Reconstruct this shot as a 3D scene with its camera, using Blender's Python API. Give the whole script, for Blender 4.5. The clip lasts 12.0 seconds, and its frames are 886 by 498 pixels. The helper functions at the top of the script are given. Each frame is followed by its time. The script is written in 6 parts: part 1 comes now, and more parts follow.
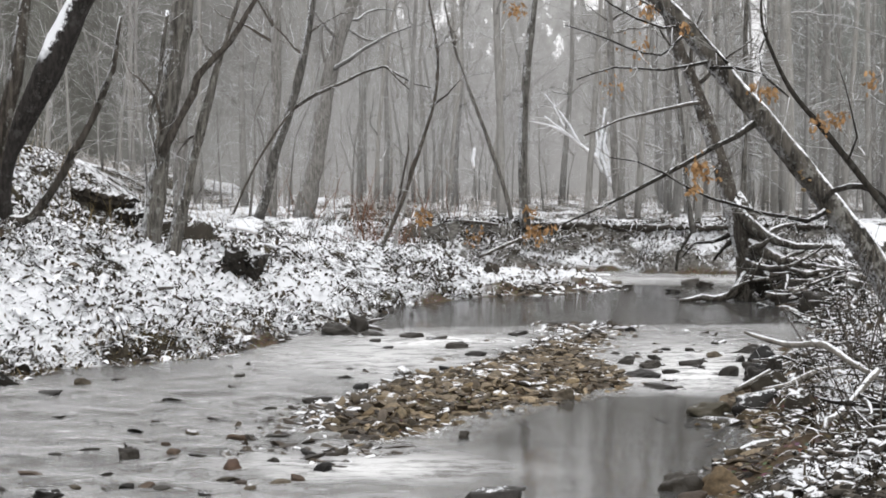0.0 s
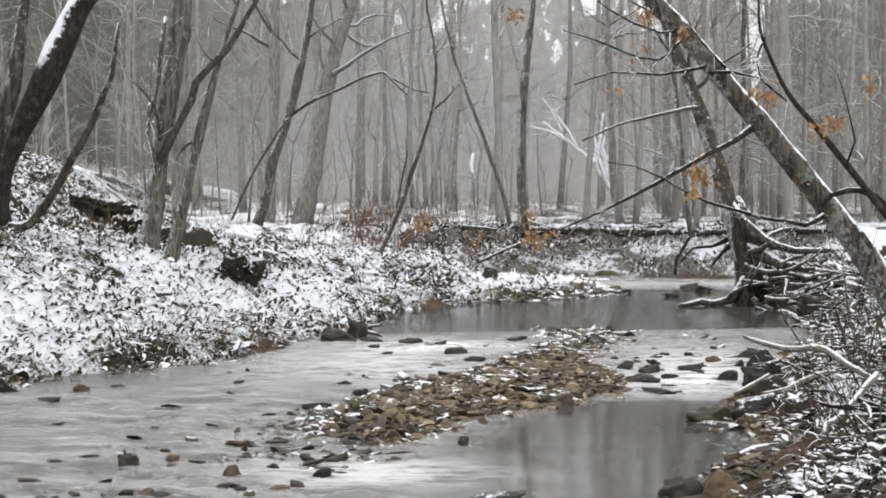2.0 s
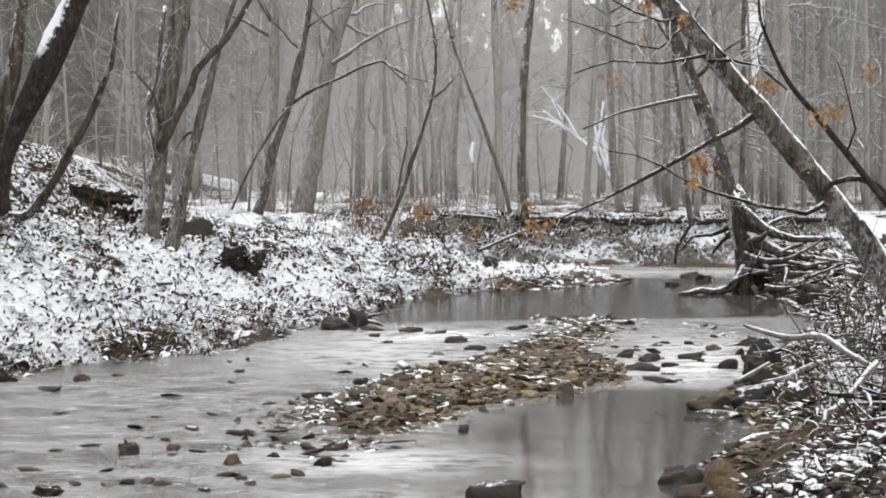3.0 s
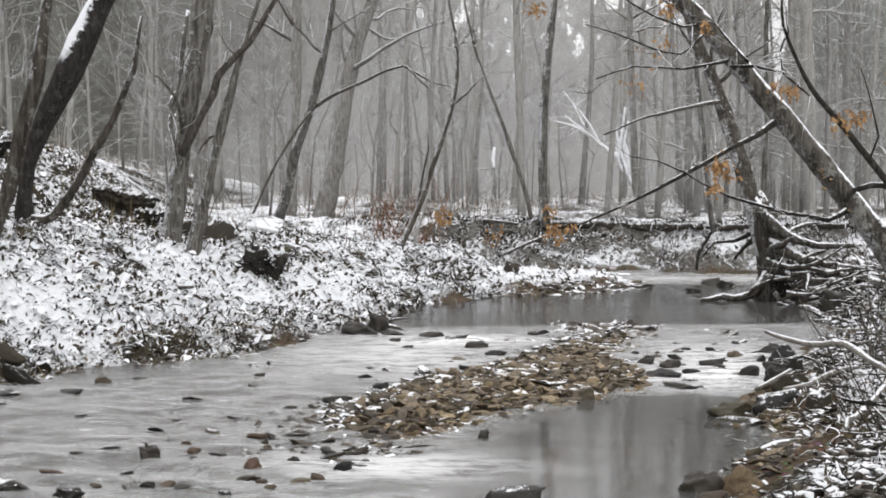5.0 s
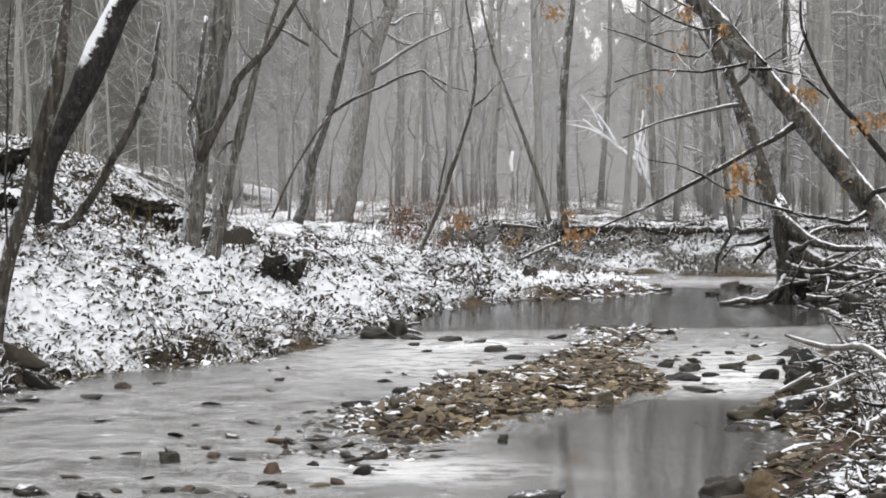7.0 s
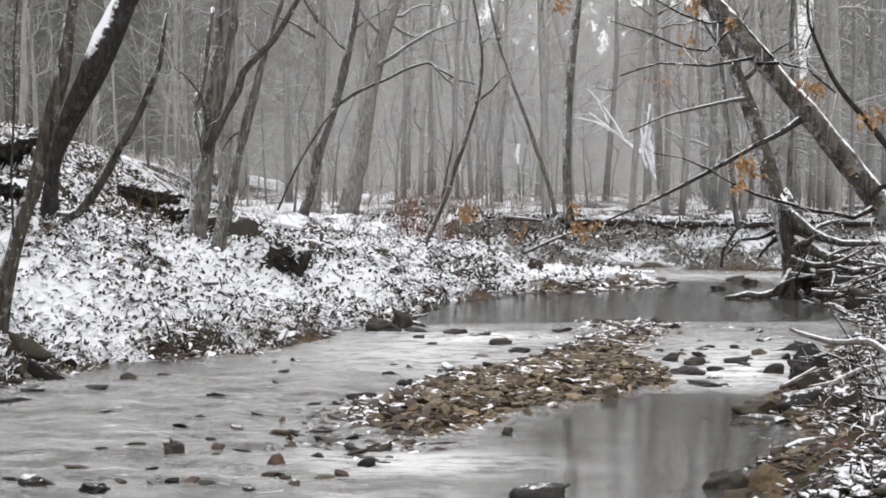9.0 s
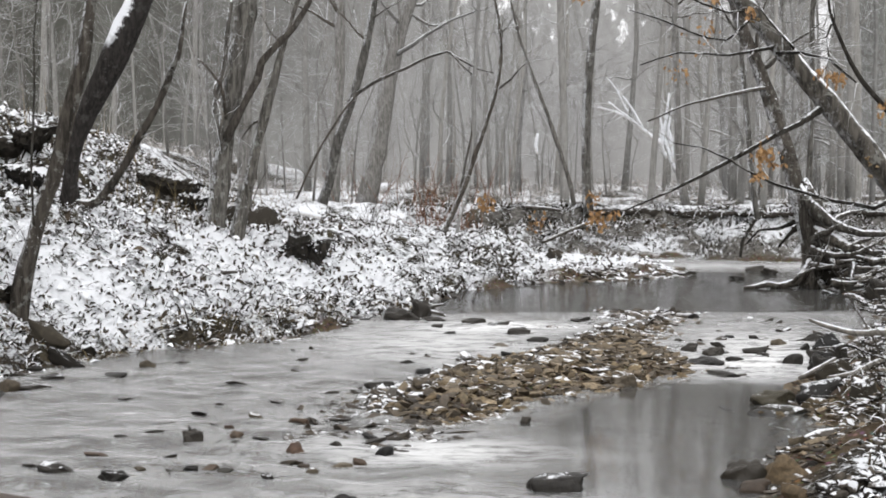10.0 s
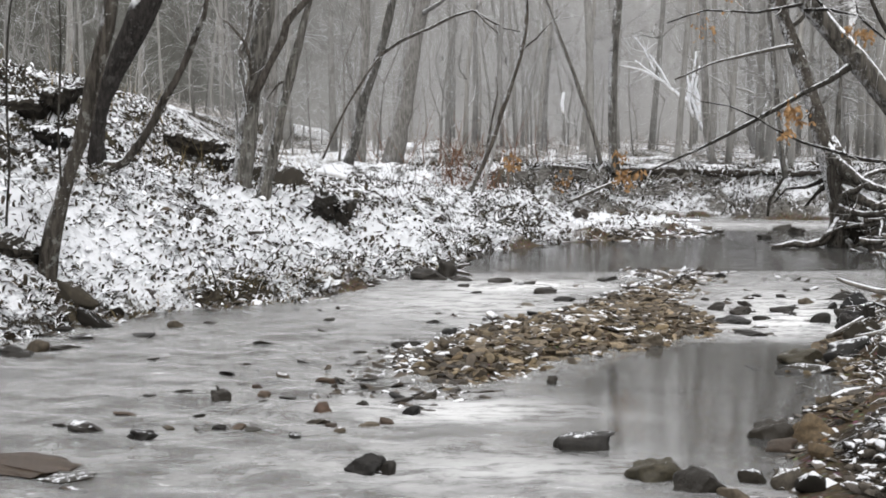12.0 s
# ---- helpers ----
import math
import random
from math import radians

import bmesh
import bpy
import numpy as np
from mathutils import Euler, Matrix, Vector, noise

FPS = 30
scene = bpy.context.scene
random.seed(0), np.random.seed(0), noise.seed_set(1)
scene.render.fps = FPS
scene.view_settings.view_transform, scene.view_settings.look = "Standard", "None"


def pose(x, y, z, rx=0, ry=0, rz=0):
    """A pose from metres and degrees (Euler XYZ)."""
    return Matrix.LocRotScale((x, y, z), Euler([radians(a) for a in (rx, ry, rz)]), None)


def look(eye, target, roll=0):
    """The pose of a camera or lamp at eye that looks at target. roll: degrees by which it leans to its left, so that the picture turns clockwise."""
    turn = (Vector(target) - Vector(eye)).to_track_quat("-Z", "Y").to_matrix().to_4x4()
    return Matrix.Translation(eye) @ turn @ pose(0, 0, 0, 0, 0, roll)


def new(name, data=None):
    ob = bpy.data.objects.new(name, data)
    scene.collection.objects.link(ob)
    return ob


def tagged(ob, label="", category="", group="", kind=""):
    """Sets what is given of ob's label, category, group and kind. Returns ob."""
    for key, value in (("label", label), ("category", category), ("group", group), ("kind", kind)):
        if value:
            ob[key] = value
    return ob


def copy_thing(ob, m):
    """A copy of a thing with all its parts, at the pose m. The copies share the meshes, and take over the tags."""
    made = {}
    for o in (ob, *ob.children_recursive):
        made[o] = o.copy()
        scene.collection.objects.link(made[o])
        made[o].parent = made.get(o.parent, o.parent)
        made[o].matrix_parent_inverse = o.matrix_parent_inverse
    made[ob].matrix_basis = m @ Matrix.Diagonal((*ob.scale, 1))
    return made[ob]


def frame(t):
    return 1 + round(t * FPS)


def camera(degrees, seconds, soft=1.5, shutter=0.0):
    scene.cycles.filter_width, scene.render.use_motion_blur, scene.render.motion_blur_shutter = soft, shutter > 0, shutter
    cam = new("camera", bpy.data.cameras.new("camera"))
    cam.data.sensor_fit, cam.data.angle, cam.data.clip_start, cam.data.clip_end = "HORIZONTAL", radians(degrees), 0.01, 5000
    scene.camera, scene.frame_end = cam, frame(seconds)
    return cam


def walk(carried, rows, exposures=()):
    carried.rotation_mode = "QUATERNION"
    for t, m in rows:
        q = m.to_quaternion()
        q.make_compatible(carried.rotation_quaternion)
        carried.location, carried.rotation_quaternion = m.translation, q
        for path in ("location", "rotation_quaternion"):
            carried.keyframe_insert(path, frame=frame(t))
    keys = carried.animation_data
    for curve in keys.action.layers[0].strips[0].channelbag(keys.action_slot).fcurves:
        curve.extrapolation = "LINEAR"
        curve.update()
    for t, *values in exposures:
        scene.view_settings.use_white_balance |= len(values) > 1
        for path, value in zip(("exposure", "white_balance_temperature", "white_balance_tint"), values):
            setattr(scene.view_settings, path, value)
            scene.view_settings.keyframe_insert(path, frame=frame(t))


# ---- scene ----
cam = camera(32.5, 12.0, 1.8)
EYE = (0.0, 0.0, 1.6)
# seconds, turn about x, y and z in degrees: a hand-held pan from one spot
TURNS = [
    (0.0, 88.067, -0.122, -0.882),
    (0.5, 88.301, -0.046, -0.834),
    (1.0, 88.417, 0.112, -0.918),
    (1.5, 88.369, 0.037, -0.961),
    (2.0, 88.270, 0.067, -0.936),
    (2.5, 88.067, 0.189, -0.920),
    (3.0, 87.855, 0.149, -0.935),
    (3.2, 87.790, 0.150, -0.935),
    (4.8, 88.050, -0.100, -0.240),
    (5.0, 88.038, -0.099, -0.134),
    (5.5, 88.062, -0.000, 0.000),
    (6.0, 88.129, 0.056, 0.240),
    (6.5, 88.174, 0.043, 0.420),
    (7.0, 88.202, 0.141, 0.557),
    (7.2, 88.220, 0.120, 0.550),
    (8.8, 87.970, -0.150, 0.765),
    (9.0, 87.921, -0.164, 0.772),
    (9.5, 87.714, -0.239, 0.982),
    (10.0, 87.511, -0.299, 1.479),
    (10.5, 87.319, -0.282, 2.041),
    (11.0, 87.101, -0.093, 2.338),
    (11.5, 86.729, -0.066, 2.380),
    (12.0, 85.993, -0.074, 2.456),
]
walk(cam, [(t, pose(*EYE, rx, ry, rz)) for t, rx, ry, rz in TURNS], [(0.0, 0.53), (12.0, 0.53)])

# ---------- daylight: overcast winter sky ----------
world = bpy.data.worlds.new("overcast_sky")
scene.world = world
world.use_nodes = True
wn = world.node_tree.nodes
wl = world.node_tree.links
sky = wn.new("ShaderNodeTexSky")
sky.sky_type = "NISHITA"
sky.sun_disc = False
sky.sun_elevation = radians(38)
sky.sun_rotation = radians(150)
sky.air_density = 1.0
sky.dust_density = 6.0
grey = wn.new("ShaderNodeHueSaturation")
grey.inputs["Saturation"].default_value = 0.0
wl.new(sky.outputs["Color"], grey.inputs["Color"])
# even cloud cover
cloud = wn.new("ShaderNodeMix")
cloud.data_type = "RGBA"
cloud.inputs[0].default_value = 0.75
cloud.inputs[7].default_value = (5.61, 5.59, 5.69, 1)
wl.new(grey.outputs["Color"], cloud.inputs[6])
wl.new(cloud.outputs[2], wn["Background"].inputs["Color"])
wn["Background"].inputs["Strength"].default_value = 0.15
sun = new("sun", bpy.data.lights.new("sun", "SUN"))
sun.data.energy = 0.5
sun.data.angle = radians(40)
sun.data.color = (0.985, 0.975, 0.975)
sun.matrix_world = look((0, 0, 30), (7, 12, 5))


# ---------- materials ----------


class Mat:
    """A node material with short helpers."""

    def __init__(self, name):
        self.m = bpy.data.materials.new(name)
        self.m.use_nodes = True
        self.t = self.m.node_tree
        self.b = self.t.nodes["Principled BSDF"]
        self.b.inputs["Specular IOR Level"].default_value = 0.08
        self.geo = self.t.nodes.new("ShaderNodeNewGeometry")
        self.obj = self.t.nodes.new("ShaderNodeObjectInfo")

    def put(self, value, socket):
        if hasattr(value, "is_linked") or hasattr(value, "links"):
            self.t.links.new(value, socket)
        else:
            socket.default_value = value

    def noise(self, scale, detail=4.0, rough=0.55, stretch=(1, 1, 1), offset=None):
        m = self.t.nodes.new("ShaderNodeMapping")
        m.inputs["Scale"].default_value = stretch
        self.t.links.new(self.geo.outputs["Position"], m.inputs["Vector"])
        if offset is not None:
            self.t.links.new(offset, m.inputs["Location"])
        n = self.t.nodes.new("ShaderNodeTexNoise")
        n.inputs["Scale"].default_value = scale
        n.inputs["Detail"].default_value = detail
        n.inputs["Roughness"].default_value = rough
        self.t.links.new(m.outputs["Vector"], n.inputs["Vector"])
        return n.outputs["Fac"]

    def ramp(self, fac, stops):
        r = self.t.nodes.new("ShaderNodeValToRGB")
        el = r.color_ramp.elements
        while len(el) < len(stops):
            el.new(0.5)
        for e, (p, c) in zip(el, stops):
            e.position = p
            e.color = (*c, 1) if len(c) == 3 else c
        self.put(fac, r.inputs["Fac"])
        return r.outputs["Color"]

    def mix(self, fac, a, b, mode="MIX"):
        n = self.t.nodes.new("ShaderNodeMix")
        n.data_type = "RGBA"
        n.blend_type = mode
        self.put(fac, n.inputs[0])
        self.put(a if not isinstance(a, tuple) else (*a, 1), n.inputs[6])
        self.put(b if not isinstance(b, tuple) else (*b, 1), n.inputs[7])
        return n.outputs[2]

    def math(self, op, a, b=0.0, clamp=False):
        n = self.t.nodes.new("ShaderNodeMath")
        n.operation = op
        n.use_clamp = clamp
        self.put(a, n.inputs[0])
        self.put(b, n.inputs[1])
        return n.outputs[0]

    def span(self, v, lo, hi):
        n = self.t.nodes.new("ShaderNodeMapRange")
        n.interpolation_type = "SMOOTHSTEP"
        self.put(v, n.inputs[0])
        n.inputs[1].default_value = lo
        n.inputs[2].default_value = hi
        return n.outputs[0]

    def up(self):
        s = self.t.nodes.new("ShaderNodeSeparateXYZ")
        self.t.links.new(self.geo.outputs["Normal"], s.inputs[0])
        return s.outputs["Z"]

    def attr(self, name):
        a = self.t.nodes.new("ShaderNodeAttribute")
        a.attribute_name = name
        return a.outputs["Fac"]

    def bump(self, height, strength, dist):
        n = self.t.nodes.new("ShaderNodeBump")
        self.put(strength, n.inputs["Strength"])
        n.inputs["Distance"].default_value = dist
        self.put(height, n.inputs["Height"])
        self.t.links.new(n.outputs["Normal"], self.b.inputs["Normal"])
        return n.outputs["Normal"]

    def finish(self, color, rough=0.85):
        self.put(color if not isinstance(color, tuple) else (*color, 1), self.b.inputs["Base Color"])
        self.put(rough, self.b.inputs["Roughness"])
        return self.m


SNOW = (0.84, 0.853, 0.88)


def bark(name, dark, light, lichen=(0.42, 0.43, 0.4), lichen_amount=0.35, snow=0.5, scale=1.0, ragged=1.3, blown=0.0, driven=None):
    """Furrowed bark with lichen, and snow where it faces the sky."""
    k = Mat(name)
    ridge = k.noise(26 * scale, 5, 0.65, (1, 1, 0.16))
    big = k.noise(2.4, 3, 0.6)
    fine = k.noise(70 * scale, 3, 0.6)
    c = k.mix(k.span(ridge, 0.36, 0.66), dark, light)
    tone = k.mix(k.obj.outputs["Random"], (0.75, 0.75, 0.75), (1.2, 1.17, 1.12))
    c = k.mix(1.0, c, tone, "MULTIPLY")
    spot = k.math("MULTIPLY", k.span(k.noise(9 * scale, 4, 0.7), 0.56, 0.64), lichen_amount)
    c = k.mix(spot, c, lichen)
    c = k.mix(k.span(big, 0.3, 0.75), c, k.mix(0.45, c, light))
    edge = k.math("ADD", k.up(), k.math("MULTIPLY", k.math("SUBTRACT", k.noise(14, 4, 0.7), 0.5), ragged))
    lie = k.span(edge, 1.0 - snow, 1.12 - snow)
    c = k.mix(lie, c, SNOW)
    if blown:
        # flecks of wind-blown snow caught in the bark
        side = k.t.nodes.new("ShaderNodeSeparateXYZ")
        k.t.links.new(k.geo.outputs["Normal"], side.inputs[0])
        west = k.math("MULTIPLY", k.math("SUBTRACT", 1.0, k.span(side.outputs["X"], -0.8, 0.1)), 0.16)
        fleck = k.math("MULTIPLY", k.span(k.math("ADD", k.noise(34, 5, 0.75, (1, 1, 0.6)), west), 0.62, 0.66), k.span(k.noise(1.6, 3, 0.6), 0.42, 0.58))
        c = k.mix(k.math("MULTIPLY", fleck, blown), c, SNOW)
    if driven is not None:
        # snow driven against the weather side, above a certain height
        dot = k.t.nodes.new("ShaderNodeVectorMath")
        dot.operation = "DOT_PRODUCT"
        k.t.links.new(k.geo.outputs["Normal"], dot.inputs[0])
        dot.inputs[1].default_value = (-0.62, -0.5, 0.6)
        at = k.t.nodes.new("ShaderNodeSeparateXYZ")
        k.t.links.new(k.geo.outputs["Position"], at.inputs[0])
        face = k.math("ADD", dot.outputs["Value"], k.math("MULTIPLY", k.math("SUBTRACT", k.noise(9, 6, 0.8), 0.5), 1.5))
        rise = k.span(k.math("ADD", at.outputs["Z"], k.math("MULTIPLY", k.noise(3, 3, 0.6), 0.8)), driven, driven + 0.25)
        c = k.mix(k.math("MULTIPLY", k.span(face, 0.5, 0.68), rise), c, SNOW)
    k.bump(k.math("ADD", ridge, k.math("MULTIPLY", fine, 0.3)), 0.7, 0.03)
    return k.finish(c, 0.9)


M_BARK = bark("grey_bark", (0.028, 0.026, 0.0235), (0.158, 0.151, 0.138), blown=0.6)
# greyer and paler than M_BARK to mimic mist over mid-distance trees
M_BARK_MID = bark("haze_grey_bark", (0.1, 0.097, 0.091), (0.24, 0.232, 0.222), blown=0.3)
M_BARK_DARK = bark("dark_wet_bark", (0.014, 0.0125, 0.012), (0.05, 0.045, 0.042), lichen_amount=0.1, snow=0.36, driven=3.3)
M_BARK_BROWN = bark("brown_bark", (0.022, 0.0195, 0.0165), (0.095, 0.084, 0.072), lichen_amount=0.3, snow=0.42, blown=0.6)
M_BARK_LOG = bark("mottled_log_bark", (0.017, 0.016, 0.0145), (0.1, 0.093, 0.083), lichen=(0.24, 0.235, 0.215), lichen_amount=0.75, snow=0.57, ragged=0.55, blown=0.35, scale=0.7)
# bark with lichen, lightened so distant trunks look veiled by haze
M_BARK_FAR = bark("haze_lightened_bark", (0.2, 0.196, 0.189), (0.305, 0.299, 0.288), lichen_amount=0.4, snow=0.35, scale=0.6)
M_BARK_VINE = bark("snow_caught_vine_bark", (0.05, 0.046, 0.04), (0.17, 0.16, 0.145), snow=0.55, ragged=2.4, blown=0.9)
M_TWIG = bark("thin_twig_bark", (0.09, 0.08, 0.07), (0.2, 0.185, 0.165), lichen_amount=0.15, snow=0.5)
# twigs with snow; base colour raised for the haze of the far wood
M_TWIG_FAR = bark("haze_lightened_snowy_twigs", (0.21, 0.205, 0.197), (0.32, 0.312, 0.302), lichen_amount=0.3, snow=0.55)
M_LIMB = bark("limb_bark", (0.033, 0.029, 0.025), (0.115, 0.103, 0.09), lichen_amount=0.2, snow=0.28)
M_LIMB_DARK = bark("dark_limb_bark", (0.012, 0.011, 0.01), (0.042, 0.038, 0.033), lichen_amount=0.1, snow=0.2)
M_ROOT = bark("root_bark", (0.02, 0.0175, 0.015), (0.1, 0.091, 0.08), lichen_amount=0.3, snow=0.33)
M_SNOWY = bark("snow_plastered_branch", (0.5, 0.5, 0.51), (0.7, 0.7, 0.71), lichen_amount=0.1, snow=1.2)
M_DRIFT = bark("bleached_driftwood", (0.1, 0.092, 0.082), (0.25, 0.236, 0.215), lichen_amount=0.2, snow=0.36, ragged=1.0)
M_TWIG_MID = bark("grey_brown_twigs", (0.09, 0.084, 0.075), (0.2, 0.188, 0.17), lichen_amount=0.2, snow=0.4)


def stone(name, a, b, c3, snow=0.3, wet=0.55, island=False):
    """Creek stone: each one of its own tint, speckled, with snow on top."""
    k = Mat(name)
    r = k.geo.outputs["Random Per Island"] if island else k.obj.outputs["Random"]
    base = k.ramp(r, [(0.0, a), (0.5, b), (1.0, c3)])
    base = k.mix(k.span(k.noise(38, 4, 0.65), 0.35, 0.7), k.mix(0.5, base, (0.03, 0.027, 0.023)), base)
    base = k.mix(k.math("MULTIPLY", k.span(k.noise(9, 3, 0.6), 0.55, 0.7), 0.3), base, k.mix(1.0, base, (2.2, 2.1, 2.0), "MULTIPLY"))
    tone = k.math("FRACT", k.math("MULTIPLY", r, 53.7))
    base = k.mix(1.0, base, k.mix(tone, (0.35, 0.35, 0.36), (1.5, 1.45, 1.35)), "MULTIPLY")
    # snow lies on some stones more than on others
    pick = k.math("MULTIPLY", k.math("FRACT", k.math("MULTIPLY", r, 17.31)), 0.5)
    edge = k.math("ADD", k.up(), k.math("MULTIPLY", k.math("SUBTRACT", k.noise(13, 5, 0.75), 0.5), 1.1 if island else 1.5))
    drift = k.math("MULTIPLY", k.math("SUBTRACT", k.noise(1.7, 3, 0.6), 0.5), 1.6 if island else 0.3)
    edge = k.math("ADD", edge, k.math("ADD", k.math("ADD", pick, drift), k.math("MULTIPLY", k.math("SUBTRACT", k.noise(55, 4, 0.75), 0.5), 0.35 if island else 1.0)))
    lie = k.math("MULTIPLY", k.span(edge, 1.47 - snow, 1.62 - snow), 0.9)
    col = k.mix(lie, base, SNOW)
    k.bump(k.noise(60, 4, 0.6), 0.5, 0.012)
    k.b.inputs["Specular IOR Level"].default_value = 0.28 if wet < 0.6 else 0.14
    return k.finish(col, k.mix(lie, (wet, wet, wet), (0.9, 0.9, 0.9)))


M_STONE_TAN = stone("tan_cobble", (0.1, 0.085, 0.066), (0.23, 0.185, 0.12), (0.135, 0.1, 0.064), 0.18, 0.7)
M_PEBBLE_TAN = stone("tan_gravel", (0.1, 0.09, 0.08), (0.25, 0.205, 0.148), (0.125, 0.1, 0.073), 0.14, 0.7, True)
M_PEBBLE_GREY = stone("grey_gravel", (0.08, 0.073, 0.066), (0.2, 0.18, 0.16), (0.065, 0.058, 0.051), 0.3, 0.7, True)
M_PEBBLE_SNOW = stone("snow_covered_shore_stones", (0.05, 0.046, 0.042), (0.12, 0.108, 0.095), (0.06, 0.052, 0.045), 0.43, 0.8, True)
M_PEBBLE_WET = stone("dark_wet_gravel", (0.05, 0.04, 0.032), (0.08, 0.065, 0.05), (0.035, 0.03, 0.025), 0.16, 0.5, True)
M_STONE_GREY = stone("grey_cobble", (0.09, 0.08, 0.066), (0.15, 0.128, 0.1), (0.07, 0.058, 0.045), 0.22, 0.6)
M_STONE_WET = stone("wet_dark_stone", (0.013, 0.012, 0.0105), (0.026, 0.023, 0.0195), (0.016, 0.0145, 0.013), 0.06, 0.42)
M_STONE_RUST = stone("rusty_wet_stone", (0.072, 0.042, 0.03), (0.058, 0.042, 0.031), (0.085, 0.058, 0.042), -0.1, 0.5)
M_STONE_MOSS = stone("mossy_stone", (0.05, 0.045, 0.031), (0.066, 0.059, 0.04), (0.042, 0.038, 0.028), 0.06, 0.5)
M_STONE_FLECK = stone("wet_black_stone_with_snow_flecks", (0.012, 0.011, 0.01), (0.014, 0.013, 0.012), (0.011, 0.01, 0.01), 0.2, 0.45)
M_LEDGE = stone("weathered_ledge_rock", (0.026, 0.024, 0.021), (0.042, 0.038, 0.033), (0.024, 0.022, 0.019), 0.55, 0.9)
M_BOULDER = stone("snowy_boulder", (0.022, 0.02, 0.017), (0.036, 0.032, 0.026), (0.02, 0.018, 0.015), 0.36, 0.9)
M_SOD = stone("frosted_sod", (0.085, 0.076, 0.064), (0.12, 0.107, 0.09), (0.08, 0.07, 0.06), 0.3, 0.95)


def ground_material():
    """Snow over leaf litter, bare soil on cut faces, gravel by the water."""
    k = Mat("snowy_leaf_litter")
    cover = k.attr("snow")
    gravel = k.attr("gravel")
    clump = k.noise(6.5, 6, 0.68)
    fine = k.noise(34, 5, 0.72, (0.7, 1, 1.3))
    both = k.math("ADD", k.math("MULTIPLY", clump, 0.5), k.math("MULTIPLY", fine, 0.5))
    litter = k.mix(k.span(k.noise(45, 4, 0.7), 0.35, 0.65), (0.013, 0.011, 0.009), (0.07, 0.06, 0.047))
    litter = k.mix(k.span(k.noise(3.0, 3, 0.6), 0.45, 0.7), litter, k.mix(0.5, litter, (0.12, 0.105, 0.06)))
    level = k.math("MULTIPLY", k.math("SUBTRACT", k.up(), 0.8), 0.4)
    litter = k.mix(k.attr("silt"), litter, k.mix(k.span(k.noise(14, 5, 0.7, (0.6, 1, 1.4)), 0.38, 0.62), (0.09, 0.084, 0.076), (0.23, 0.221, 0.207)))
    lie = k.span(k.math("ADD", k.math("ADD", both, level), k.math("SUBTRACT", cover, 0.5)), 0.45, 0.53)
    c = k.mix(lie, litter, SNOW)
    pebble = k.t.nodes.new("ShaderNodeTexVoronoi")
    pebble.inputs["Scale"].default_value = 24
    k.t.links.new(k.geo.outputs["Position"], pebble.inputs["Vector"])
    grit = k.mix(k.span(pebble.outputs["Distance"], 0.1, 0.6), k.mix(0.55, pebble.outputs["Color"], (0.2, 0.14, 0.08)), (0.04, 0.032, 0.024))
    grit = k.mix(0.72, grit, (0.105, 0.078, 0.05))
    c = k.mix(gravel, c, grit)
    k.bump(k.math("ADD", both, k.math("MULTIPLY", lie, 0.3)), 0.9, 0.05)
    return k.finish(c, 0.95)


M_GROUND = ground_material()


def grass_material(name, a, b, snow):
    k = Mat(name)
    n = k.noise(8, 3, 0.6)
    c = k.mix(k.span(n, 0.35, 0.65), a, b)
    isl = k.math("MULTIPLY", k.geo.outputs["Random Per Island"], 1.0)
    c = k.mix(1.0, c, k.mix(isl, (0.55, 0.55, 0.55), (1.3, 1.25, 1.2)), "MULTIPLY")
    edge = k.math("ADD", k.up(), k.math("MULTIPLY", k.math("SUBTRACT", isl, 0.5), 0.9))
    c = k.mix(k.span(edge, 1.15 - snow, 1.25 - snow), c, SNOW)
    return k.finish(c, 0.85)


M_GRASS = grass_material("snowed_dead_grass", (0.035, 0.03, 0.023), (0.11, 0.094, 0.068), 0.62)
M_GRASS_DARK = grass_material("wet_dark_grass", (0.022, 0.019, 0.015), (0.075, 0.064, 0.046), 0.42)
# underbrush colour whitened towards the backdrop's tone, in place of ground haze
M_UNDERBRUSH = grass_material("haze_grey_underbrush", (0.36, 0.342, 0.325), (0.46, 0.442, 0.422), 0.12)
M_FUNGUS = grass_material("tan_bracket_fungus", (0.2, 0.14, 0.075), (0.32, 0.25, 0.16), 0.3)
M_GRASS_TAN = grass_material("straw_grass", (0.14, 0.11, 0.06), (0.26, 0.21, 0.12), 0.15)
M_LEAF_LITTER = grass_material("snowed_dead_leaves", (0.045, 0.039, 0.032), (0.15, 0.13, 0.105), 0.6)
M_LEAF_SNOWED = grass_material("snow_topped_dead_leaves", (0.03, 0.026, 0.021), (0.12, 0.104, 0.083), 0.74)
M_LEAF_DARK = grass_material("wet_dark_leaves", (0.03, 0.025, 0.02), (0.1, 0.082, 0.062), 0.2)
M_OAK = grass_material("rust_oak_leaves", (0.28, 0.165, 0.08), (0.42, 0.27, 0.14), 0.1)
M_RED_SHRUB = grass_material("red_brown_shrub", (0.14, 0.075, 0.05), (0.24, 0.13, 0.085), 0.35)


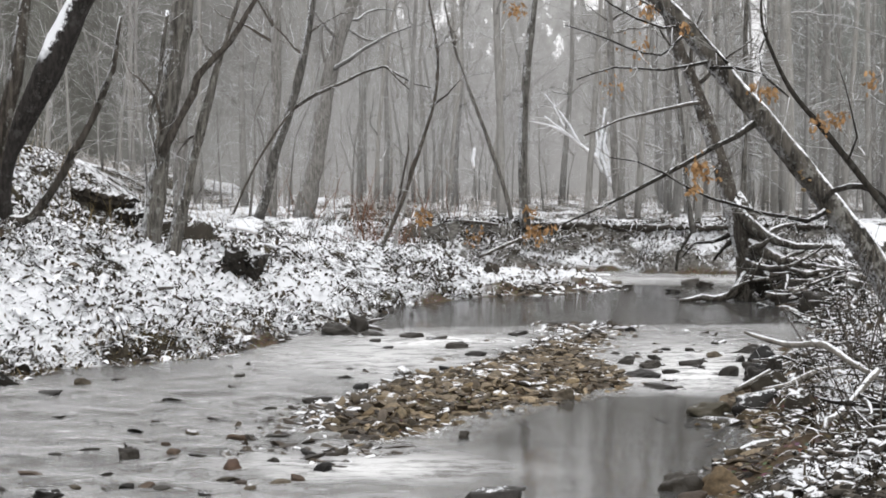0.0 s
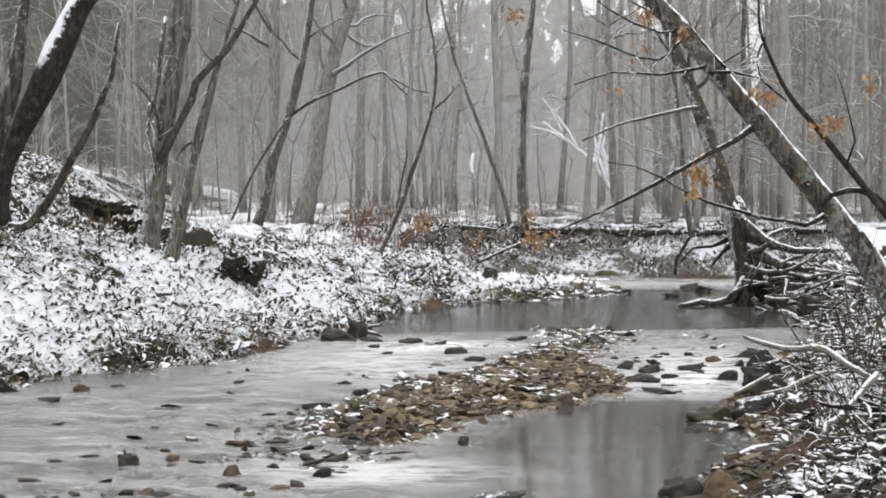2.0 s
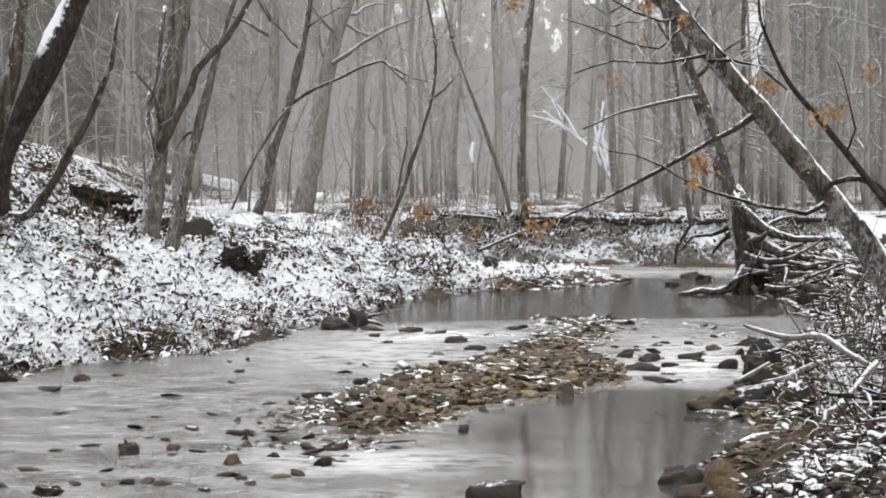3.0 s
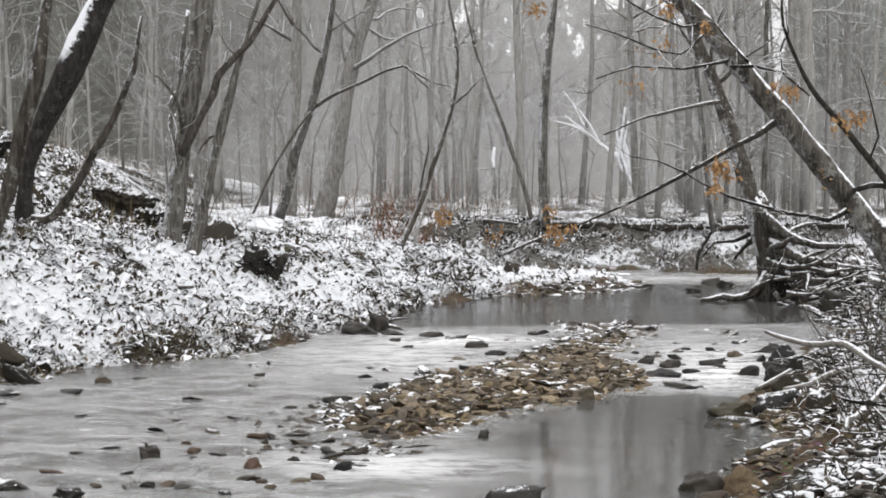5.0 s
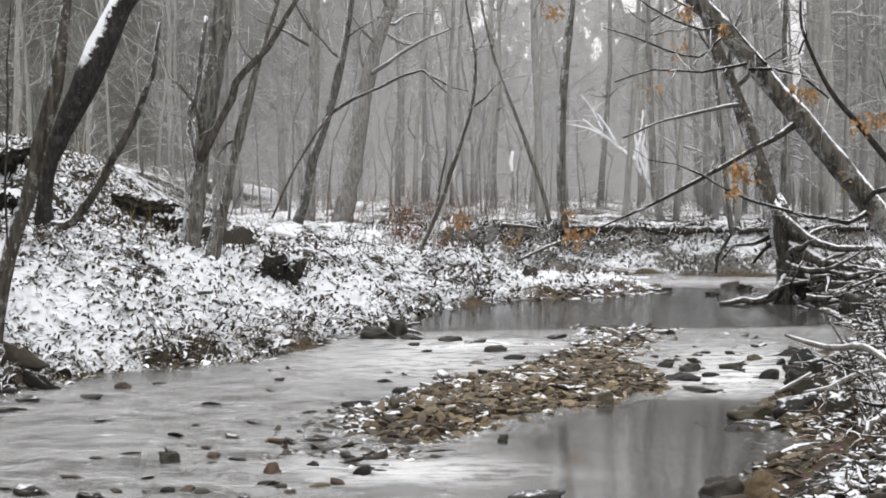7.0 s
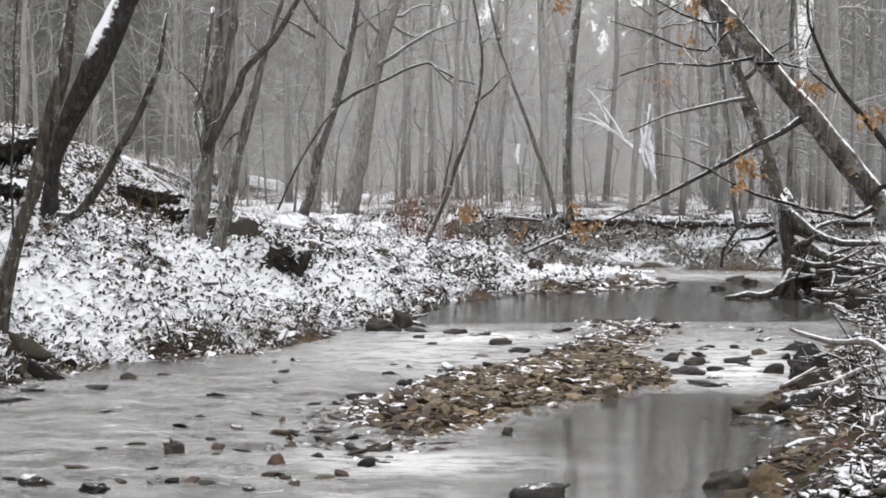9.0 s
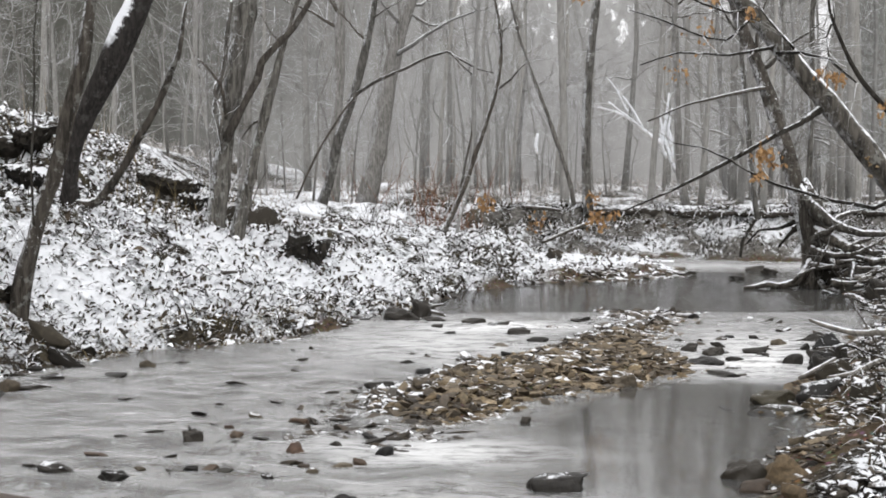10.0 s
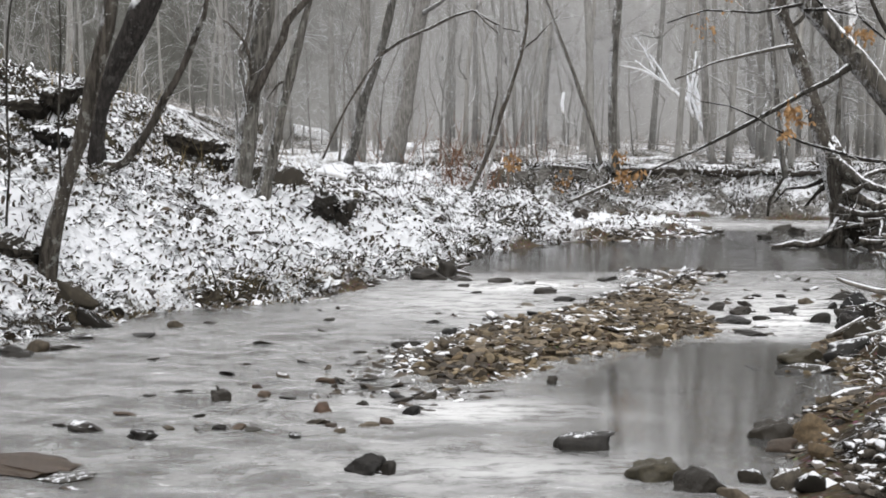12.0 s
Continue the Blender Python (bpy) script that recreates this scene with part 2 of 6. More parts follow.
def water_material():
    """Clear creek water: the bed shows through, the sky and trees mirror in it, broken white where it runs over stones.
    Extra sky reflection is put into a pale body colour.
    """
    k = Mat("creek_water")
    t = k.t
    t.nodes.remove(k.b)
    rough = k.attr("riffle")
    small = k.noise(17, 5, 0.75, (0.8, 1.1, 1))
    large = k.noise(4.5, 4, 0.6, (0.7, 1.0, 1))
    h = k.math("ADD", k.math("MULTIPLY", small, 0.9), large)
    n = t.nodes.new("ShaderNodeBump")
    n.inputs["Distance"].default_value = 0.11
    k.put(k.math("ADD", k.math("ADD", k.math("MULTIPLY", rough, 1.0), k.math("MULTIPLY", k.attr("sky_lift"), 0.032)), 0.012), n.inputs["Strength"])
    k.put(h, n.inputs["Height"])
    gloss = t.nodes.new("ShaderNodeBsdfGlossy")
    k.put(k.math("ADD", k.math("MULTIPLY", rough, 0.07), 0.02), gloss.inputs["Roughness"])
    t.links.new(n.outputs["Normal"], gloss.inputs["Normal"])
    clear = t.nodes.new("ShaderNodeBsdfTransparent")
    clear.inputs["Color"].default_value = (0.56, 0.555, 0.525, 1)
    # pale diffuse body stands in for sky reflection, stronger beyond the near pool
    sky_milk = t.nodes.new("ShaderNodeBsdfDiffuse")
    sky_milk.inputs["Color"].default_value = (0.6, 0.6, 0.59, 1)
    body = t.nodes.new("ShaderNodeMixShader")
    k.put(k.math("ADD", k.math("MULTIPLY", k.math("MULTIPLY", rough, k.span(k.noise(2.6, 8, 0.78, (0.75, 0.9, 1)), 0.42, 0.6)), 0.33), k.math("ADD", k.math("MULTIPLY", k.attr("sky_lift"), 0.1), 0.12)), body.inputs[0])
    t.links.new(clear.outputs[0], body.inputs[1])
    t.links.new(sky_milk.outputs[0], body.inputs[2])
    fres = t.nodes.new("ShaderNodeFresnel")
    fres.inputs["IOR"].default_value = 1.38
    mix = t.nodes.new("ShaderNodeMixShader")
    t.links.new(fres.outputs[0], mix.inputs[0])
    t.links.new(body.outputs[0], mix.inputs[1])
    t.links.new(gloss.outputs[0], mix.inputs[2])
    foam = t.nodes.new("ShaderNodeBsdfDiffuse")
    foam.inputs["Color"].default_value = (0.8, 0.8, 0.8, 1)
    white = t.nodes.new("ShaderNodeMixShader")
    streak = k.noise(3.5, 7, 0.75, (0.6, 1.3, 1))
    flecks = k.math("MULTIPLY", k.math("MULTIPLY", rough, k.span(k.noise(8, 7, 0.8, (0.55, 1.2, 1)), 0.57, 0.66)), 0.5)
    k.put(k.math("MAXIMUM", k.math("MULTIPLY", k.attr("foam"), k.span(streak, 0.36, 0.56)), flecks), white.inputs[0])
    t.links.new(mix.outputs[0], white.inputs[1])
    t.links.new(foam.outputs[0], white.inputs[2])
    t.links.new(white.outputs[0], t.nodes["Material Output"].inputs["Surface"])
    return k.m


M_WATER = water_material()


def far_forest_material():
    """Far winter woods with the veil of falling snow painted in: dim uprights, twig haze, and sky between the crowns.
    """
    k = Mat("far_winter_woods")
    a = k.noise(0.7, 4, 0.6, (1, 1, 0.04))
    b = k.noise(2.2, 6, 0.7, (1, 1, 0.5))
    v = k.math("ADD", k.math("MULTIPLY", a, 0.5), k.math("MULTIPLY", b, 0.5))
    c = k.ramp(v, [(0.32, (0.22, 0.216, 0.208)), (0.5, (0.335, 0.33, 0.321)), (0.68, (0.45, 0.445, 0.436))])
    sep = k.t.nodes.new("ShaderNodeSeparateXYZ")
    k.t.links.new(k.geo.outputs["Position"], sep.inputs[0])
    # darker and browner to the west, darker and slightly greener to the far east
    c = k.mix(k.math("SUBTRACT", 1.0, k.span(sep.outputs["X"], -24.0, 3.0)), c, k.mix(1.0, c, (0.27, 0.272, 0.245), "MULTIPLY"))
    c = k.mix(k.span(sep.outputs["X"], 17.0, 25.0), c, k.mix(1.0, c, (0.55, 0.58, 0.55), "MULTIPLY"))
    # snowfall haze low in the open middle of the wood, painted as paler colour
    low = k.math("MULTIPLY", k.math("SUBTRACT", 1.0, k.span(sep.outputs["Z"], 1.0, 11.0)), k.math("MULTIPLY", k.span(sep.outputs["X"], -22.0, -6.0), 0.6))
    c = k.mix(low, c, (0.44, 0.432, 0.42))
    crown = k.span(sep.outputs["Z"], 3.0, 18.0)
    gap = k.math("SUBTRACT", k.math("ADD", k.math("ADD", k.math("MULTIPLY", k.noise(0.45, 7, 0.72, (1, 1, 0.45)), 0.75), k.math("MULTIPLY", k.noise(1.7, 4, 0.6, (1, 1, 0.6)), 0.3)), k.math("ADD", k.math("MULTIPLY", crown, 0.16), k.math("MULTIPLY", k.span(sep.outputs["Z"], 13.0, 19.0), 0.34))), k.math("MULTIPLY", k.math("SUBTRACT", 1.0, k.span(sep.outputs["X"], -24.0, -2.0)), 0.16))
    k.put(k.math("SUBTRACT", 1.0, k.span(gap, 0.675, 0.755)), k.b.inputs["Alpha"])
    return k.finish(c, 1.0)


M_FAR = far_forest_material()


# ---------- lie of the land (metres; the creek's surface is z = 0) ----------
LEFT_SHORE = [(-7.0, -8), (-5.6, 2), (-4.9, 7), (-4.3, 10.5), (-3.75, 12.6), (-3.3, 14.0), (-2.6, 14.6), (-1.95, 15.3), (-1.75, 16.6), (-1.5, 17.7), (-1.1, 18.3), (-0.63, 20.3), (-0.3, 22.4), (0.7, 24.3), (2.0, 25.0), (3.2, 26.0), (3.75, 28.0), (3.7, 30.4), (2.2, 31.4), (0.9, 32.4)]
FAR_SHORE = [(2.4, 33.3), (3.9, 33.2), (5.5, 32.2), (8.0, 31.4), (14.0, 31.6), (30.0, 34.0)]
RIGHT_SHORE = [(30.0, 30.0), (14.0, 28.6), (8.0, 28.2), (6.4, 27.6), (5.6, 25.6), (5.25, 23.9), (5.55, 21.8), (5.25, 20.2), (4.5, 17.4), (3.5, 14.9), (2.85, 12.8), (2.35, 11.3), (2.25, 10.1), (2.05, 9.2), (1.7, 8.4), (1.4, 7.6), (1.15, 5.5), (0.9, 2.5), (0.2, 1.4), (-1.4, 0.6), (-3.0, -8)]
CREEK = LEFT_SHORE + FAR_SHORE + RIGHT_SHORE
BAR = [(-0.95, 11.2), (-0.35, 9.9), (0.3, 10.8), (0.95, 11.8), (1.3, 12.2), (1.9, 12.9), (1.75, 14.0), (1.8, 15.7), (2.3, 17.2), (2.75, 19.0), (1.5, 19.2), (1.55, 17.6), (1.05, 15.9), (0.45, 14.0), (-0.35, 12.6)]


def lattice(x, y, seed=0):
    """Smooth value noise, 0 to 1, on a unit lattice."""
    xi, yi = np.floor(x), np.floor(y)
    u, v = x - xi, y - yi
    u, v = u * u * (3 - 2 * u), v * v * (3 - 2 * v)

    def h(a, b):
        q = np.sin(a * 127.1 + b * 311.7 + seed * 74.7) * 43758.5453
        return q - np.floor(q)

    return (h(xi, yi) * (1 - u) + h(xi + 1, yi) * u) * (1 - v) + (h(xi, yi + 1) * (1 - u) + h(xi + 1, yi + 1) * u) * v


def edge_distance(x, y, poly):
    """Distance to a closed outline: negative inside."""
    best = np.full(x.shape, 1e9)
    inside = np.zeros(x.shape, bool)
    for (ax, ay), (bx, by) in zip(poly, poly[1:] + poly[:1]):
        dx, dy = bx - ax, by - ay
        s = np.clip(((x - ax) * dx + (y - ay) * dy) / (dx * dx + dy * dy), 0, 1)
        best = np.minimum(best, np.hypot(x - ax - s * dx, y - ay - s * dy))
        if ay != by:
            inside ^= ((ay > y) != (by > y)) & (x < (bx - ax) * (y - ay) / (by - ay) + ax)
    return np.where(inside, -best, best)


def smooth(v, lo, hi):
    s = np.clip((v - lo) / (hi - lo), 0, 1)
    return s * s * (3 - 2 * s)


def height(x, y, rough=True):
    """Height of the ground."""
    x, y = np.asarray(x, float), np.asarray(y, float)
    wob = (lattice(x * 1.7, y * 1.7, 3) - 0.5) * 0.35 + (lattice(x * 5, y * 5, 4) - 0.5) * 0.12
    d = edge_distance(x, y, CREEK) + wob * smooth(y, 2, 6)
    # west side: low terrace that climbs to a wooded slope
    xs = x - 0.8 * (1 - smooth(y, 12.5, 16.5)) + 0.12 * np.clip(y - 25, 0, 40)
    hill = np.interp(xs, [-60, -25, -12, -8, -6.6, -5.9, -5.2, -3.4, -0.8, 3.0], [5.5, 4.2, 3.4, 2.95, 2.55, 2.05, 1.45, 0.95, 0.62, 0.5])
    hill = np.where(hill > 0.95, 0.95 + (hill - 0.95) * (1 - 0.12 * smooth(y, 16, 27)), hill)
    west = 0.34 * np.minimum(hill, 0.6) * smooth(d, 0, 0.35) + (hill - 0.34 * np.minimum(hill, 0.6)) * smooth(d, 0.25, 2.2)
    spit = smooth(x, 0.2, 1.4) * smooth(y, 23.5, 25) * (1 - smooth(y, 31.8, 32.8))
    west = west * (1 - spit) + spit * 0.12 * smooth(d, 0, 0.8)
    # north side: cut bank with a flat wood behind
    dn = d + 0.7 * (lattice(x * 0.7, y * 0.3, 15) - 0.5) * smooth(d, 0.1, 0.6) + 0.4 * (lattice(x * 2.1, y * 0.8, 16) - 0.5) * smooth(d, 0.1, 0.6)
    north = 0.76 * np.clip(dn / 1.25, 0, 1) ** 0.8 + (0.21 + 0.12 * lattice(x * 0.8, y * 0.2, 17)) * smooth(dn, 1.22, 1.36) + 0.012 * np.maximum(y - 40, 0)
    # east side
    east = np.interp(d, [0, 0.25, 1.2, 3.0, 8.0, 30], [0, 0.08, 0.38, 0.85, 1.3, 2.2])
    wn_ = smooth(y + 0.25 * x, 31.6, 33.4)
    we = smooth(x, 0.5, 1.2) * (1 - smooth(y, 22, 22.1)) + smooth(x, 4.6, 4.9) * smooth(y, 22, 22.1)
    land = west * (1 - we) + east * we
    land = land * (1 - wn_) + np.maximum(north, hill * (x < -3) * smooth(-x, 3, 6)) * wn_
    bed = -0.1 - 0.16 * smooth(-d, 0.1, 1.0)
    z = np.where(d > 0, land + 0.0, bed * smooth(-d, 0, 0.35))
    b = edge_distance(x, y, BAR) + wob * 0.8
    z = np.where(d < 0, np.maximum(z, (0.17 - 0.1 * smooth(y, 13.2, 17.5)) * smooth(-b, -0.12, 0.55) - 0.035), z)
    if rough:
        amp = smooth(d, 0.05, 0.6)
        z = z + amp * ((lattice(x * 2.2, y * 2.2, 7) - 0.5) * 0.14 + (lattice(x * 6.5, y * 6.5, 8) - 0.5) * 0.09 + (lattice(x * 14, y * 14, 9) - 0.5) * 0.05)
        # leaf-covered hummocks of the west bank
        z = z + smooth(d, 0.3, 0.9) * (1 - smooth(x, 0.5, 1.5)) * (1 - smooth(y, 30, 34)) * (lattice(x * 8.3 + 0.4 * y, y * 7.1, 12) ** 2 * 0.13 - 0.03)
    return z


# ---------- mesh helpers ----------


class Geo:
    """Collects vertices and faces of one mesh."""

    def __init__(self):
        self.v, self.f, self.n = [], [], 0

    def add(self, verts, faces):
        verts = np.asarray(verts, float)
        self.v.append(verts)
        self.f.extend(tuple(i + self.n for i in q) for q in faces)
        self.n += len(verts)

    def mesh(self, name, mat, flat=False, crease=0):
        me = bpy.data.meshes.new(name)
        me.from_pydata(np.concatenate(self.v).tolist(), [], self.f)
        me.materials.append(mat)
        if not flat:
            me.polygons.foreach_set("use_smooth", [True] * len(me.polygons))
        me.update()
        if crease:
            me.set_sharp_from_angle(angle=radians(crease))
        return me


def part(name, geo, mat, parent=None, label="", flat=False, crease=0):
    """Links the collected geometry as one mesh object, under a thing or a part."""
    ob = new(name, geo.mesh(name, mat, flat, crease))
    if parent is not None:
        ob.parent = parent
        ob.matrix_parent_inverse = Matrix.Translation(-Vector(parent.location)) if parent.parent is None else Matrix.Identity(4)
    if label:
        ob["label"] = label
    return ob


def thing(name, at, label, category, group=""):
    ob = new(name)
    ob.location = at
    return tagged(ob, label, category, group)


def curve_through(pts, step):
    """Catmull-Rom through rows (x, y, z, radius), resampled to about step metres."""
    p = np.asarray(pts, float)
    p = np.vstack([2 * p[0] - p[1], p, 2 * p[-1] - p[-2]])
    out = []
    for i in range(1, len(p) - 2):
        a, b, c, d = p[i - 1], p[i], p[i + 1], p[i + 2]
        n = max(1, int(np.linalg.norm((c - b)[:3]) / step))
        for s in np.arange(n) / n:
            out.append(0.5 * (2 * b + (c - a) * s + (2 * a - 5 * b + 4 * c - d) * s * s + (3 * b - a - 3 * c + d) * s ** 3))
    out.append(p[-2])
    out = np.array(out)
    out[:, 3] = np.maximum(out[:, 3], 0.002)
    return out


def tube(geo, pts, sides=8, step=0.3, lump=0.1, rng=None):
    """Sweeps a lumpy tapering tube along rows of x, y, z, radius."""
    c = curve_through(pts, step)
    if rng is not None and len(c) > 4:
        # slight crookedness, growing from the foot
        run = np.concatenate([[0], np.cumsum(np.linalg.norm(np.diff(c[:, :3], axis=0), axis=1))])
        kink = np.random.default_rng(int(abs(c[0, 0] * 7 + c[0, 1] * 3 + c[0, 2]) * 1000))
        for waves in (1.6, 3.3, 6.1):
            amp = (min(0.012, 0.004 * run[-1]) + 0.05 * c[:, 3]) / waves ** 0.7
            c[:, :3] += (amp * np.clip(run / run[-1] * 6, 0, 1))[:, None] * kink.normal(0, 0.7, 3) * np.sin(run / run[-1] * waves * 6.28 * kink.uniform(0.8, 1.25) + kink.uniform(0, 6.28))[:, None]
    tan = np.gradient(c[:, :3], axis=0)
    tan /= np.linalg.norm(tan, axis=1)[:, None] + 1e-9
    ref = np.array([0.0, 1.0, 0.0]) if abs(tan[len(tan) // 2, 1]) < 0.85 else np.array([1.0, 0.0, 0.0])
    u = np.cross(tan, ref)
    u /= np.linalg.norm(u, axis=1)[:, None] + 1e-9
    w = np.cross(tan, u)
    ang = np.arange(sides) * 2 * math.pi / sides
    rad = c[:, 3][:, None] * np.ones(sides)
    if rng is not None and lump > 0:
        rad = rad * (1 + lump * (rng.random((len(c), sides)) - 0.5) * 2) * (1 + lump * 0.8 * (rng.random((len(c), 1)) - 0.5))
    ring = c[:, None, :3] + rad[:, :, None] * (np.cos(ang)[None, :, None] * u[:, None, :] + np.sin(ang)[None, :, None] * w[:, None, :])
    n = len(c)
    faces = [(i * sides + j, i * sides + (j + 1) % sides, (i + 1) * sides + (j + 1) % sides, (i + 1) * sides + j) for i in range(n - 1) for j in range(sides)]
    faces += [tuple(range(sides))[::-1], tuple((n - 1) * sides + j for j in range(sides))]
    geo.add(ring.reshape(-1, 3), faces)
    return c


def shoot(rng, start, direction, length, r0, bend=0.25, sag=0.0, n=4):
    """Rows of a crooked branch."""
    d = np.array(direction, float)
    d /= np.linalg.norm(d)
    p = np.array(start, float)
    rows = [(*p, r0)]
    for i in range(n):
        d = d + rng.normal(0, bend, 3) + np.array([0, 0, -sag])
        d /= np.linalg.norm(d)
        p = p + d * length / n
        rows.append((*p, r0 * (1 - 0.8 * (i + 1) / n)))
    return rows


def twigs_on(geo, rng, rows, count, length, r=0.008, sides=3):
    """Fine side shoots along a branch."""
    c = curve_through(rows, 0.15)
    for _ in range(count):
        i = int(rng.integers(max(1, len(c) // 5), len(c)))
        t = c[min(i + 1, len(c) - 1), :3] - c[max(i - 2, 0), :3]
        t = t / (np.linalg.norm(t) + 1e-9) + rng.normal(0, 0.6, 3) + np.array([0, 0, 0.2])
        tube(geo, shoot(rng, c[i, :3], t, length * rng.uniform(0.4, 1.2), min(r, c[i, 3] * 0.7), 0.25, 0.02, 3), sides, 0.5, 0)


def grow(name, rows, label, mat, limbs=(), auto=0, low=0.35, reach=2.5, twig=6, seed=1, group="", sides=10, twig_mat=None, step=0.3, lump=0.09, limb_r=0.35, twig_len=0.8, up=0.6, category="tree", limb_mat=None, limb_name="limb", limb_label=""):
    """A tree: trunk, each limb and its twigs. Rows are x, y, z, radius from the foot up."""
    rng = np.random.default_rng(seed)
    x, y, z, r = rows[0]
    root = thing(name, (x, y, z), label, category, group)
    g = Geo()
    c = tube(g, rows, sides, step, lump, rng)
    part("trunk", g, mat, root)
    fine = Geo()
    made = list(limbs)
    for _ in range(auto):
        i = int(rng.uniform(low, 0.97) * (len(c) - 1))
        a = rng.uniform(0, 2 * math.pi)
        k = 1 - 0.6 * i / len(c)
        made.append(shoot(rng, c[i, :3], (math.cos(a), math.sin(a), rng.uniform(0.1, up * 2)), reach * k * rng.uniform(0.5, 1.2), c[i, 3] * limb_r * rng.uniform(0.7, 1.3), 0.22, -0.03, 5))
    for row in made:
        skin = limb_mat or mat
        if isinstance(row, tuple):
            skin, row = row
        g = Geo()
        tube(g, row, 6, 0.2, 0.08, rng)
        limb = part(limb_name, g, skin, root, limb_label)
        if twig and name[:4] != "wood":
            g = Geo()
            twigs_on(g, rng, row, twig, twig_len)
            tagged(part("twig_spray", g, twig_mat or M_TWIG, limb), kind="stuff")
        elif twig:
            twigs_on(fine, rng, row, twig, twig_len)
    if fine.n:
        tagged(part("twig_spray", fine, twig_mat or M_TWIG, root), kind="stuff")
    return root


# ---------- ground, water, distance ----------
def spaced(lo, hi, step, far, ratio=1.25):
    """Grid lines: even inside, ever wider outside."""
    inner = list(np.arange(lo, hi + step / 2, step))
    a, s = [], step
    while (a[-1] if a else 0) < far:
        s *= ratio
        a.append((a[-1] if a else 0) + s)
    return np.array([lo - q for q in a[::-1]] + inner + [hi + q for q in a])


def sheet(name, xs, ys, z, mat, keep=None, attrs=None):
    X, Y = np.meshgrid(xs, ys)
    nx, ny = len(xs), len(ys)
    co = np.stack([X, Y, z], -1).reshape(-1, 3)
    idx = np.arange(nx * ny).reshape(ny, nx)
    q = np.stack([idx[:-1, :-1], idx[:-1, 1:], idx[1:, 1:], idx[1:, :-1]], -1).reshape(-1, 4)
    if keep is not None:
        k = keep.reshape(-1)
        q = q[k[q].any(1)]
        used = np.unique(q)
        remap = np.full(nx * ny, -1)
        remap[used] = np.arange(len(used))
        q, co = remap[q], co[used]
        attrs = {n: a.reshape(-1)[used] for n, a in (attrs or {}).items()}
    me = bpy.data.meshes.new(name)
    me.vertices.add(len(co))
    me.vertices.foreach_set("co", co.ravel())
    me.loops.add(q.size)
    me.loops.foreach_set("vertex_index", q.ravel())
    me.polygons.add(len(q))
    me.polygons.foreach_set("loop_start", np.arange(len(q)) * 4)
    me.polygons.foreach_set("use_smooth", np.ones(len(q), bool))
    me.update(calc_edges=True)
    for n, a in (attrs or {}).items():
        me.attributes.new(n, "FLOAT", "POINT").data.foreach_set("value", np.ascontiguousarray(a, dtype=np.float32).ravel())
    me.materials.append(mat)
    return new(name, me)


gx, gy = spaced(-9, 8.5, 0.06, 700), spaced(-3, 36, 0.065, 900)
GX, GY = np.meshgrid(gx, gy)
d_creek = edge_distance(GX, GY, CREEK)
GZ = height(GX, GY)
gravel = np.clip(1 - smooth(d_creek, 0.0, 0.12), 0, 1)
spit_zone = smooth(GX, 0.6, 1.4) * smooth(GY, 24.0, 24.6) * (1 - smooth(GY, 27.2, 28.0))
gravel = np.maximum(gravel, spit_zone * (d_creek > 0) * (1 - smooth(d_creek, 0.5, 1.1)))
# bare brown shore on the near east side
gravel = np.maximum(gravel, smooth(GX, 1.0, 1.6) * (1 - smooth(GY, 12.8, 13.6)) * (1 - smooth(d_creek, 0.12 + 0.33 * smooth(GY, 7.8, 9.0), 0.3 + 0.45 * smooth(GY, 7.8, 9.0))))
cut = smooth(GY + 0.25 * GX, 31.4, 32.6) * (1 - smooth(d_creek, 1.2, 1.5))
snow = 0.56 + 0.1 * (lattice(GX * 0.9, GY * 0.9, 21) - 0.5) * 2 + 0.09 * (lattice(GX * 2.4, GY * 2.4, 22) - 0.5) * 2 - 0.07 * cut
snow = snow + 0.04 - (0.06 + 0.07 * (1 - smooth(GY, 14.8, 16.2))) * (1 - smooth(d_creek, 0.12, 0.75)) - 0.08 * smooth(GX, 2, 3.4) * (GY < 26) - 0.07 * smooth(-GX, 3.2, 4.8)
# leafy floor of the wood, under the trees; less snow also mimics its haze
snow = snow - 0.15 * smooth(GY, 33.4, 34.4) * smooth(GX, -4, -1) - 0.03 * smooth(GY, 35, 40)
snow = snow - 0.2 * smooth(GX, 0.9, 1.3) * smooth(GY, 4.0, 6.2) * (GY < 9) * (d_creek > 0.05) - 0.1 * (GY >= 9) * smooth(GX, 1.4, 2.0) * (1 - smooth(GY, 11.5, 13)) * (d_creek > 0.4)
snow = snow + 0.05 * np.exp(-((GX + 2.0) / 1.3) ** 2 - ((GY - 18.0) / 2.2) ** 2)
# more litter shows on the terrace, more snow lies along the low shore
snow = snow - 0.015 * (GX < 0.6) * (d_creek > 0.3) - 0.04 * smooth(GY, 19.0, 20.5) * (GX < 0.6) - 0.015 * smooth(GY, 22.0, 25.0) * (GX < 0.6) * smooth(GX, -4.5, -3.0) + 0.05 * (GX < 0) * (GY < 20) * smooth(d_creek, 0.4, 0.7) * (1 - smooth(d_creek, 1.3, 1.9)) - 0.05 * (GX < -1) * (GY < 21) * smooth(d_creek, 1.4, 2.2)
snow = snow + 0.12 * smooth(-GX, 3.7, 4.1) * (1 - smooth(GY, 13.0, 14.0)) * (d_creek > 0.1)
snow = np.where(spit_zone * (d_creek > 0) > 0.3, 0.62, snow)
ground = sheet("ground", gx, gy, GZ, M_GROUND, attrs={"snow": snow, "gravel": gravel, "silt": cut * smooth(GX, -1, 1)})
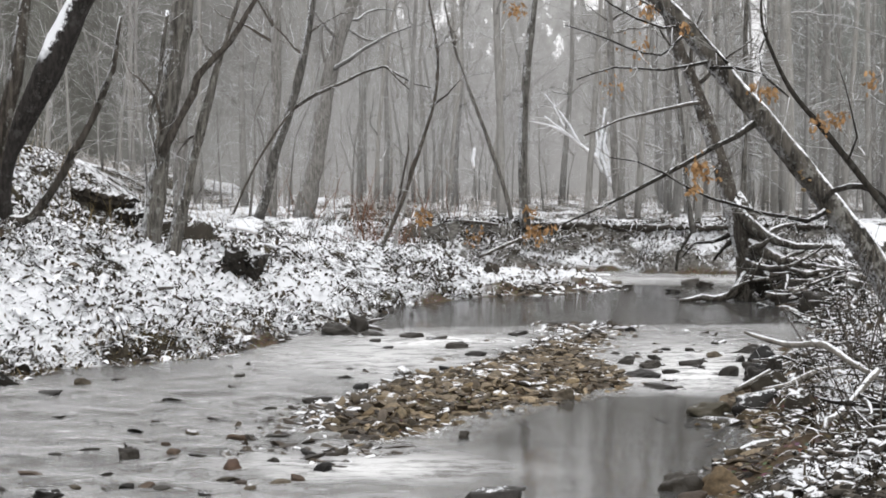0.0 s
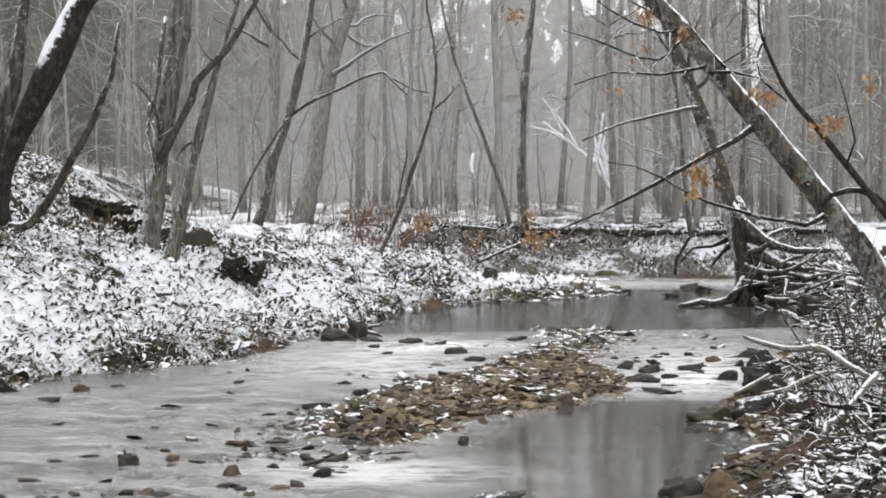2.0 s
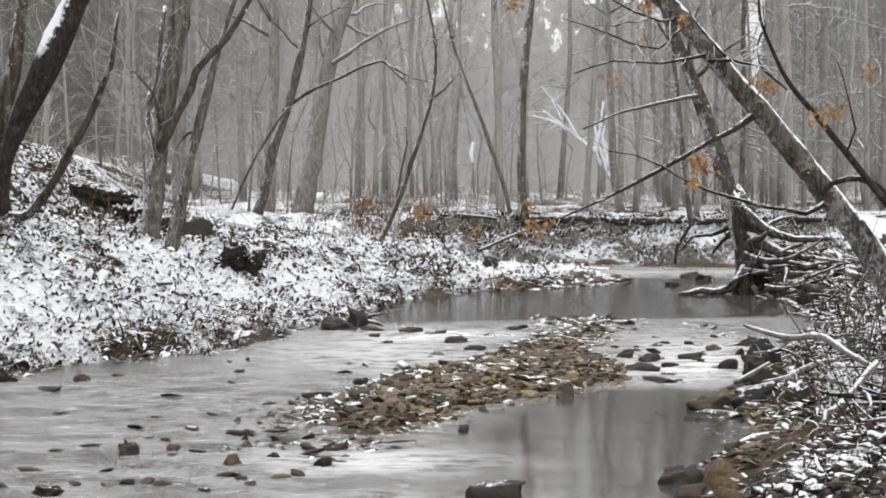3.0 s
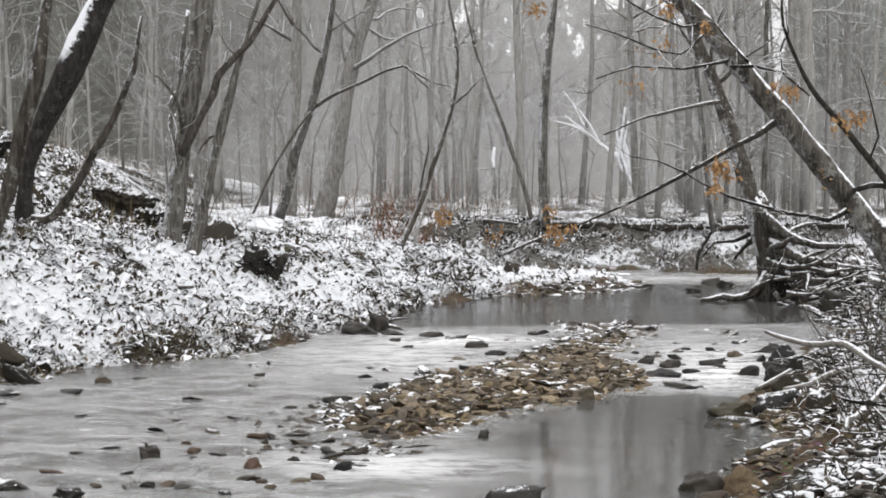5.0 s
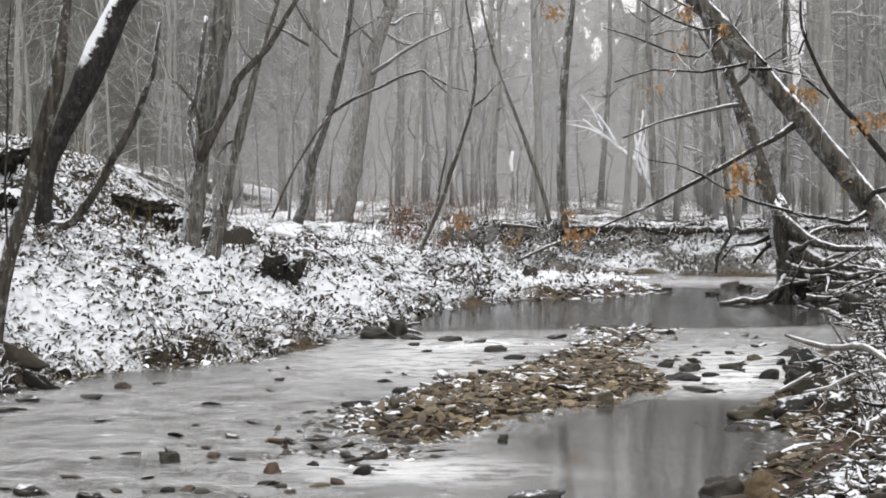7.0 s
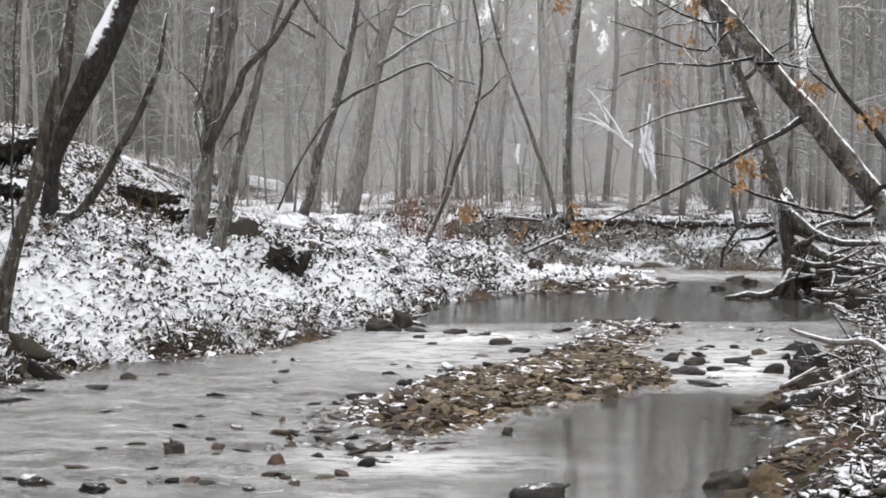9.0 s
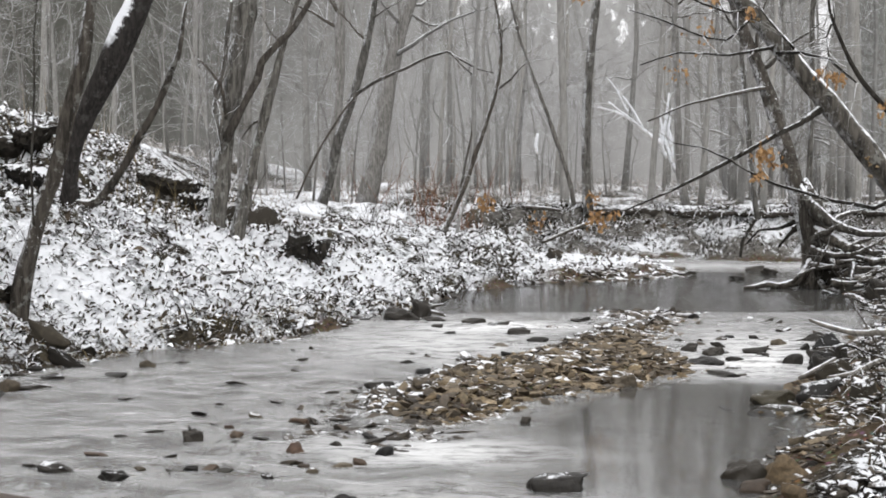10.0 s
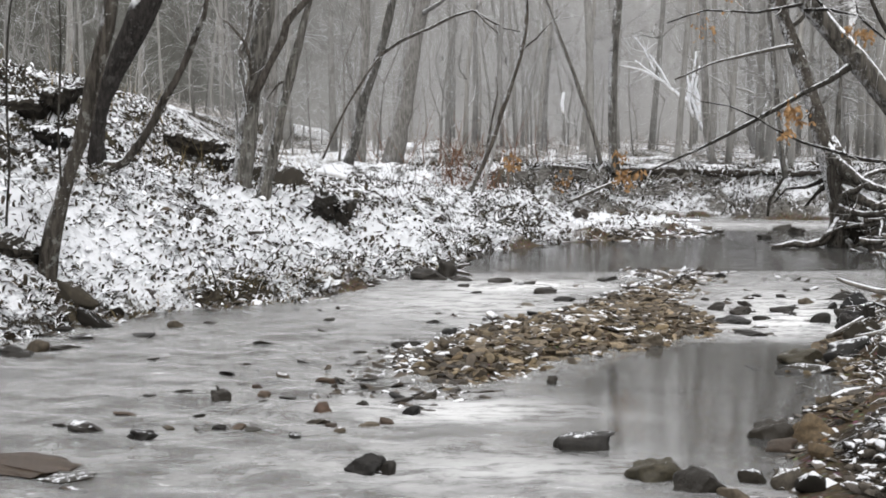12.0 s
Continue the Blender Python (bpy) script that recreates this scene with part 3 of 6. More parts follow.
tagged(ground, "snow-dusted leaf litter on creek banks and woodland floor", "ground", kind="structure")

wx, wy = np.arange(-8, 16, 0.055), np.arange(-7, 36, 0.055)
WX, WY = np.meshgrid(wx, wy)
w_edge = edge_distance(WX, WY, CREEK)
near_pool = edge_distance(WX, WY, [(0.1, 7.4), (1.4, 7.0), (2.2, 9.5), (3.0, 12.3), (1.3, 12.5), (0.6, 11.4), (0.2, 10.2)])
calm = np.maximum(1 - smooth(near_pool, -0.35, 0.35), smooth(WY - 0.15 * WX, 17.9, 18.9) * (1 - smooth(WY, 27.5, 29)))
calm = np.maximum(calm, 0.75 * (1 - smooth(WX - 0.1 * (WY - 13), -3.0, -1.2)) * smooth(WY, 12.5, 14))
riffle = 1 - calm


def patch(cx, cy, sx, sy):
    return np.exp(-((WX - cx) / sx) ** 2 - ((WY - cy) / sy) ** 2)


foam = np.clip(patch(0.35, 17.0, 0.9, 0.6) + 0.8 * patch(2.35, 13.6, 0.7, 1.0) + 0.7 * patch(2.9, 15.2, 0.7, 1.5) + 0.75 * patch(-0.3, 9.0, 0.7, 0.5) + 0.6 * patch(-0.4, 15.2, 1.0, 1.6) + 0.5 * patch(-0.1, 7.4, 0.9, 0.5) + 0.35 * patch(5, 30, 3, 1), 0, 1)
flow = WX * 0.35 + WY
WZ = riffle * 0.034 * (lattice(WX * 3.2, flow * 3.9, 31) - 0.5) + riffle * 0.014 * (lattice(WX * 7, flow * 8.5, 32) - 0.5) + 0.002 * (lattice(WX * 3, WY * 3, 33) - 0.5)
# sky_lift pales the water past the near pool, like a brighter sky reflection
water = sheet("water", wx, wy, WZ, M_WATER, keep=w_edge < 0.45, attrs={"riffle": riffle, "foam": foam, "sky_lift": smooth(WY, 11, 17) * (1 - 0.65 * smooth(WY, 18, 20))})
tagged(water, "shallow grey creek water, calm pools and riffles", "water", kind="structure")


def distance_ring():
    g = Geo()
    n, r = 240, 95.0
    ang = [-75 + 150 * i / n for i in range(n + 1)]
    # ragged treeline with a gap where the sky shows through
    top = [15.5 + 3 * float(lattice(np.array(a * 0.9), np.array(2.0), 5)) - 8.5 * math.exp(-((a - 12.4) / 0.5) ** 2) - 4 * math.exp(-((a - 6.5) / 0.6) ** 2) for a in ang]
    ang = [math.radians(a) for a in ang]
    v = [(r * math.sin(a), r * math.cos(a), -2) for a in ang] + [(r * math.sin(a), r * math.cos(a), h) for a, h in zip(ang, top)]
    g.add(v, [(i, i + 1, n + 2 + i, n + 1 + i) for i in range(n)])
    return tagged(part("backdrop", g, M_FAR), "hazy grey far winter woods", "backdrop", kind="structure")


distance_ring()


# ---------- trees by the creek ----------
grow("slim_tree", [(-4.19, 13.5, 0.13, 0.110), (-4.17, 13.5, 0.21, 0.100), (-4.16, 13.5, 0.34, 0.093), (-4.14, 13.5, 0.59, 0.093), (-4.08, 13.5, 0.85, 0.078), (-4.01, 13.5, 1.1, 0.068), (-3.94, 13.5, 1.36, 0.070), (-3.83, 13.5, 1.6, 0.068), (-3.77, 13.5, 1.85, 0.073), (-3.71, 13.5, 2.1, 0.070), (-3.64, 13.5, 2.35, 0.068), (-3.57, 13.5, 2.6, 0.070), (-3.53, 13.5, 2.85, 0.063), (-3.5, 13.5, 3.1, 0.053), (-3.47, 13.5, 3.35, 0.050), (-3.41, 13.5, 3.94, 0.045), (-3.3, 13.5, 4.98, 0.030)],
     "slim leaning tree with flaking brown bark by the water", M_BARK_BROWN, seed=3, auto=4, low=0.75, lump=0.12, step=0.15)
grow("dark_leaning_tree", [(-4.57, 16.7, 1.29, 0.124), (-4.54, 16.64, 1.4, 0.105), (-4.52, 16.57, 1.6, 0.080), (-4.46, 16.51, 1.91, 0.080), (-4.34, 16.45, 2.21, 0.095), (-4.2, 16.38, 2.51, 0.128), (-4.05, 16.32, 2.81, 0.152), (-3.88, 16.25, 3.1, 0.157), (-3.71, 16.19, 3.4, 0.141), (-3.55, 16.13, 3.69, 0.132), (-3.05, 16.06, 4.56, 0.113), (-2.38, 16.0, 6.01, 0.077)],
     "dark wet leaning trunk with snow driven along its upper side", M_BARK_DARK, limb_mat=M_BARK_BROWN, seed=4, auto=3, low=0.7, step=0.15,
     limbs=[[(-4.59, 16.6, 1.46, 0.046), (-4.5, 16.6, 1.36, 0.052), (-4.31, 16.6, 1.34, 0.056), (-4.22, 16.6, 1.38, 0.052), (-4.13, 16.6, 1.49, 0.049), (-4.0, 16.6, 1.66, 0.046), (-3.88, 16.6, 1.85, 0.043), (-3.78, 16.6, 2.06, 0.043), (-3.66, 16.6, 2.25, 0.040), (-3.53, 16.6, 2.49, 0.040), (-3.46, 16.6, 2.65, 0.037), (-3.4, 16.6, 2.83, 0.034), (-3.33, 16.6, 2.98, 0.034), (-3.3, 16.6, 3.17, 0.031), (-3.28, 16.6, 3.32, 0.022), (-3.24, 16.6, 3.56, 0.015)]], twig=4, twig_len=0.6)
grow("bank_tree", [(-3.39, 18.8, 0.75, 0.154), (-3.36, 18.8, 0.87, 0.133), (-3.29, 18.8, 1.22, 0.122), (-3.25, 18.8, 1.6, 0.119), (-3.21, 18.8, 1.95, 0.108), (-3.17, 18.8, 2.3, 0.105), (-3.12, 18.8, 2.65, 0.112), (-3.05, 18.8, 2.99, 0.126), (-3.0, 18.8, 3.34, 0.133), (-2.94, 18.8, 3.69, 0.143), (-2.91, 18.8, 4.03, 0.143), (-2.72, 18.8, 5.07, 0.119), (-2.38, 18.8, 7.33, 0.070)],
     "grey-barked tree with lichen on the snowy bank", M_BARK, limb_mat=M_LIMB, seed=5, auto=5, low=0.65, reach=2.0, step=0.15, lump=0.12,
     limbs=[[(-3.17, 18.7, 2.11, 0.059), (-3.04, 18.67, 2.36, 0.052), (-2.94, 18.63, 2.53, 0.045), (-2.82, 18.6, 2.7, 0.045), (-2.73, 18.57, 2.87, 0.048), (-2.69, 18.53, 3.04, 0.045), (-2.62, 18.5, 3.14, 0.045), (-2.46, 18.47, 3.32, 0.041), (-2.31, 18.43, 3.46, 0.038), (-2.19, 18.4, 3.64, 0.034), (-2.08, 18.37, 3.81, 0.031), (-1.96, 18.33, 3.97, 0.027), (-1.65, 18.3, 4.44, 0.017)],
            [(-3.15, 18.6, 2.36, 0.021), (-3.16, 18.56, 2.6, 0.017), (-3.19, 18.52, 2.77, 0.017), (-3.3, 18.48, 2.93, 0.014), (-3.39, 18.44, 3.03, 0.010), (-3.49, 18.4, 3.11, 0.007)],
            (M_BARK_VINE, [(-3.18, 18.55, 1.94, 0.021), (-3.22, 18.55, 2.21, 0.024), (-3.28, 18.55, 2.46, 0.028), (-3.25, 18.55, 2.7, 0.028), (-3.19, 18.55, 2.91, 0.024), (-3.15, 18.55, 3.11, 0.028), (-3.13, 18.55, 3.35, 0.031), (-3.1, 18.55, 3.59, 0.028), (-3.05, 18.55, 3.86, 0.021)]),
            (M_BARK_VINE, [(-3.21, 18.5, 2.2, 0.021), (-3.17, 18.5, 2.39, 0.021), (-3.22, 18.5, 2.59, 0.024), (-3.28, 18.5, 2.7, 0.017), (-3.24, 18.5, 2.83, 0.017)])])
grow("bank_tree", [(-3.92, 25.0, 1.09, 0.126), (-3.92, 25.0, 2.06, 0.112), (-3.89, 25.0, 3.17, 0.108), (-3.86, 25.0, 4.47, 0.104), (-3.78, 25.0, 6.67, 0.082), (-3.66, 25.0, 9.95, 0.045)],
     "grey tree standing behind the bank trees, paled for haze", M_BARK_MID, limb_mat=M_LIMB, seed=6, auto=6, low=0.45)
grow("bank_tree", [(-3.09, 18.9, 0.77, 0.119), (-3.07, 18.9, 0.88, 0.105), (-3.02, 18.9, 1.11, 0.095), (-2.96, 18.9, 1.39, 0.084), (-2.91, 18.9, 1.6, 0.074), (-2.85, 18.9, 1.88, 0.063), (-2.79, 18.9, 2.16, 0.063), (-2.73, 18.9, 2.37, 0.063), (-2.66, 18.9, 2.65, 0.060), (-2.6, 18.9, 2.86, 0.053), (-2.54, 18.9, 3.07, 0.042), (-2.48, 18.9, 3.28, 0.035), (-2.43, 18.9, 3.42, 0.032), (-2.3, 18.9, 3.84, 0.028), (-2.23, 18.9, 4.05, 0.021), (-2.05, 18.9, 4.67, 0.014)],
     "slender leaning grey tree on the snowy bank", M_BARK, limb_mat=M_LIMB, seed=7, auto=5, low=0.4, reach=1.4, step=0.2)
grow("leaning_tree", [(-3.17, 30.0, 1.18, 0.112), (-3.03, 30.0, 1.6, 0.095), (-2.83, 30.0, 2.49, 0.092), (-2.49, 30.0, 3.43, 0.084), (-2.27, 30.0, 4.38, 0.075), (-2.13, 30.0, 5.26, 0.07), (-1.98, 30.0, 6.59, 0.061), (-1.81, 30.0, 8.78, 0.039)],
     "leaning grey tree with a snow-topped arching limb", M_BARK, limb_mat=M_LIMB, seed=8, auto=7, low=0.45, twig=10,
     limbs=[[(-2.54, 30.0, 3.31, 0.039), (-2.01, 29.5, 3.59, 0.033), (-1.46, 29.3, 3.81, 0.03), (-1.02, 29.2, 4.02, 0.027), (-0.69, 29.2, 4.11, 0.024), (-0.42, 29.2, 3.96, 0.019), (-0.1, 29.2, 3.78, 0.014), (0.23, 29.2, 3.7, 0.008)],
            [(-0.64, 29.2, 4.11, 0.019), (-0.42, 29.1, 3.86, 0.014), (-0.2, 29.0, 3.66, 0.008)],
            [(-3.67, 30.0, 1.27, 0.022), (-3.26, 29.9, 2.15, 0.022), (-2.81, 29.8, 2.87, 0.022), (-2.53, 29.8, 3.26, 0.022)]])
grow("thick_tree", [(-2.91, 38.0, 1.06, 0.269), (-2.71, 38.0, 2.02, 0.23), (-2.51, 38.0, 3.15, 0.221), (-2.28, 38.0, 4.42, 0.192), (-1.96, 38.0, 5.68, 0.163), (-1.57, 38.0, 6.8, 0.144), (-1.18, 38.0, 8.75, 0.106)],
     "thick leaning tree in the wood, bark paled for haze", M_BARK_MID, seed=9, auto=9, low=0.4, reach=3.5)
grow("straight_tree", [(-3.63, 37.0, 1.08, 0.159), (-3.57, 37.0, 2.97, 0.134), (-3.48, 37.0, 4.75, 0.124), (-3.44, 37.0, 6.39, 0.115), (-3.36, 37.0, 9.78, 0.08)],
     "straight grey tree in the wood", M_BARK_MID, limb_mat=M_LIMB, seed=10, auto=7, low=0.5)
grow("leaning_sapling", [(-0.78, 27.8, 0.55, 0.056), (-0.58, 27.8, 0.96, 0.053), (-0.33, 27.8, 1.55, 0.05), (-0.12, 27.8, 2.14, 0.047), (0.08, 27.8, 2.73, 0.04), (0.23, 27.8, 3.25, 0.037), (0.32, 27.8, 3.86, 0.034), (0.28, 27.8, 4.48, 0.028), (0.16, 27.8, 5.15, 0.025), (0.11, 27.8, 6.02, 0.019)],
     "crooked leaning sapling rising from the snowy bank", M_BARK_BROWN, seed=11, auto=4, low=0.5, reach=1.2, twig=4, step=0.15,
     limbs=[[(0.25, 27.8, 3.29, 0.022), (0.49, 27.7, 3.47, 0.019), (0.68, 27.6, 3.69, 0.012), (0.86, 27.6, 3.85, 0.009)], [(-0.4, 27.8, 1.37, 0.025), (-0.33, 27.9, 1.91, 0.022), (-0.2, 28.0, 2.48, 0.016), (-0.23, 28.0, 2.85, 0.009)]])
grow("thin_tree", [(-0.48, 28.3, 0.53, 0.035), (-0.44, 28.3, 0.86, 0.032), (-0.24, 29.0, 1.71, 0.039), (-0.17, 29.0, 3.21, 0.039), (-0.11, 29.0, 4.5, 0.036), (-0.06, 29.0, 5.99, 0.029), (0.01, 29.0, 8.01, 0.019)],
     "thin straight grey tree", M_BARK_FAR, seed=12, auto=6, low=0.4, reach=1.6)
grow("thin_leaning_tree", [(2.02, 33.5, 1.13, 0.051), (1.89, 33.5, 1.72, 0.048), (1.5, 33.5, 2.9, 0.044), (1.09, 33.5, 3.96, 0.036), (0.76, 33.5, 4.89, 0.032), (0.55, 33.5, 5.81, 0.028), (0.38, 33.5, 6.92, 0.02)],
     "thin tree leaning over at a slant", M_BARK, limb_mat=M_LIMB, seed=13, auto=4, low=0.5, reach=1.2)
grow("straight_tree", [(2.28, 42.0, 1.07, 0.121), (2.23, 42.0, 3.16, 0.102), (2.16, 42.0, 5.18, 0.098), (2.11, 42.0, 7.03, 0.093), (2.06, 42.0, 10.89, 0.07)],
     "straight tree in the wood, paled for haze", M_BARK_FAR, seed=14, auto=6, low=0.5)
grow("straight_tree", [(2.43, 34.6, 0.93, 0.131), (2.38, 34.6, 1.28, 0.105), (2.35, 34.6, 2.37, 0.099), (2.37, 34.6, 3.65, 0.099), (2.47, 34.6, 4.93, 0.089), (2.59, 34.6, 6.08, 0.082), (2.73, 34.6, 8.62, 0.066), (2.88, 34.6, 11.78, 0.039)],
     "straight dark-streaked tree at the edge of the cut bank", M_BARK, seed=15, auto=6, low=0.55, step=0.2)
grow("straight_tree", [(5.1, 38.0, 1.01, 0.115), (4.91, 38.0, 1.88, 0.094), (4.82, 38.0, 3.71, 0.083), (4.76, 38.0, 5.4, 0.079), (4.72, 38.0, 7.08, 0.072), (4.65, 38.0, 10.7, 0.05)],
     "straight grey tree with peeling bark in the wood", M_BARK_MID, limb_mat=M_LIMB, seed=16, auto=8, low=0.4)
grow("thin_tree", [(4.4, 40.0, 1.04, 0.091), (4.54, 40.0, 2.94, 0.076), (4.65, 40.0, 5.01, 0.071), (4.76, 40.0, 6.78, 0.061), (4.84, 40.0, 9.13, 0.046)],
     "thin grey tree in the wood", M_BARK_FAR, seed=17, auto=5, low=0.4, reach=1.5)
grow("thin_tree", [(5.42, 30.0, 0.91, 0.06), (5.28, 30.0, 1.71, 0.056), (5.19, 30.0, 2.82, 0.052), (5.07, 30.0, 3.93, 0.044), (4.97, 30.0, 5.26, 0.036), (4.9, 30.0, 6.81, 0.028)],
     "thin dark tree behind the creek bend", M_BARK, limb_mat=M_LIMB, seed=18, auto=5, low=0.4, reach=1.5)
grow("thin_tree", [(7.26, 34.0, 0.97, 0.07), (7.27, 34.0, 2.48, 0.063), (7.28, 34.0, 4.5, 0.057), (7.29, 34.0, 6.75, 0.044)],
     "thin dark upright tree", M_BARK, limb_mat=M_LIMB, seed=19, auto=4, low=0.4, reach=1.2)
grow("straight_tree", [(10.7, 44.0, 0.95, 0.195), (10.71, 44.0, 3.23, 0.16), (10.63, 44.0, 5.67, 0.155), (10.54, 44.0, 7.94, 0.143), (10.4, 44.0, 11.49, 0.103)],
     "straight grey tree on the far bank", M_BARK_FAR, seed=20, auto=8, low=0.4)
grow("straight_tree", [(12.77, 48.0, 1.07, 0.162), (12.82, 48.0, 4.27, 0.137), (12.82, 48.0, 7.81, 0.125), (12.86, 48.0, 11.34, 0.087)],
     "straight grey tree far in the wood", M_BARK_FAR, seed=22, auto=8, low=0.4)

# the creek-side tree with its washed-out roots
grow("root_tree", [(5.16, 23.9, -0.08, 0.225), (5.16, 23.9, 0.16, 0.205), (5.19, 23.9, 0.39, 0.18), (5.18, 23.9, 0.65, 0.178), (5.09, 23.9, 1.0, 0.192), (4.96, 23.9, 1.34, 0.160), (4.88, 23.9, 1.69, 0.138), (4.78, 24.0, 2.13, 0.129), (4.61, 24.1, 2.63, 0.121), (4.44, 24.3, 3.22, 0.108), (3.99, 24.6, 4.6, 0.091), (3.77, 24.8, 5.54, 0.081), (3.37, 25.0, 7.59, 0.052)],
     "leaning creek-side tree with exposed snow-topped roots", M_BARK_BROWN, limb_mat=M_ROOT, seed=23, twig_mat=M_TWIG_FAR, auto=11, low=0.35, reach=2.2, step=0.2,
     limbs=[[(5.17, 23.8, 0.48, 0.068), (5.03, 23.72, 0.24, 0.081), (4.86, 23.63, 0.09, 0.066), (4.6, 23.55, 0.03, 0.057), (4.38, 23.47, 0.07, 0.053), (4.16, 23.38, 0.03, 0.040), (4.0, 23.3, 0.03, 0.019)],
            [(4.95, 23.82, 1.62, 0.04), (5.03, 23.66, 1.36, 0.095), (5.16, 23.5, 1.16, 0.125), (5.33, 23.33, 1.03, 0.092), (5.5, 23.17, 0.93, 0.068), (5.73, 23.01, 0.87, 0.056), (5.96, 22.86, 0.87, 0.048), (6.2, 22.7, 0.89, 0.030)],
            [(5.17, 23.5, 0.66, 0.044), (5.05, 23.43, 0.78, 0.048), (5.17, 23.35, 0.85, 0.048), (5.29, 23.27, 0.89, 0.044), (5.35, 23.2, 0.98, 0.026)],
            [(5.11, 23.7, 0.95, 0.08), (5.25, 23.5, 0.82, 0.105), (5.36, 23.3, 0.75, 0.1), (5.52, 23.1, 0.68, 0.065), (5.7, 22.9, 0.64, 0.052), (5.85, 22.7, 0.55, 0.026)],
            [(5.09, 23.6, 0.62, 0.058), (5.21, 23.38, 0.55, 0.057), (5.37, 23.16, 0.53, 0.048), (5.51, 22.94, 0.55, 0.043), (5.73, 22.72, 0.49, 0.034), (5.93, 22.5, 0.46, 0.019)],
            [(5.09, 23.6, 0.35, 0.066), (5.33, 23.3, 0.35, 0.035), (5.53, 23.0, 0.39, 0.029), (5.79, 22.7, 0.36, 0.026), (6.07, 22.4, 0.41, 0.017)],
            [(4.76, 23.4, 0.09, 0.029), (4.86, 23.32, 0.23, 0.031), (5.05, 23.25, 0.32, 0.026), (5.3, 23.18, 0.37, 0.025), (5.55, 23.1, 0.39, 0.016)],
            [(5.07, 23.2, 0.32, 0.019), (5.17, 23.2, 0.52, 0.017), (5.25, 23.2, 0.68, 0.013)],
            [(5.44, 23.8, 0.98, 0.036), (5.57, 23.93, 1.1, 0.040), (5.78, 24.07, 1.17, 0.036), (6.02, 24.2, 1.2, 0.018)],
            [(5.65, 22.8, 0.69, 0.034), (5.78, 22.67, 0.6, 0.039), (5.91, 22.53, 0.62, 0.030), (6.04, 22.4, 0.54, 0.014)],
            [(5.0, 23.83, 1.7, 0.06), (5.08, 23.8, 1.36, 0.17), (5.15, 23.78, 1.05, 0.235), (5.2, 23.78, 0.8, 0.2), (5.24, 23.78, 0.5, 0.14), (5.2, 23.78, 0.2, 0.17), (5.12, 23.75, -0.05, 0.2)],
            [(5.3, 23.6, 0.55, 0.05), (5.45, 23.4, 0.3, 0.07), (5.55, 23.25, 0.12, 0.06), (5.7, 23.1, 0.0, 0.03)],
            (M_BARK, [(5.17, 23.8, 0.24, 0.077), (5.24, 23.65, 0.09, 0.062), (5.31, 23.5, -0.02, 0.040)]),
            (M_LIMB_DARK, [(5.0, 23.95, 1.07, 0.05), (4.79, 24.6, 0.9, 0.03), (4.62, 25.4, 0.84, 0.022), (4.5, 25.9, 0.6, 0.013)]),
            (M_LIMB_DARK, [(4.99, 23.9, 0.98, 0.06), (4.88, 24.3, 0.8, 0.03), (4.78, 24.6, 0.6, 0.018)]),
            (M_LIMB, [(4.47, 24.2, 3.12, 0.036), (4.17, 23.9, 3.07, 0.031), (3.63, 23.5, 2.94, 0.026), (3.06, 23.2, 2.79, 0.017), (2.48, 23.0, 2.54, 0.013)])], twig=3, twig_len=0.5)

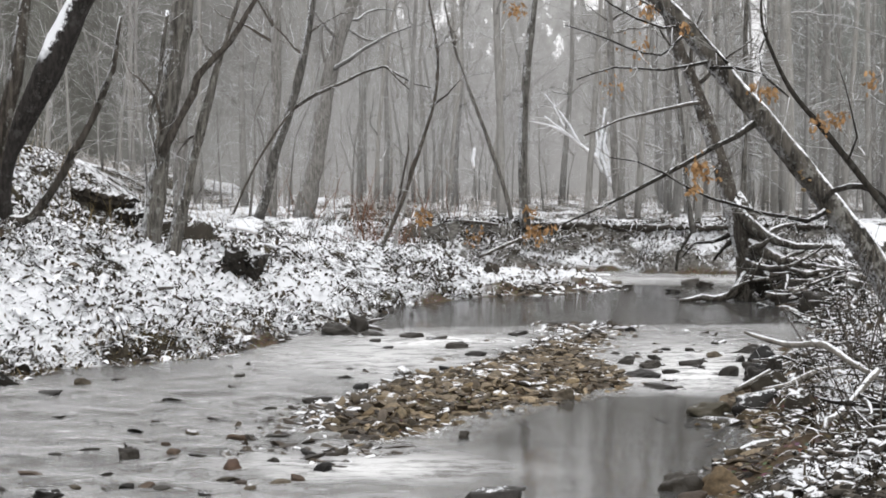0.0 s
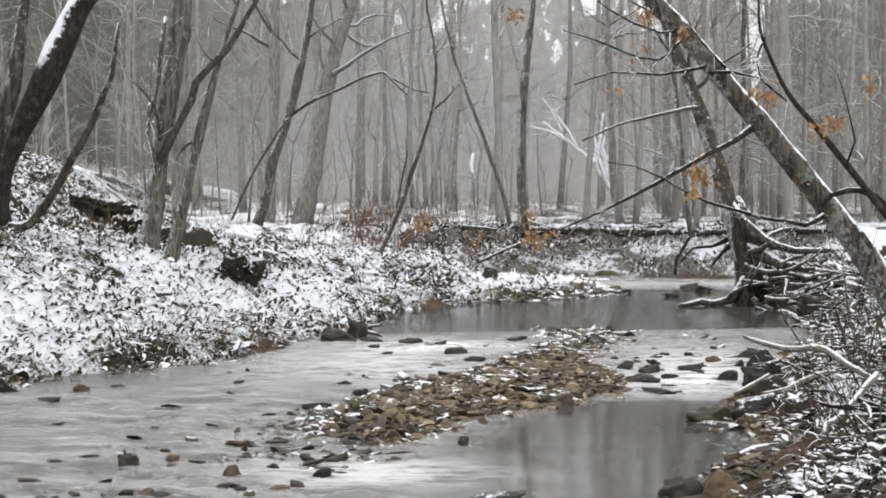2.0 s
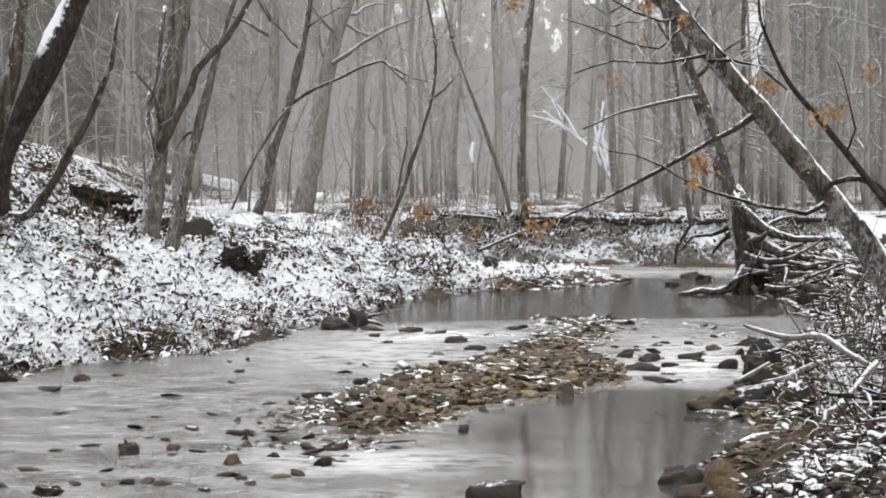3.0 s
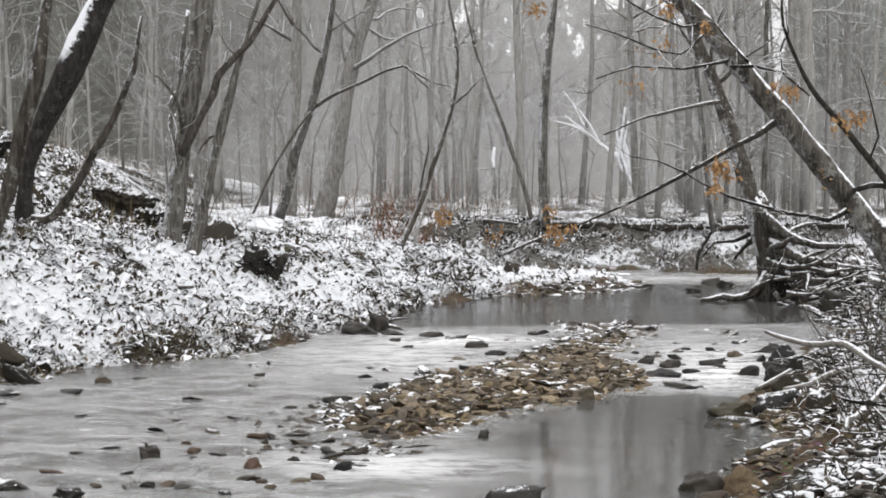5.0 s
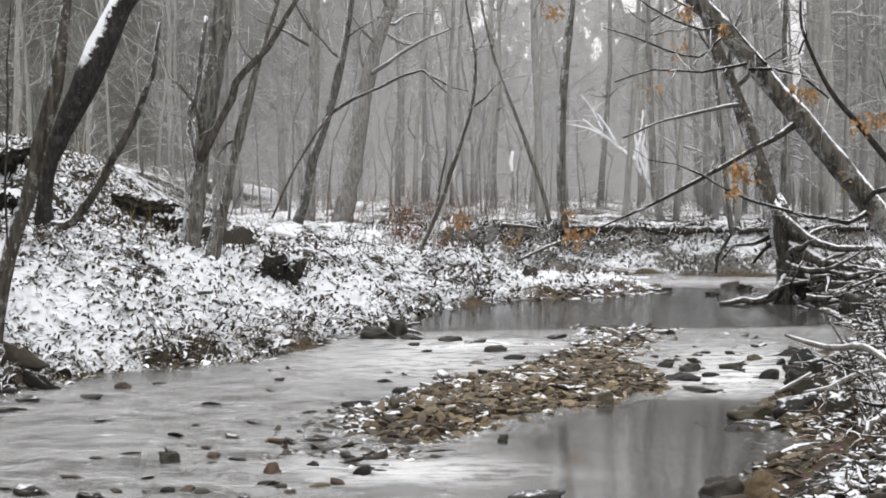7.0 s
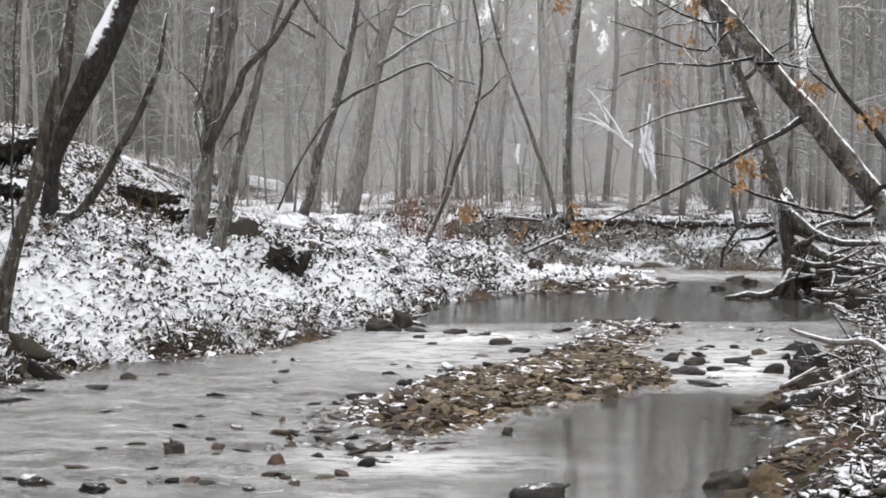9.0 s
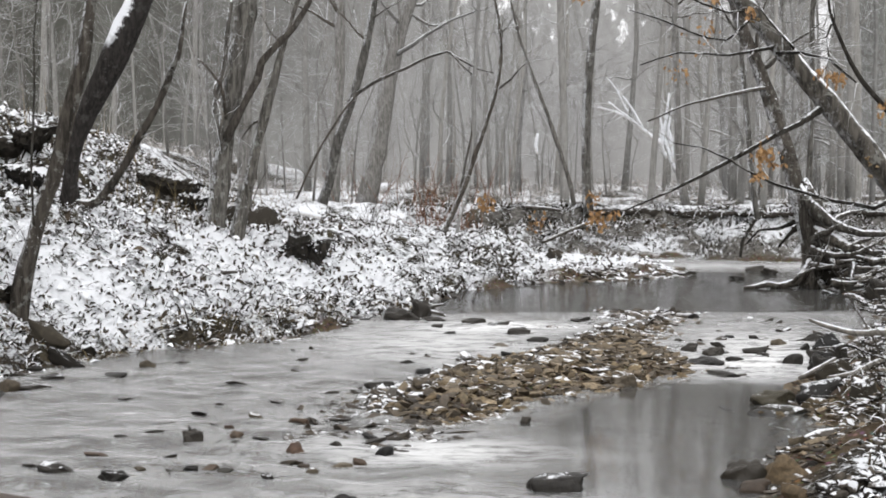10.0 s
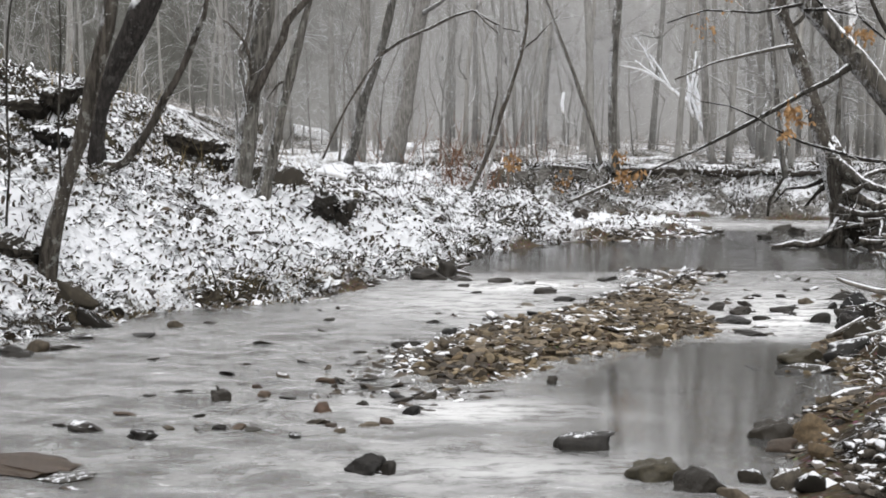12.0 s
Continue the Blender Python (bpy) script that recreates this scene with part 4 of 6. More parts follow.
# the big trunk that leans across the creek
overhanging = grow("overhanging_tree", [(5.74, 17.0, -0.05, 0.214), (5.42, 17.0, 0.4, 0.179), (4.97, 17.0, 1.08, 0.148), (4.68, 17.0, 1.47, 0.141), (4.39, 17.0, 1.84, 0.131), (4.08, 17.0, 2.2, 0.125), (3.82, 17.0, 2.51, 0.129), (3.53, 17.0, 2.83, 0.113), (3.25, 17.0, 3.17, 0.109), (2.96, 17.0, 3.52, 0.105), (2.69, 17.0, 3.8, 0.098), (2.11, 17.0, 4.49, 0.082), (1.23, 17.0, 5.67, 0.051)],
     "big mottled trunk leaning over the creek, snow along the top", M_BARK_LOG, limb_mat=M_LIMB_DARK, twig_mat=M_TWIG_FAR, seed=25, auto=2, low=0.8, step=0.12, lump=0.07,
     limbs=[[(3.81, 17.0, 2.49, 0.055), (3.5, 16.8, 2.29, 0.032), (3.18, 16.6, 2.14, 0.029), (2.93, 16.5, 2.0, 0.025), (2.67, 16.4, 1.86, 0.025), (2.34, 16.3, 1.7, 0.02), (2.02, 16.2, 1.54, 0.016), (1.74, 16.1, 1.42, 0.012), (1.49, 16.0, 1.31, 0.008)],
            [(4.6, 17.0, 1.49, 0.038), (4.27, 16.7, 1.35, 0.027), (4.05, 16.6, 1.4, 0.023), (3.78, 16.5, 1.43, 0.021), (3.45, 16.4, 1.51, 0.018), (3.13, 16.3, 1.6, 0.016), (2.88, 16.2, 1.71, 0.014), (2.58, 16.1, 1.87, 0.012), (2.29, 16.0, 1.99, 0.008), (2.0, 16.0, 2.03, 0.006)],
            [(3.27, 17.0, 3.14, 0.025), (2.94, 16.7, 3.05, 0.017), (2.63, 16.5, 2.99, 0.014), (2.35, 16.4, 3.0, 0.012), (2.08, 16.3, 3.0, 0.01), (1.66, 16.2, 2.86, 0.006)],
            [(2.91, 17.0, 3.52, 0.019), (2.66, 16.7, 3.47, 0.014), (2.33, 16.5, 3.55, 0.012), (2.03, 16.3, 3.68, 0.009), (1.83, 16.2, 3.82, 0.006)],
            [(2.97, 17.0, 3.45, 0.019), (2.62, 16.6, 3.16, 0.012), (2.22, 16.4, 3.23, 0.011), (1.84, 16.2, 3.35, 0.009), (1.53, 16.1, 3.42, 0.006)],
            [(3.21, 16.8, 3.04, 0.021), (3.42, 16.6, 3.03, 0.019), (3.7, 16.5, 2.96, 0.014), (3.9, 16.4, 2.77, 0.012), (3.99, 16.4, 2.69, 0.008)],
            [(3.42, 16.9, 3.1, 0.017), (3.27, 16.8, 3.22, 0.01), (3.1, 16.7, 3.39, 0.008), (3.0, 16.7, 3.52, 0.006)]], twig=13, twig_len=0.6)


def fungi(tree, spots, seed):
    """Small bracket fungi along a trunk, each a part."""
    rng = np.random.default_rng(seed)
    for x, y, z, r in spots:
        for _ in range(3):
            bm = bmesh.new()
            bmesh.ops.create_uvsphere(bm, u_segments=8, v_segments=5, radius=1)
            c = np.array([x, y, z]) + rng.normal(0, r * 0.9, 3)
            s = r * rng.uniform(0.5, 1.0)
            bmesh.ops.transform(bm, matrix=Matrix.LocRotScale(c, Euler((rng.normal(0, 0.3), 0.5, rng.uniform(0, 6))), (s, s * 0.8, s * 0.35)), verts=bm.verts)
            me = bpy.data.meshes.new("fungus")
            bm.to_mesh(me)
            bm.free()
            me.materials.append(M_FUNGUS)
            ob = new("fungus", me)
            ob.parent = tree
            ob.matrix_parent_inverse = Matrix.Translation(-Vector(tree.location))
            ob["label"] = "tan bracket fungus"


fungi(overhanging, [(4.29, 16.84, 1.74, 0.047), (4.2, 16.84, 1.86, 0.034), (4.55, 16.82, 1.46, 0.025), (2.96, 16.86, 3.37, 0.038), (2.91, 16.85, 3.5, 0.025)], 88)
grow("slanting_tree", [(4.93, 15.5, 1.31, 0.041), (4.5, 15.5, 1.84, 0.035), (4.23, 15.5, 2.17, 0.033), (4.06, 15.5, 2.38, 0.031), (3.86, 15.5, 2.61, 0.028), (3.72, 15.5, 2.82, 0.023), (3.59, 15.5, 3.09, 0.019), (3.49, 15.5, 3.35, 0.016), (3.47, 15.5, 3.61, 0.014), (3.5, 15.5, 4.06, 0.009)],
     "thin black wet tree slanting across the bank", M_LIMB_DARK, seed=26, auto=2, low=0.6, reach=0.8, step=0.12,
     limbs=[[(3.52, 15.5, 3.25, 0.013), (3.44, 15.4, 3.08, 0.009), (3.44, 15.3, 2.87, 0.006)], [(4.35, 15.4, 1.97, 0.012), (4.41, 15.3, 2.22, 0.011), (4.35, 15.3, 2.51, 0.007), (4.2, 15.2, 2.89, 0.005)]], twig=5, twig_len=0.5)
grow("arched_branch", [(4.2, 15.8, 1.56, 0.026), (4.32, 15.8, 1.68, 0.029), (4.48, 15.8, 1.73, 0.031), (4.73, 15.8, 1.69, 0.035), (5.03, 15.8, 1.42, 0.044)],
     "arched dead branch with snow on top", M_LIMB_DARK, seed=27, twig=0, step=0.1, category="branch")


# ---------- the wood behind ----------
def wood_tree(tall, r, seed, mat, limbs, reach, twig, low=0.25, name="wood_tree", label="bare grey tree in the snowy wood", group="trees of the wood", lean=0.9, twig_mat=None):
    rng = np.random.default_rng(seed)
    n = 6
    px = np.cumsum(rng.normal(0, lean * 0.4, n + 1)) * np.linspace(0, 1, n + 1)
    py = np.cumsum(rng.normal(0, lean * 0.4, n + 1)) * np.linspace(0, 1, n + 1)
    rows = [(px[i], py[i], tall * i / n - (0.4 if i == 0 else 0), r * (1 - 0.75 * i / n) * (1.25 if i == 0 else 1)) for i in range(n + 1)]
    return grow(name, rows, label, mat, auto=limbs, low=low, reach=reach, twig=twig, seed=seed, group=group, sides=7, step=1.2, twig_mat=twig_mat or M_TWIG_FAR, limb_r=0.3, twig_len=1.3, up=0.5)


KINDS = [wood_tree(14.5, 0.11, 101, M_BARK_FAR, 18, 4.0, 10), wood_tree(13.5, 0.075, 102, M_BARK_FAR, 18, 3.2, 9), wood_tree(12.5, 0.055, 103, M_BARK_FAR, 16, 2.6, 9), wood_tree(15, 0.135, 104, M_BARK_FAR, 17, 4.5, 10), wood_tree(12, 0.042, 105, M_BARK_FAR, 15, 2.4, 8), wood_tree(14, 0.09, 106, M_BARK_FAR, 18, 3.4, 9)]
BUSHES = [wood_tree(5.5, 0.028, 111 + i, M_TWIG_FAR, 13, 2.0, 11, 0.08, "wood_sapling", "thin bare sapling with snow, lightened for haze", "saplings of the wood", 1.3) for i in range(6)]


def plant(kinds, count, y0, y1, seed, lo=-0.38, hi=0.38, scale=(0.8, 1.2), tries=40):
    """Scatters copies over the wood behind the creek, with room between the trunks."""
    rng = np.random.default_rng(seed)
    spots = []
    while len(spots) < count and tries * count > 0:
        tries -= 1 / count
        y = rng.uniform(y0, y1)
        x = rng.uniform(lo * y - 2, hi * y + 2)
        # fewer trees on this bearing from the camera, so the near pool mirrors brighter sky
        if 0.07 < x / y < 0.15 and y > 46 and rng.random() < 0.6:
            continue
        # and to the west, where pale stems stand out against the darkened backdrop
        if x / y < -0.1 and kinds is not DENSE and rng.random() < 0.6:
            continue
        if any((x - a) ** 2 + (y - b) ** 2 < 0.8 for a, b in spots):
            continue
        spots.append((x, y))
    for i, (x, y) in enumerate(spots):
        z = float(height(x, y, False))
        s = rng.uniform(*scale)
        m = Matrix.LocRotScale((x, y, z - 0.05), Euler((0, 0, rng.uniform(0, 6.28))), (s, s, s))
        if i < len(kinds):
            kinds[i].matrix_basis = m
        else:
            copy_thing(kinds[i % len(kinds)], m @ Matrix.Diagonal((1 / kinds[i % len(kinds)].scale[0],) * 3 + (1,)))


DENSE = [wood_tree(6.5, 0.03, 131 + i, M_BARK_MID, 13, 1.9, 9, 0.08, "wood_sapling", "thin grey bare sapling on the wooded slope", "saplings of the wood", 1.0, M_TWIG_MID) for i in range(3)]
plant(KINDS, 90, 54, 92, 71)
plant(BUSHES, 105, 46, 84, 72)
plant(DENSE, 24, 33, 62, 73, -0.4, -0.13)
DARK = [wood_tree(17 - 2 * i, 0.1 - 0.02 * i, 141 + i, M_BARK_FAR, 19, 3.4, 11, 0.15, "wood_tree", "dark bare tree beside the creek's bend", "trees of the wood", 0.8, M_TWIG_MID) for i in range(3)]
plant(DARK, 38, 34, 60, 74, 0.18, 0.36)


# ---------- stones ----------
def unit_rock(seed, sub=2, cuts=7, sharp=False, soft=False, flat=False):
    """A worn, faceted stone about one metre across."""
    rng = np.random.default_rng(seed)
    bm = bmesh.new()
    bmesh.ops.create_icosphere(bm, subdivisions=sub, radius=0.5)
    co = np.array([v.co for v in bm.verts])
    for _ in range(cuts):
        n = rng.normal(0, 1, 3)
        n /= np.linalg.norm(n)
        over = np.maximum(co @ n - rng.uniform(0.2 if sharp else 0.26, 0.36 if sharp else 0.44), 0)
        co -= np.outer(over * (1.0 if sharp else 0.9), n)
    co *= 1 + rng.normal(0, 0.02, (len(co), 1))
    co *= 1 + np.array([noise.noise(Vector(c) * 3 + Vector((0, seed, 0))) for c in co])[:, None] * (0.15 if sub < 3 else 0.3)
    if sub > 3:
        co *= 1 + np.array([noise.noise(Vector(c) * 5 + Vector((seed, 0, 0))) for c in co])[:, None] * 0.16
    if flat:
        co[:, 2] = np.minimum(co[:, 2], 0.1 + 0.16 * (co[:, 2] - 0.1) + 0.05 * co[:, 0])
    co /= np.ptp(co, axis=0)
    for v, c in zip(bm.verts, co):
        v.co = c
    me = bpy.data.meshes.new("stone")
    bm.to_mesh(me)
    bm.free()
    me.polygons.foreach_set("use_smooth", [soft or not sharp] * len(me.polygons))
    me.materials.append(M_STONE_GREY)
    return me


SMALL = [unit_rock(200 + i, 2, 8, True, True) for i in range(12)]
PLAIN = [unit_rock(260 + i, 3, 10, True, True) for i in range(10)]
LARGE = [unit_rock(230 + i, 4, 11) for i in range(8)] + [unit_rock(238, 4, 11, flat=True), unit_rock(239, 4, 11, flat=True)]
rock_rng = np.random.default_rng(5)
STONE_FEET = []


def rock(mat, x, y, w, h, label="dark wet stone in the creek", group="stones in the creek", on_land=False, turn=None, tilt=8.0, name="creek_stone", deep=0.8, variant=None, lift=0.0, lean=None):
    """A stone w wide and h proud of the water or ground."""
    if w < 0.25 and not on_land:
        w, h, tilt = w * 0.85, h * 0.72, 16
    elif w < 0.36 and not on_land and variant is None:
        w, h = w * 0.92, h * 0.68
    pool = LARGE if w > 0.2 or variant is not None else PLAIN
    me = pool[int(rock_rng.integers(len(pool))) if variant is None else variant % len(pool)]
    ob = new(name, me)
    ob.material_slots[0].link = "OBJECT"
    ob.material_slots[0].material = mat
    if not on_land:
        STONE_FEET.append((x, y, w))
    z = float(height(x, y, False)) if on_land else 0.0
    tall = h * 1.7
    a = rock_rng.uniform(-0.5, 0.5) if turn is None else radians(turn)
    ob.matrix_basis = Matrix.LocRotScale((x, y + w * deep * 0.3, z + h - tall / 2 + lift), Euler((*([radians(rock_rng.uniform(-tilt, tilt)), radians(rock_rng.uniform(-tilt, tilt))] if lean is None else [radians(q) for q in lean]), a)), (w * 1.05, w * deep, tall))
    return tagged(ob, label, "rock", group)


WET, RUST, MOSS, GREY, TAN, BOULDER = M_STONE_WET, M_STONE_RUST, M_STONE_MOSS, M_STONE_GREY, M_STONE_TAN, M_BOULDER
RUSTY, PALE = "rust-brown stone half under water", "pale cobble with a little snow"
# by the west shore
rock(WET, -0.94, 17.53, 0.40, 0.18, variant=3, label="large black wet boulder at the water's edge")
rock(WET, -0.72, 17.95, 0.26, 0.2, "black lump of rock at the water's edge", variant=4)
rock(WET, -0.55, 17.53, 0.29, 0.08)
rock(WET, -0.50, 16.84, 0.15, 0.05)
rock(WET, -0.09, 17.25, 0.32, 0.10, "flat dark stone in the creek")
rock(WET, 0.20, 17.04, 0.30, 0.08, "flat dark stone in the creek")
rock(WET, -0.33, 16.02, 0.17, 0.05)
rock(WET, -1.48, 17.75, 0.46, 0.04, "low flat shelf of rock at the waterline", tilt=2)
rock(GREY, -2.88, 13.00, 0.17, 0.09, "dark stone capped with snow")
rock(WET, -2.61, 13.20, 0.19, 0.04)
rock(WET, -3.01, 12.26, 0.27, 0.05, "slanting dark slab in the creek", tilt=14)
rock(WET, -3.45, 12.08, 0.25, 0.06)
rock(WET, -3.39, 11.65, 0.17, 0.03)
rock(WET, -2.62, 11.05, 0.12, 0.02)
rock(WET, -1.92, 11.85, 0.20, 0.04)
rock(WET, -1.61, 13.49, 0.13, 0.05)
rock(WET, -1.78, 14.31, 0.07, 0.03)
rock(WET, -1.63, 14.50, 0.05, 0.04)
rock(WET, -1.92, 10.30, 0.13, 0.03)
rock(GREY, -1.52, 10.18, 0.14, 0.06)
rock(WET, -1.77, 9.23, 0.17, 0.12, "dark stone with broken stubs of wood on it", variant=2)
rock(RUST, -1.62, 9.74, 0.08, 0.04, RUSTY)
rock(RUST, -1.53, 9.42, 0.11, 0.05, RUSTY)
rock(WET, -1.51, 9.23, 0.08, 0.02)
rock(WET, -1.75, 9.87, 0.08, 0.02)
rock(RUST, -1.20, 9.99, 0.18, 0.06, RUSTY)
rock(WET, -1.13, 10.08, 0.10, 0.03)
rock(GREY, -1.09, 9.63, 0.07, 0.03)
rock(RUST, -1.08, 8.85, 0.12, 0.09, RUSTY)
rock(WET, -2.08, 9.52, 0.18, 0.03)
rock(WET, -1.36, 9.35, 0.14, 0.02)
rock(WET, -0.94, 10.08, 0.19, 0.04)
rock(WET, -1.60, 8.34, 0.11, 0.03)
rock(RUST, -1.50, 8.36, 0.11, 0.04, RUSTY)
rock(GREY, -1.89, 8.34, 0.08, 0.02)
rock(RUST, -2.25, 8.74, 0.18, 0.03, "brown stone awash in the riffle", tilt=3)
rock(WET, -2.25, 9.39, 0.10, 0.02)
rock(WET, -2.51, 8.34, 0.12, 0.04)
rock(WET, -1.80, 8.70, 0.12, 0.02)
rock(WET, -2.54, 9.39, 0.10, 0.02)
rock(WET, -1.49, 10.94, 0.12, 0.02)
rock(WET, -1.13, 11.44, 0.14, 0.03)
rock(MOSS, -1.41, 8.30, 0.12, 0.02, "brown stone just under the surface")
rock(M_STONE_FLECK, -2.33, 8.18, 0.24, 0.1, "rounded dark boulder in the running water", variant=3)
rock(M_STONE_FLECK, -1.96, 7.98, 0.2, 0.075, "rounded dark boulder in the running water", variant=4)
rock(WET, -1.15, 8.12, 0.10, 0.04)
rock(GREY, -1.10, 8.53, 0.13, 0.03)
rock(GREY, -0.92, 8.26, 0.08, 0.04)
rock(RUST, -1.00, 8.46, 0.08, 0.03, RUSTY)
rock(WET, -0.87, 9.11, 0.09, 0.06)
rock(RUST, -0.68, 8.53, 0.13, 0.06, RUSTY)
rock(WET, -0.57, 8.81, 0.14, 0.08)
rock(WET, -0.68, 9.39, 0.18, 0.05)
rock(GREY, -0.51, 9.39, 0.21, 0.04, PALE)
rock(GREY, -0.77, 8.48, 0.15, 0.03)
rock(WET, -0.77, 11.85, 0.26, 0.06)
rock(WET, -0.64, 13.33, 0.17, 0.06)
rock(WET, -0.49, 12.62, 0.16, 0.08)
rock(RUST, -0.49, 13.84, 0.10, 0.04, RUSTY)
rock(WET, -0.12, 13.49, 0.14, 0.08)
rock(WET, 0.43, 16.08, 0.27, 0.10)
rock(WET, 0.58, 15.33, 0.26, 0.08)
rock(WET, 0.24, 14.07, 0.16, 0.06)
rock(WET, 1.16, 17.68, 0.26, 0.07)
# in the near pool
rock(WET, 0.30, 10.06, 0.09, 0.07, "small dark stone by the gravel bar")
rock(M_STONE_FLECK, 0.38, 7.86, 0.315, 0.165, "big flat-topped black boulder with flecks of snow", variant=8, deep=0.55, turn=4, lean=(4, 2))
rock(WET, -0.69, 7.27, 0.23, 0.12, "black boulder in the running water", variant=5)
rock(WET, -0.58, 7.27, 0.09, 0.09, "black boulder in the running water")
rock(MOSS, 0.70, 7.13, 0.28, 0.10, "mossy green-brown boulder in the pool", variant=6)
rock(WET, 0.88, 6.86, 0.25, 0.14, "black boulder in the pool", variant=7)
rock(GREY, 1.04, 6.74, 0.20, 0.07, PALE)
rock(RUST, -2.36, 7.16, 0.61, 0.026, "rust-red flat boulder awash in the creek", variant=0, tilt=3)
rock(MOSS, -2.08, 7.03, 0.29, 0.02, "olive stone awash in the creek", tilt=3)
rock(WET, -3.72, 11.14, 0.33, 0.11, "dark boulder by the west shore")
rock(GREY, -3.63, 11.47, 0.19, 0.13, "dark stone capped with snow")
rock(WET, -3.46, 11.53, 0.26, 0.04)
rock(WET, -3.49, 12.26, 0.16, 0.05)
# dark stones at the foot of the near west bank
rock(WET, -4.27, 14.80, 0.39, 0.17)
rock(WET, -3.70, 13.49, 0.25, 0.08)
rock(WET, -3.64, 14.07, 0.21, 0.09)
rock(WET, -4.10, 13.33, 0.30, 0.11)
rock(WET, -3.74, 12.62, 0.19, 0.07)
rock(WET, -3.57, 14.31, 0.16, 0.07)
# on and below the bar
rock(GREY, 1.14, 11.98, 0.24, 0.17, "large leaning brown stone at the edge of the bar", variant=2, tilt=14)
rock(WET, 1.99, 13.49, 0.35, 0.09, "dark slab with a snow edge", tilt=12)
rock(WET, 2.04, 12.69, 0.33, 0.06)
rock(WET, 1.99, 14.55, 0.24, 0.10)
rock(WET, 2.18, 14.21, 0.25, 0.12)
rock(WET, 2.64, 14.55, 0.28, 0.09)
rock(WET, 2.78, 13.58, 0.22, 0.13, "dark stone in the riffle")
rock(WET, 2.29, 13.84, 0.21, 0.05)
rock(WET, 2.36, 15.01, 0.19, 0.05)
rock(WET, 1.99, 15.44, 0.11, 0.05)
rock(WET, 2.60, 15.90, 0.13, 0.05)
rock(WET, 2.85, 15.90, 0.14, 0.05)
rock(WET, 3.25, 16.52, 0.11, 0.05)
rock(GREY, 2.99, 15.22, 0.20, 0.09)
rock(WET, 3.44, 15.67, 0.26, 0.12)
rock(WET, 3.15, 14.80, 0.13, 0.09)
rock(WET, 2.66, 14.21, 0.11, 0.04)
rock(WET, 2.55, 18.20, 0.16, 0.09)
rock(TAN, 2.09, 18.36, 0.23, 0.10, PALE)
# far pool
rock(WET, 5.06, 28.11, 0.36, 0.15)
rock(WET, 5.15, 27.22, 0.34, 0.16)
rock(WET, 4.32, 25.75, 0.29, 0.10)
rock(GREY, 3.70, 28.29, 0.25, 0.09, PALE)
rock(GREY, 3.61, 26.87, 0.40, 0.07, PALE)
rock(GREY, 1.40, 29.34, 0.33, 0.22, "snow-capped stone on the spit", on_land=True)
# east shore
rock(MOSS, 2.14, 11.05, 0.36, 0.11, "mossy slab at the pool's edge", tilt=3)
rock(MOSS, 2.15, 10.66, 0.38, 0.05, "brown slab awash at the pool's edge", tilt=3)
rock(WET, 1.96, 10.56, 0.24, 0.03)
rock(M_STONE_FLECK, 2.5, 11.02, 0.34, 0.19, "dark leaning slab with a rim of snow", variant=9, on_land=True, turn=-8, lean=(14, -14))
rock(BOULDER, 2.78, 11.9, 0.28, 0.19, "dark squared boulder with a rim of snow", variant=5, on_land=True)
rock(WET, 2.88, 12.75, 0.26, 0.16, "dark stone at the edge of the riffle", variant=4)
rock(M_STONE_FLECK, 3.02, 13.3, 0.3, 0.17, "dark stone with a little snow at the edge of the riffle", variant=7)
rock(WET, 3.12, 13.9, 0.26, 0.13, "dark stone at the edge of the riffle", variant=2)
rock(M_STONE_FLECK, 3.32, 14.6, 0.3, 0.18, "dark stone with a little snow at the edge of the riffle", variant=5)
rock(TAN, 2.37, 10.86, 0.20, 0.09, "brown stone on the shore", on_land=True)
rock(TAN, 2.08, 10.53, 0.08, 0.05, PALE)
rock(RUST, 2.56, 11.04, 0.21, 0.12, "reddish stone on the shore", on_land=True)
rock(M_LEDGE, 2.68, 10.6, 0.21, 0.19, "rounded stone under a cap of snow", variant=3, on_land=True)
rock(WET, 1.44, 8.20, 0.26, 0.14, "dark boulder at the pool's edge", variant=6, on_land=True)
rock(TAN, 1.63, 8.12, 0.24, 0.14, "yellow-brown stone at the pool's edge", variant=1, on_land=True)
rock(RUST, 1.44, 7.90, 0.19, 0.06, RUSTY, on_land=True)
rock(TAN, 1.56, 7.44, 0.17, 0.08, "yellow-brown stone at the pool's edge", on_land=True)
rock(TAN, 1.98, 9.38, 0.14, 0.07, "orange-brown stone on the shore", on_land=True)
rock(BOULDER, 1.17, 7.10, 0.16, 0.11, PALE, on_land=True)
rock(GREY, 1.30, 6.98, 0.16, 0.08, PALE, on_land=True)
rock(BOULDER, 1.40, 6.86, 0.15, 0.09, PALE, on_land=True)
# soil and roots in the undercut banks, dark to imitate the shaded hollows
SOIL = "lump of bank soil and roots, coloured dark for the shaded hollow"
rock(BOULDER, 5.62, 23.60, 0.85, 0.62, SOIL, "", True, 0, 6, "soil_lump", 0.8, 2)
rock(WET, 5.63, 22.68, 0.67, 0.37, SOIL, "", True, 0, 6, "soil_lump", 0.8, 5)
rock(WET, 5.40, 20.52, 0.46, 0.26, SOIL, "", True, 0, 6, "soil_lump", 0.8, 4)


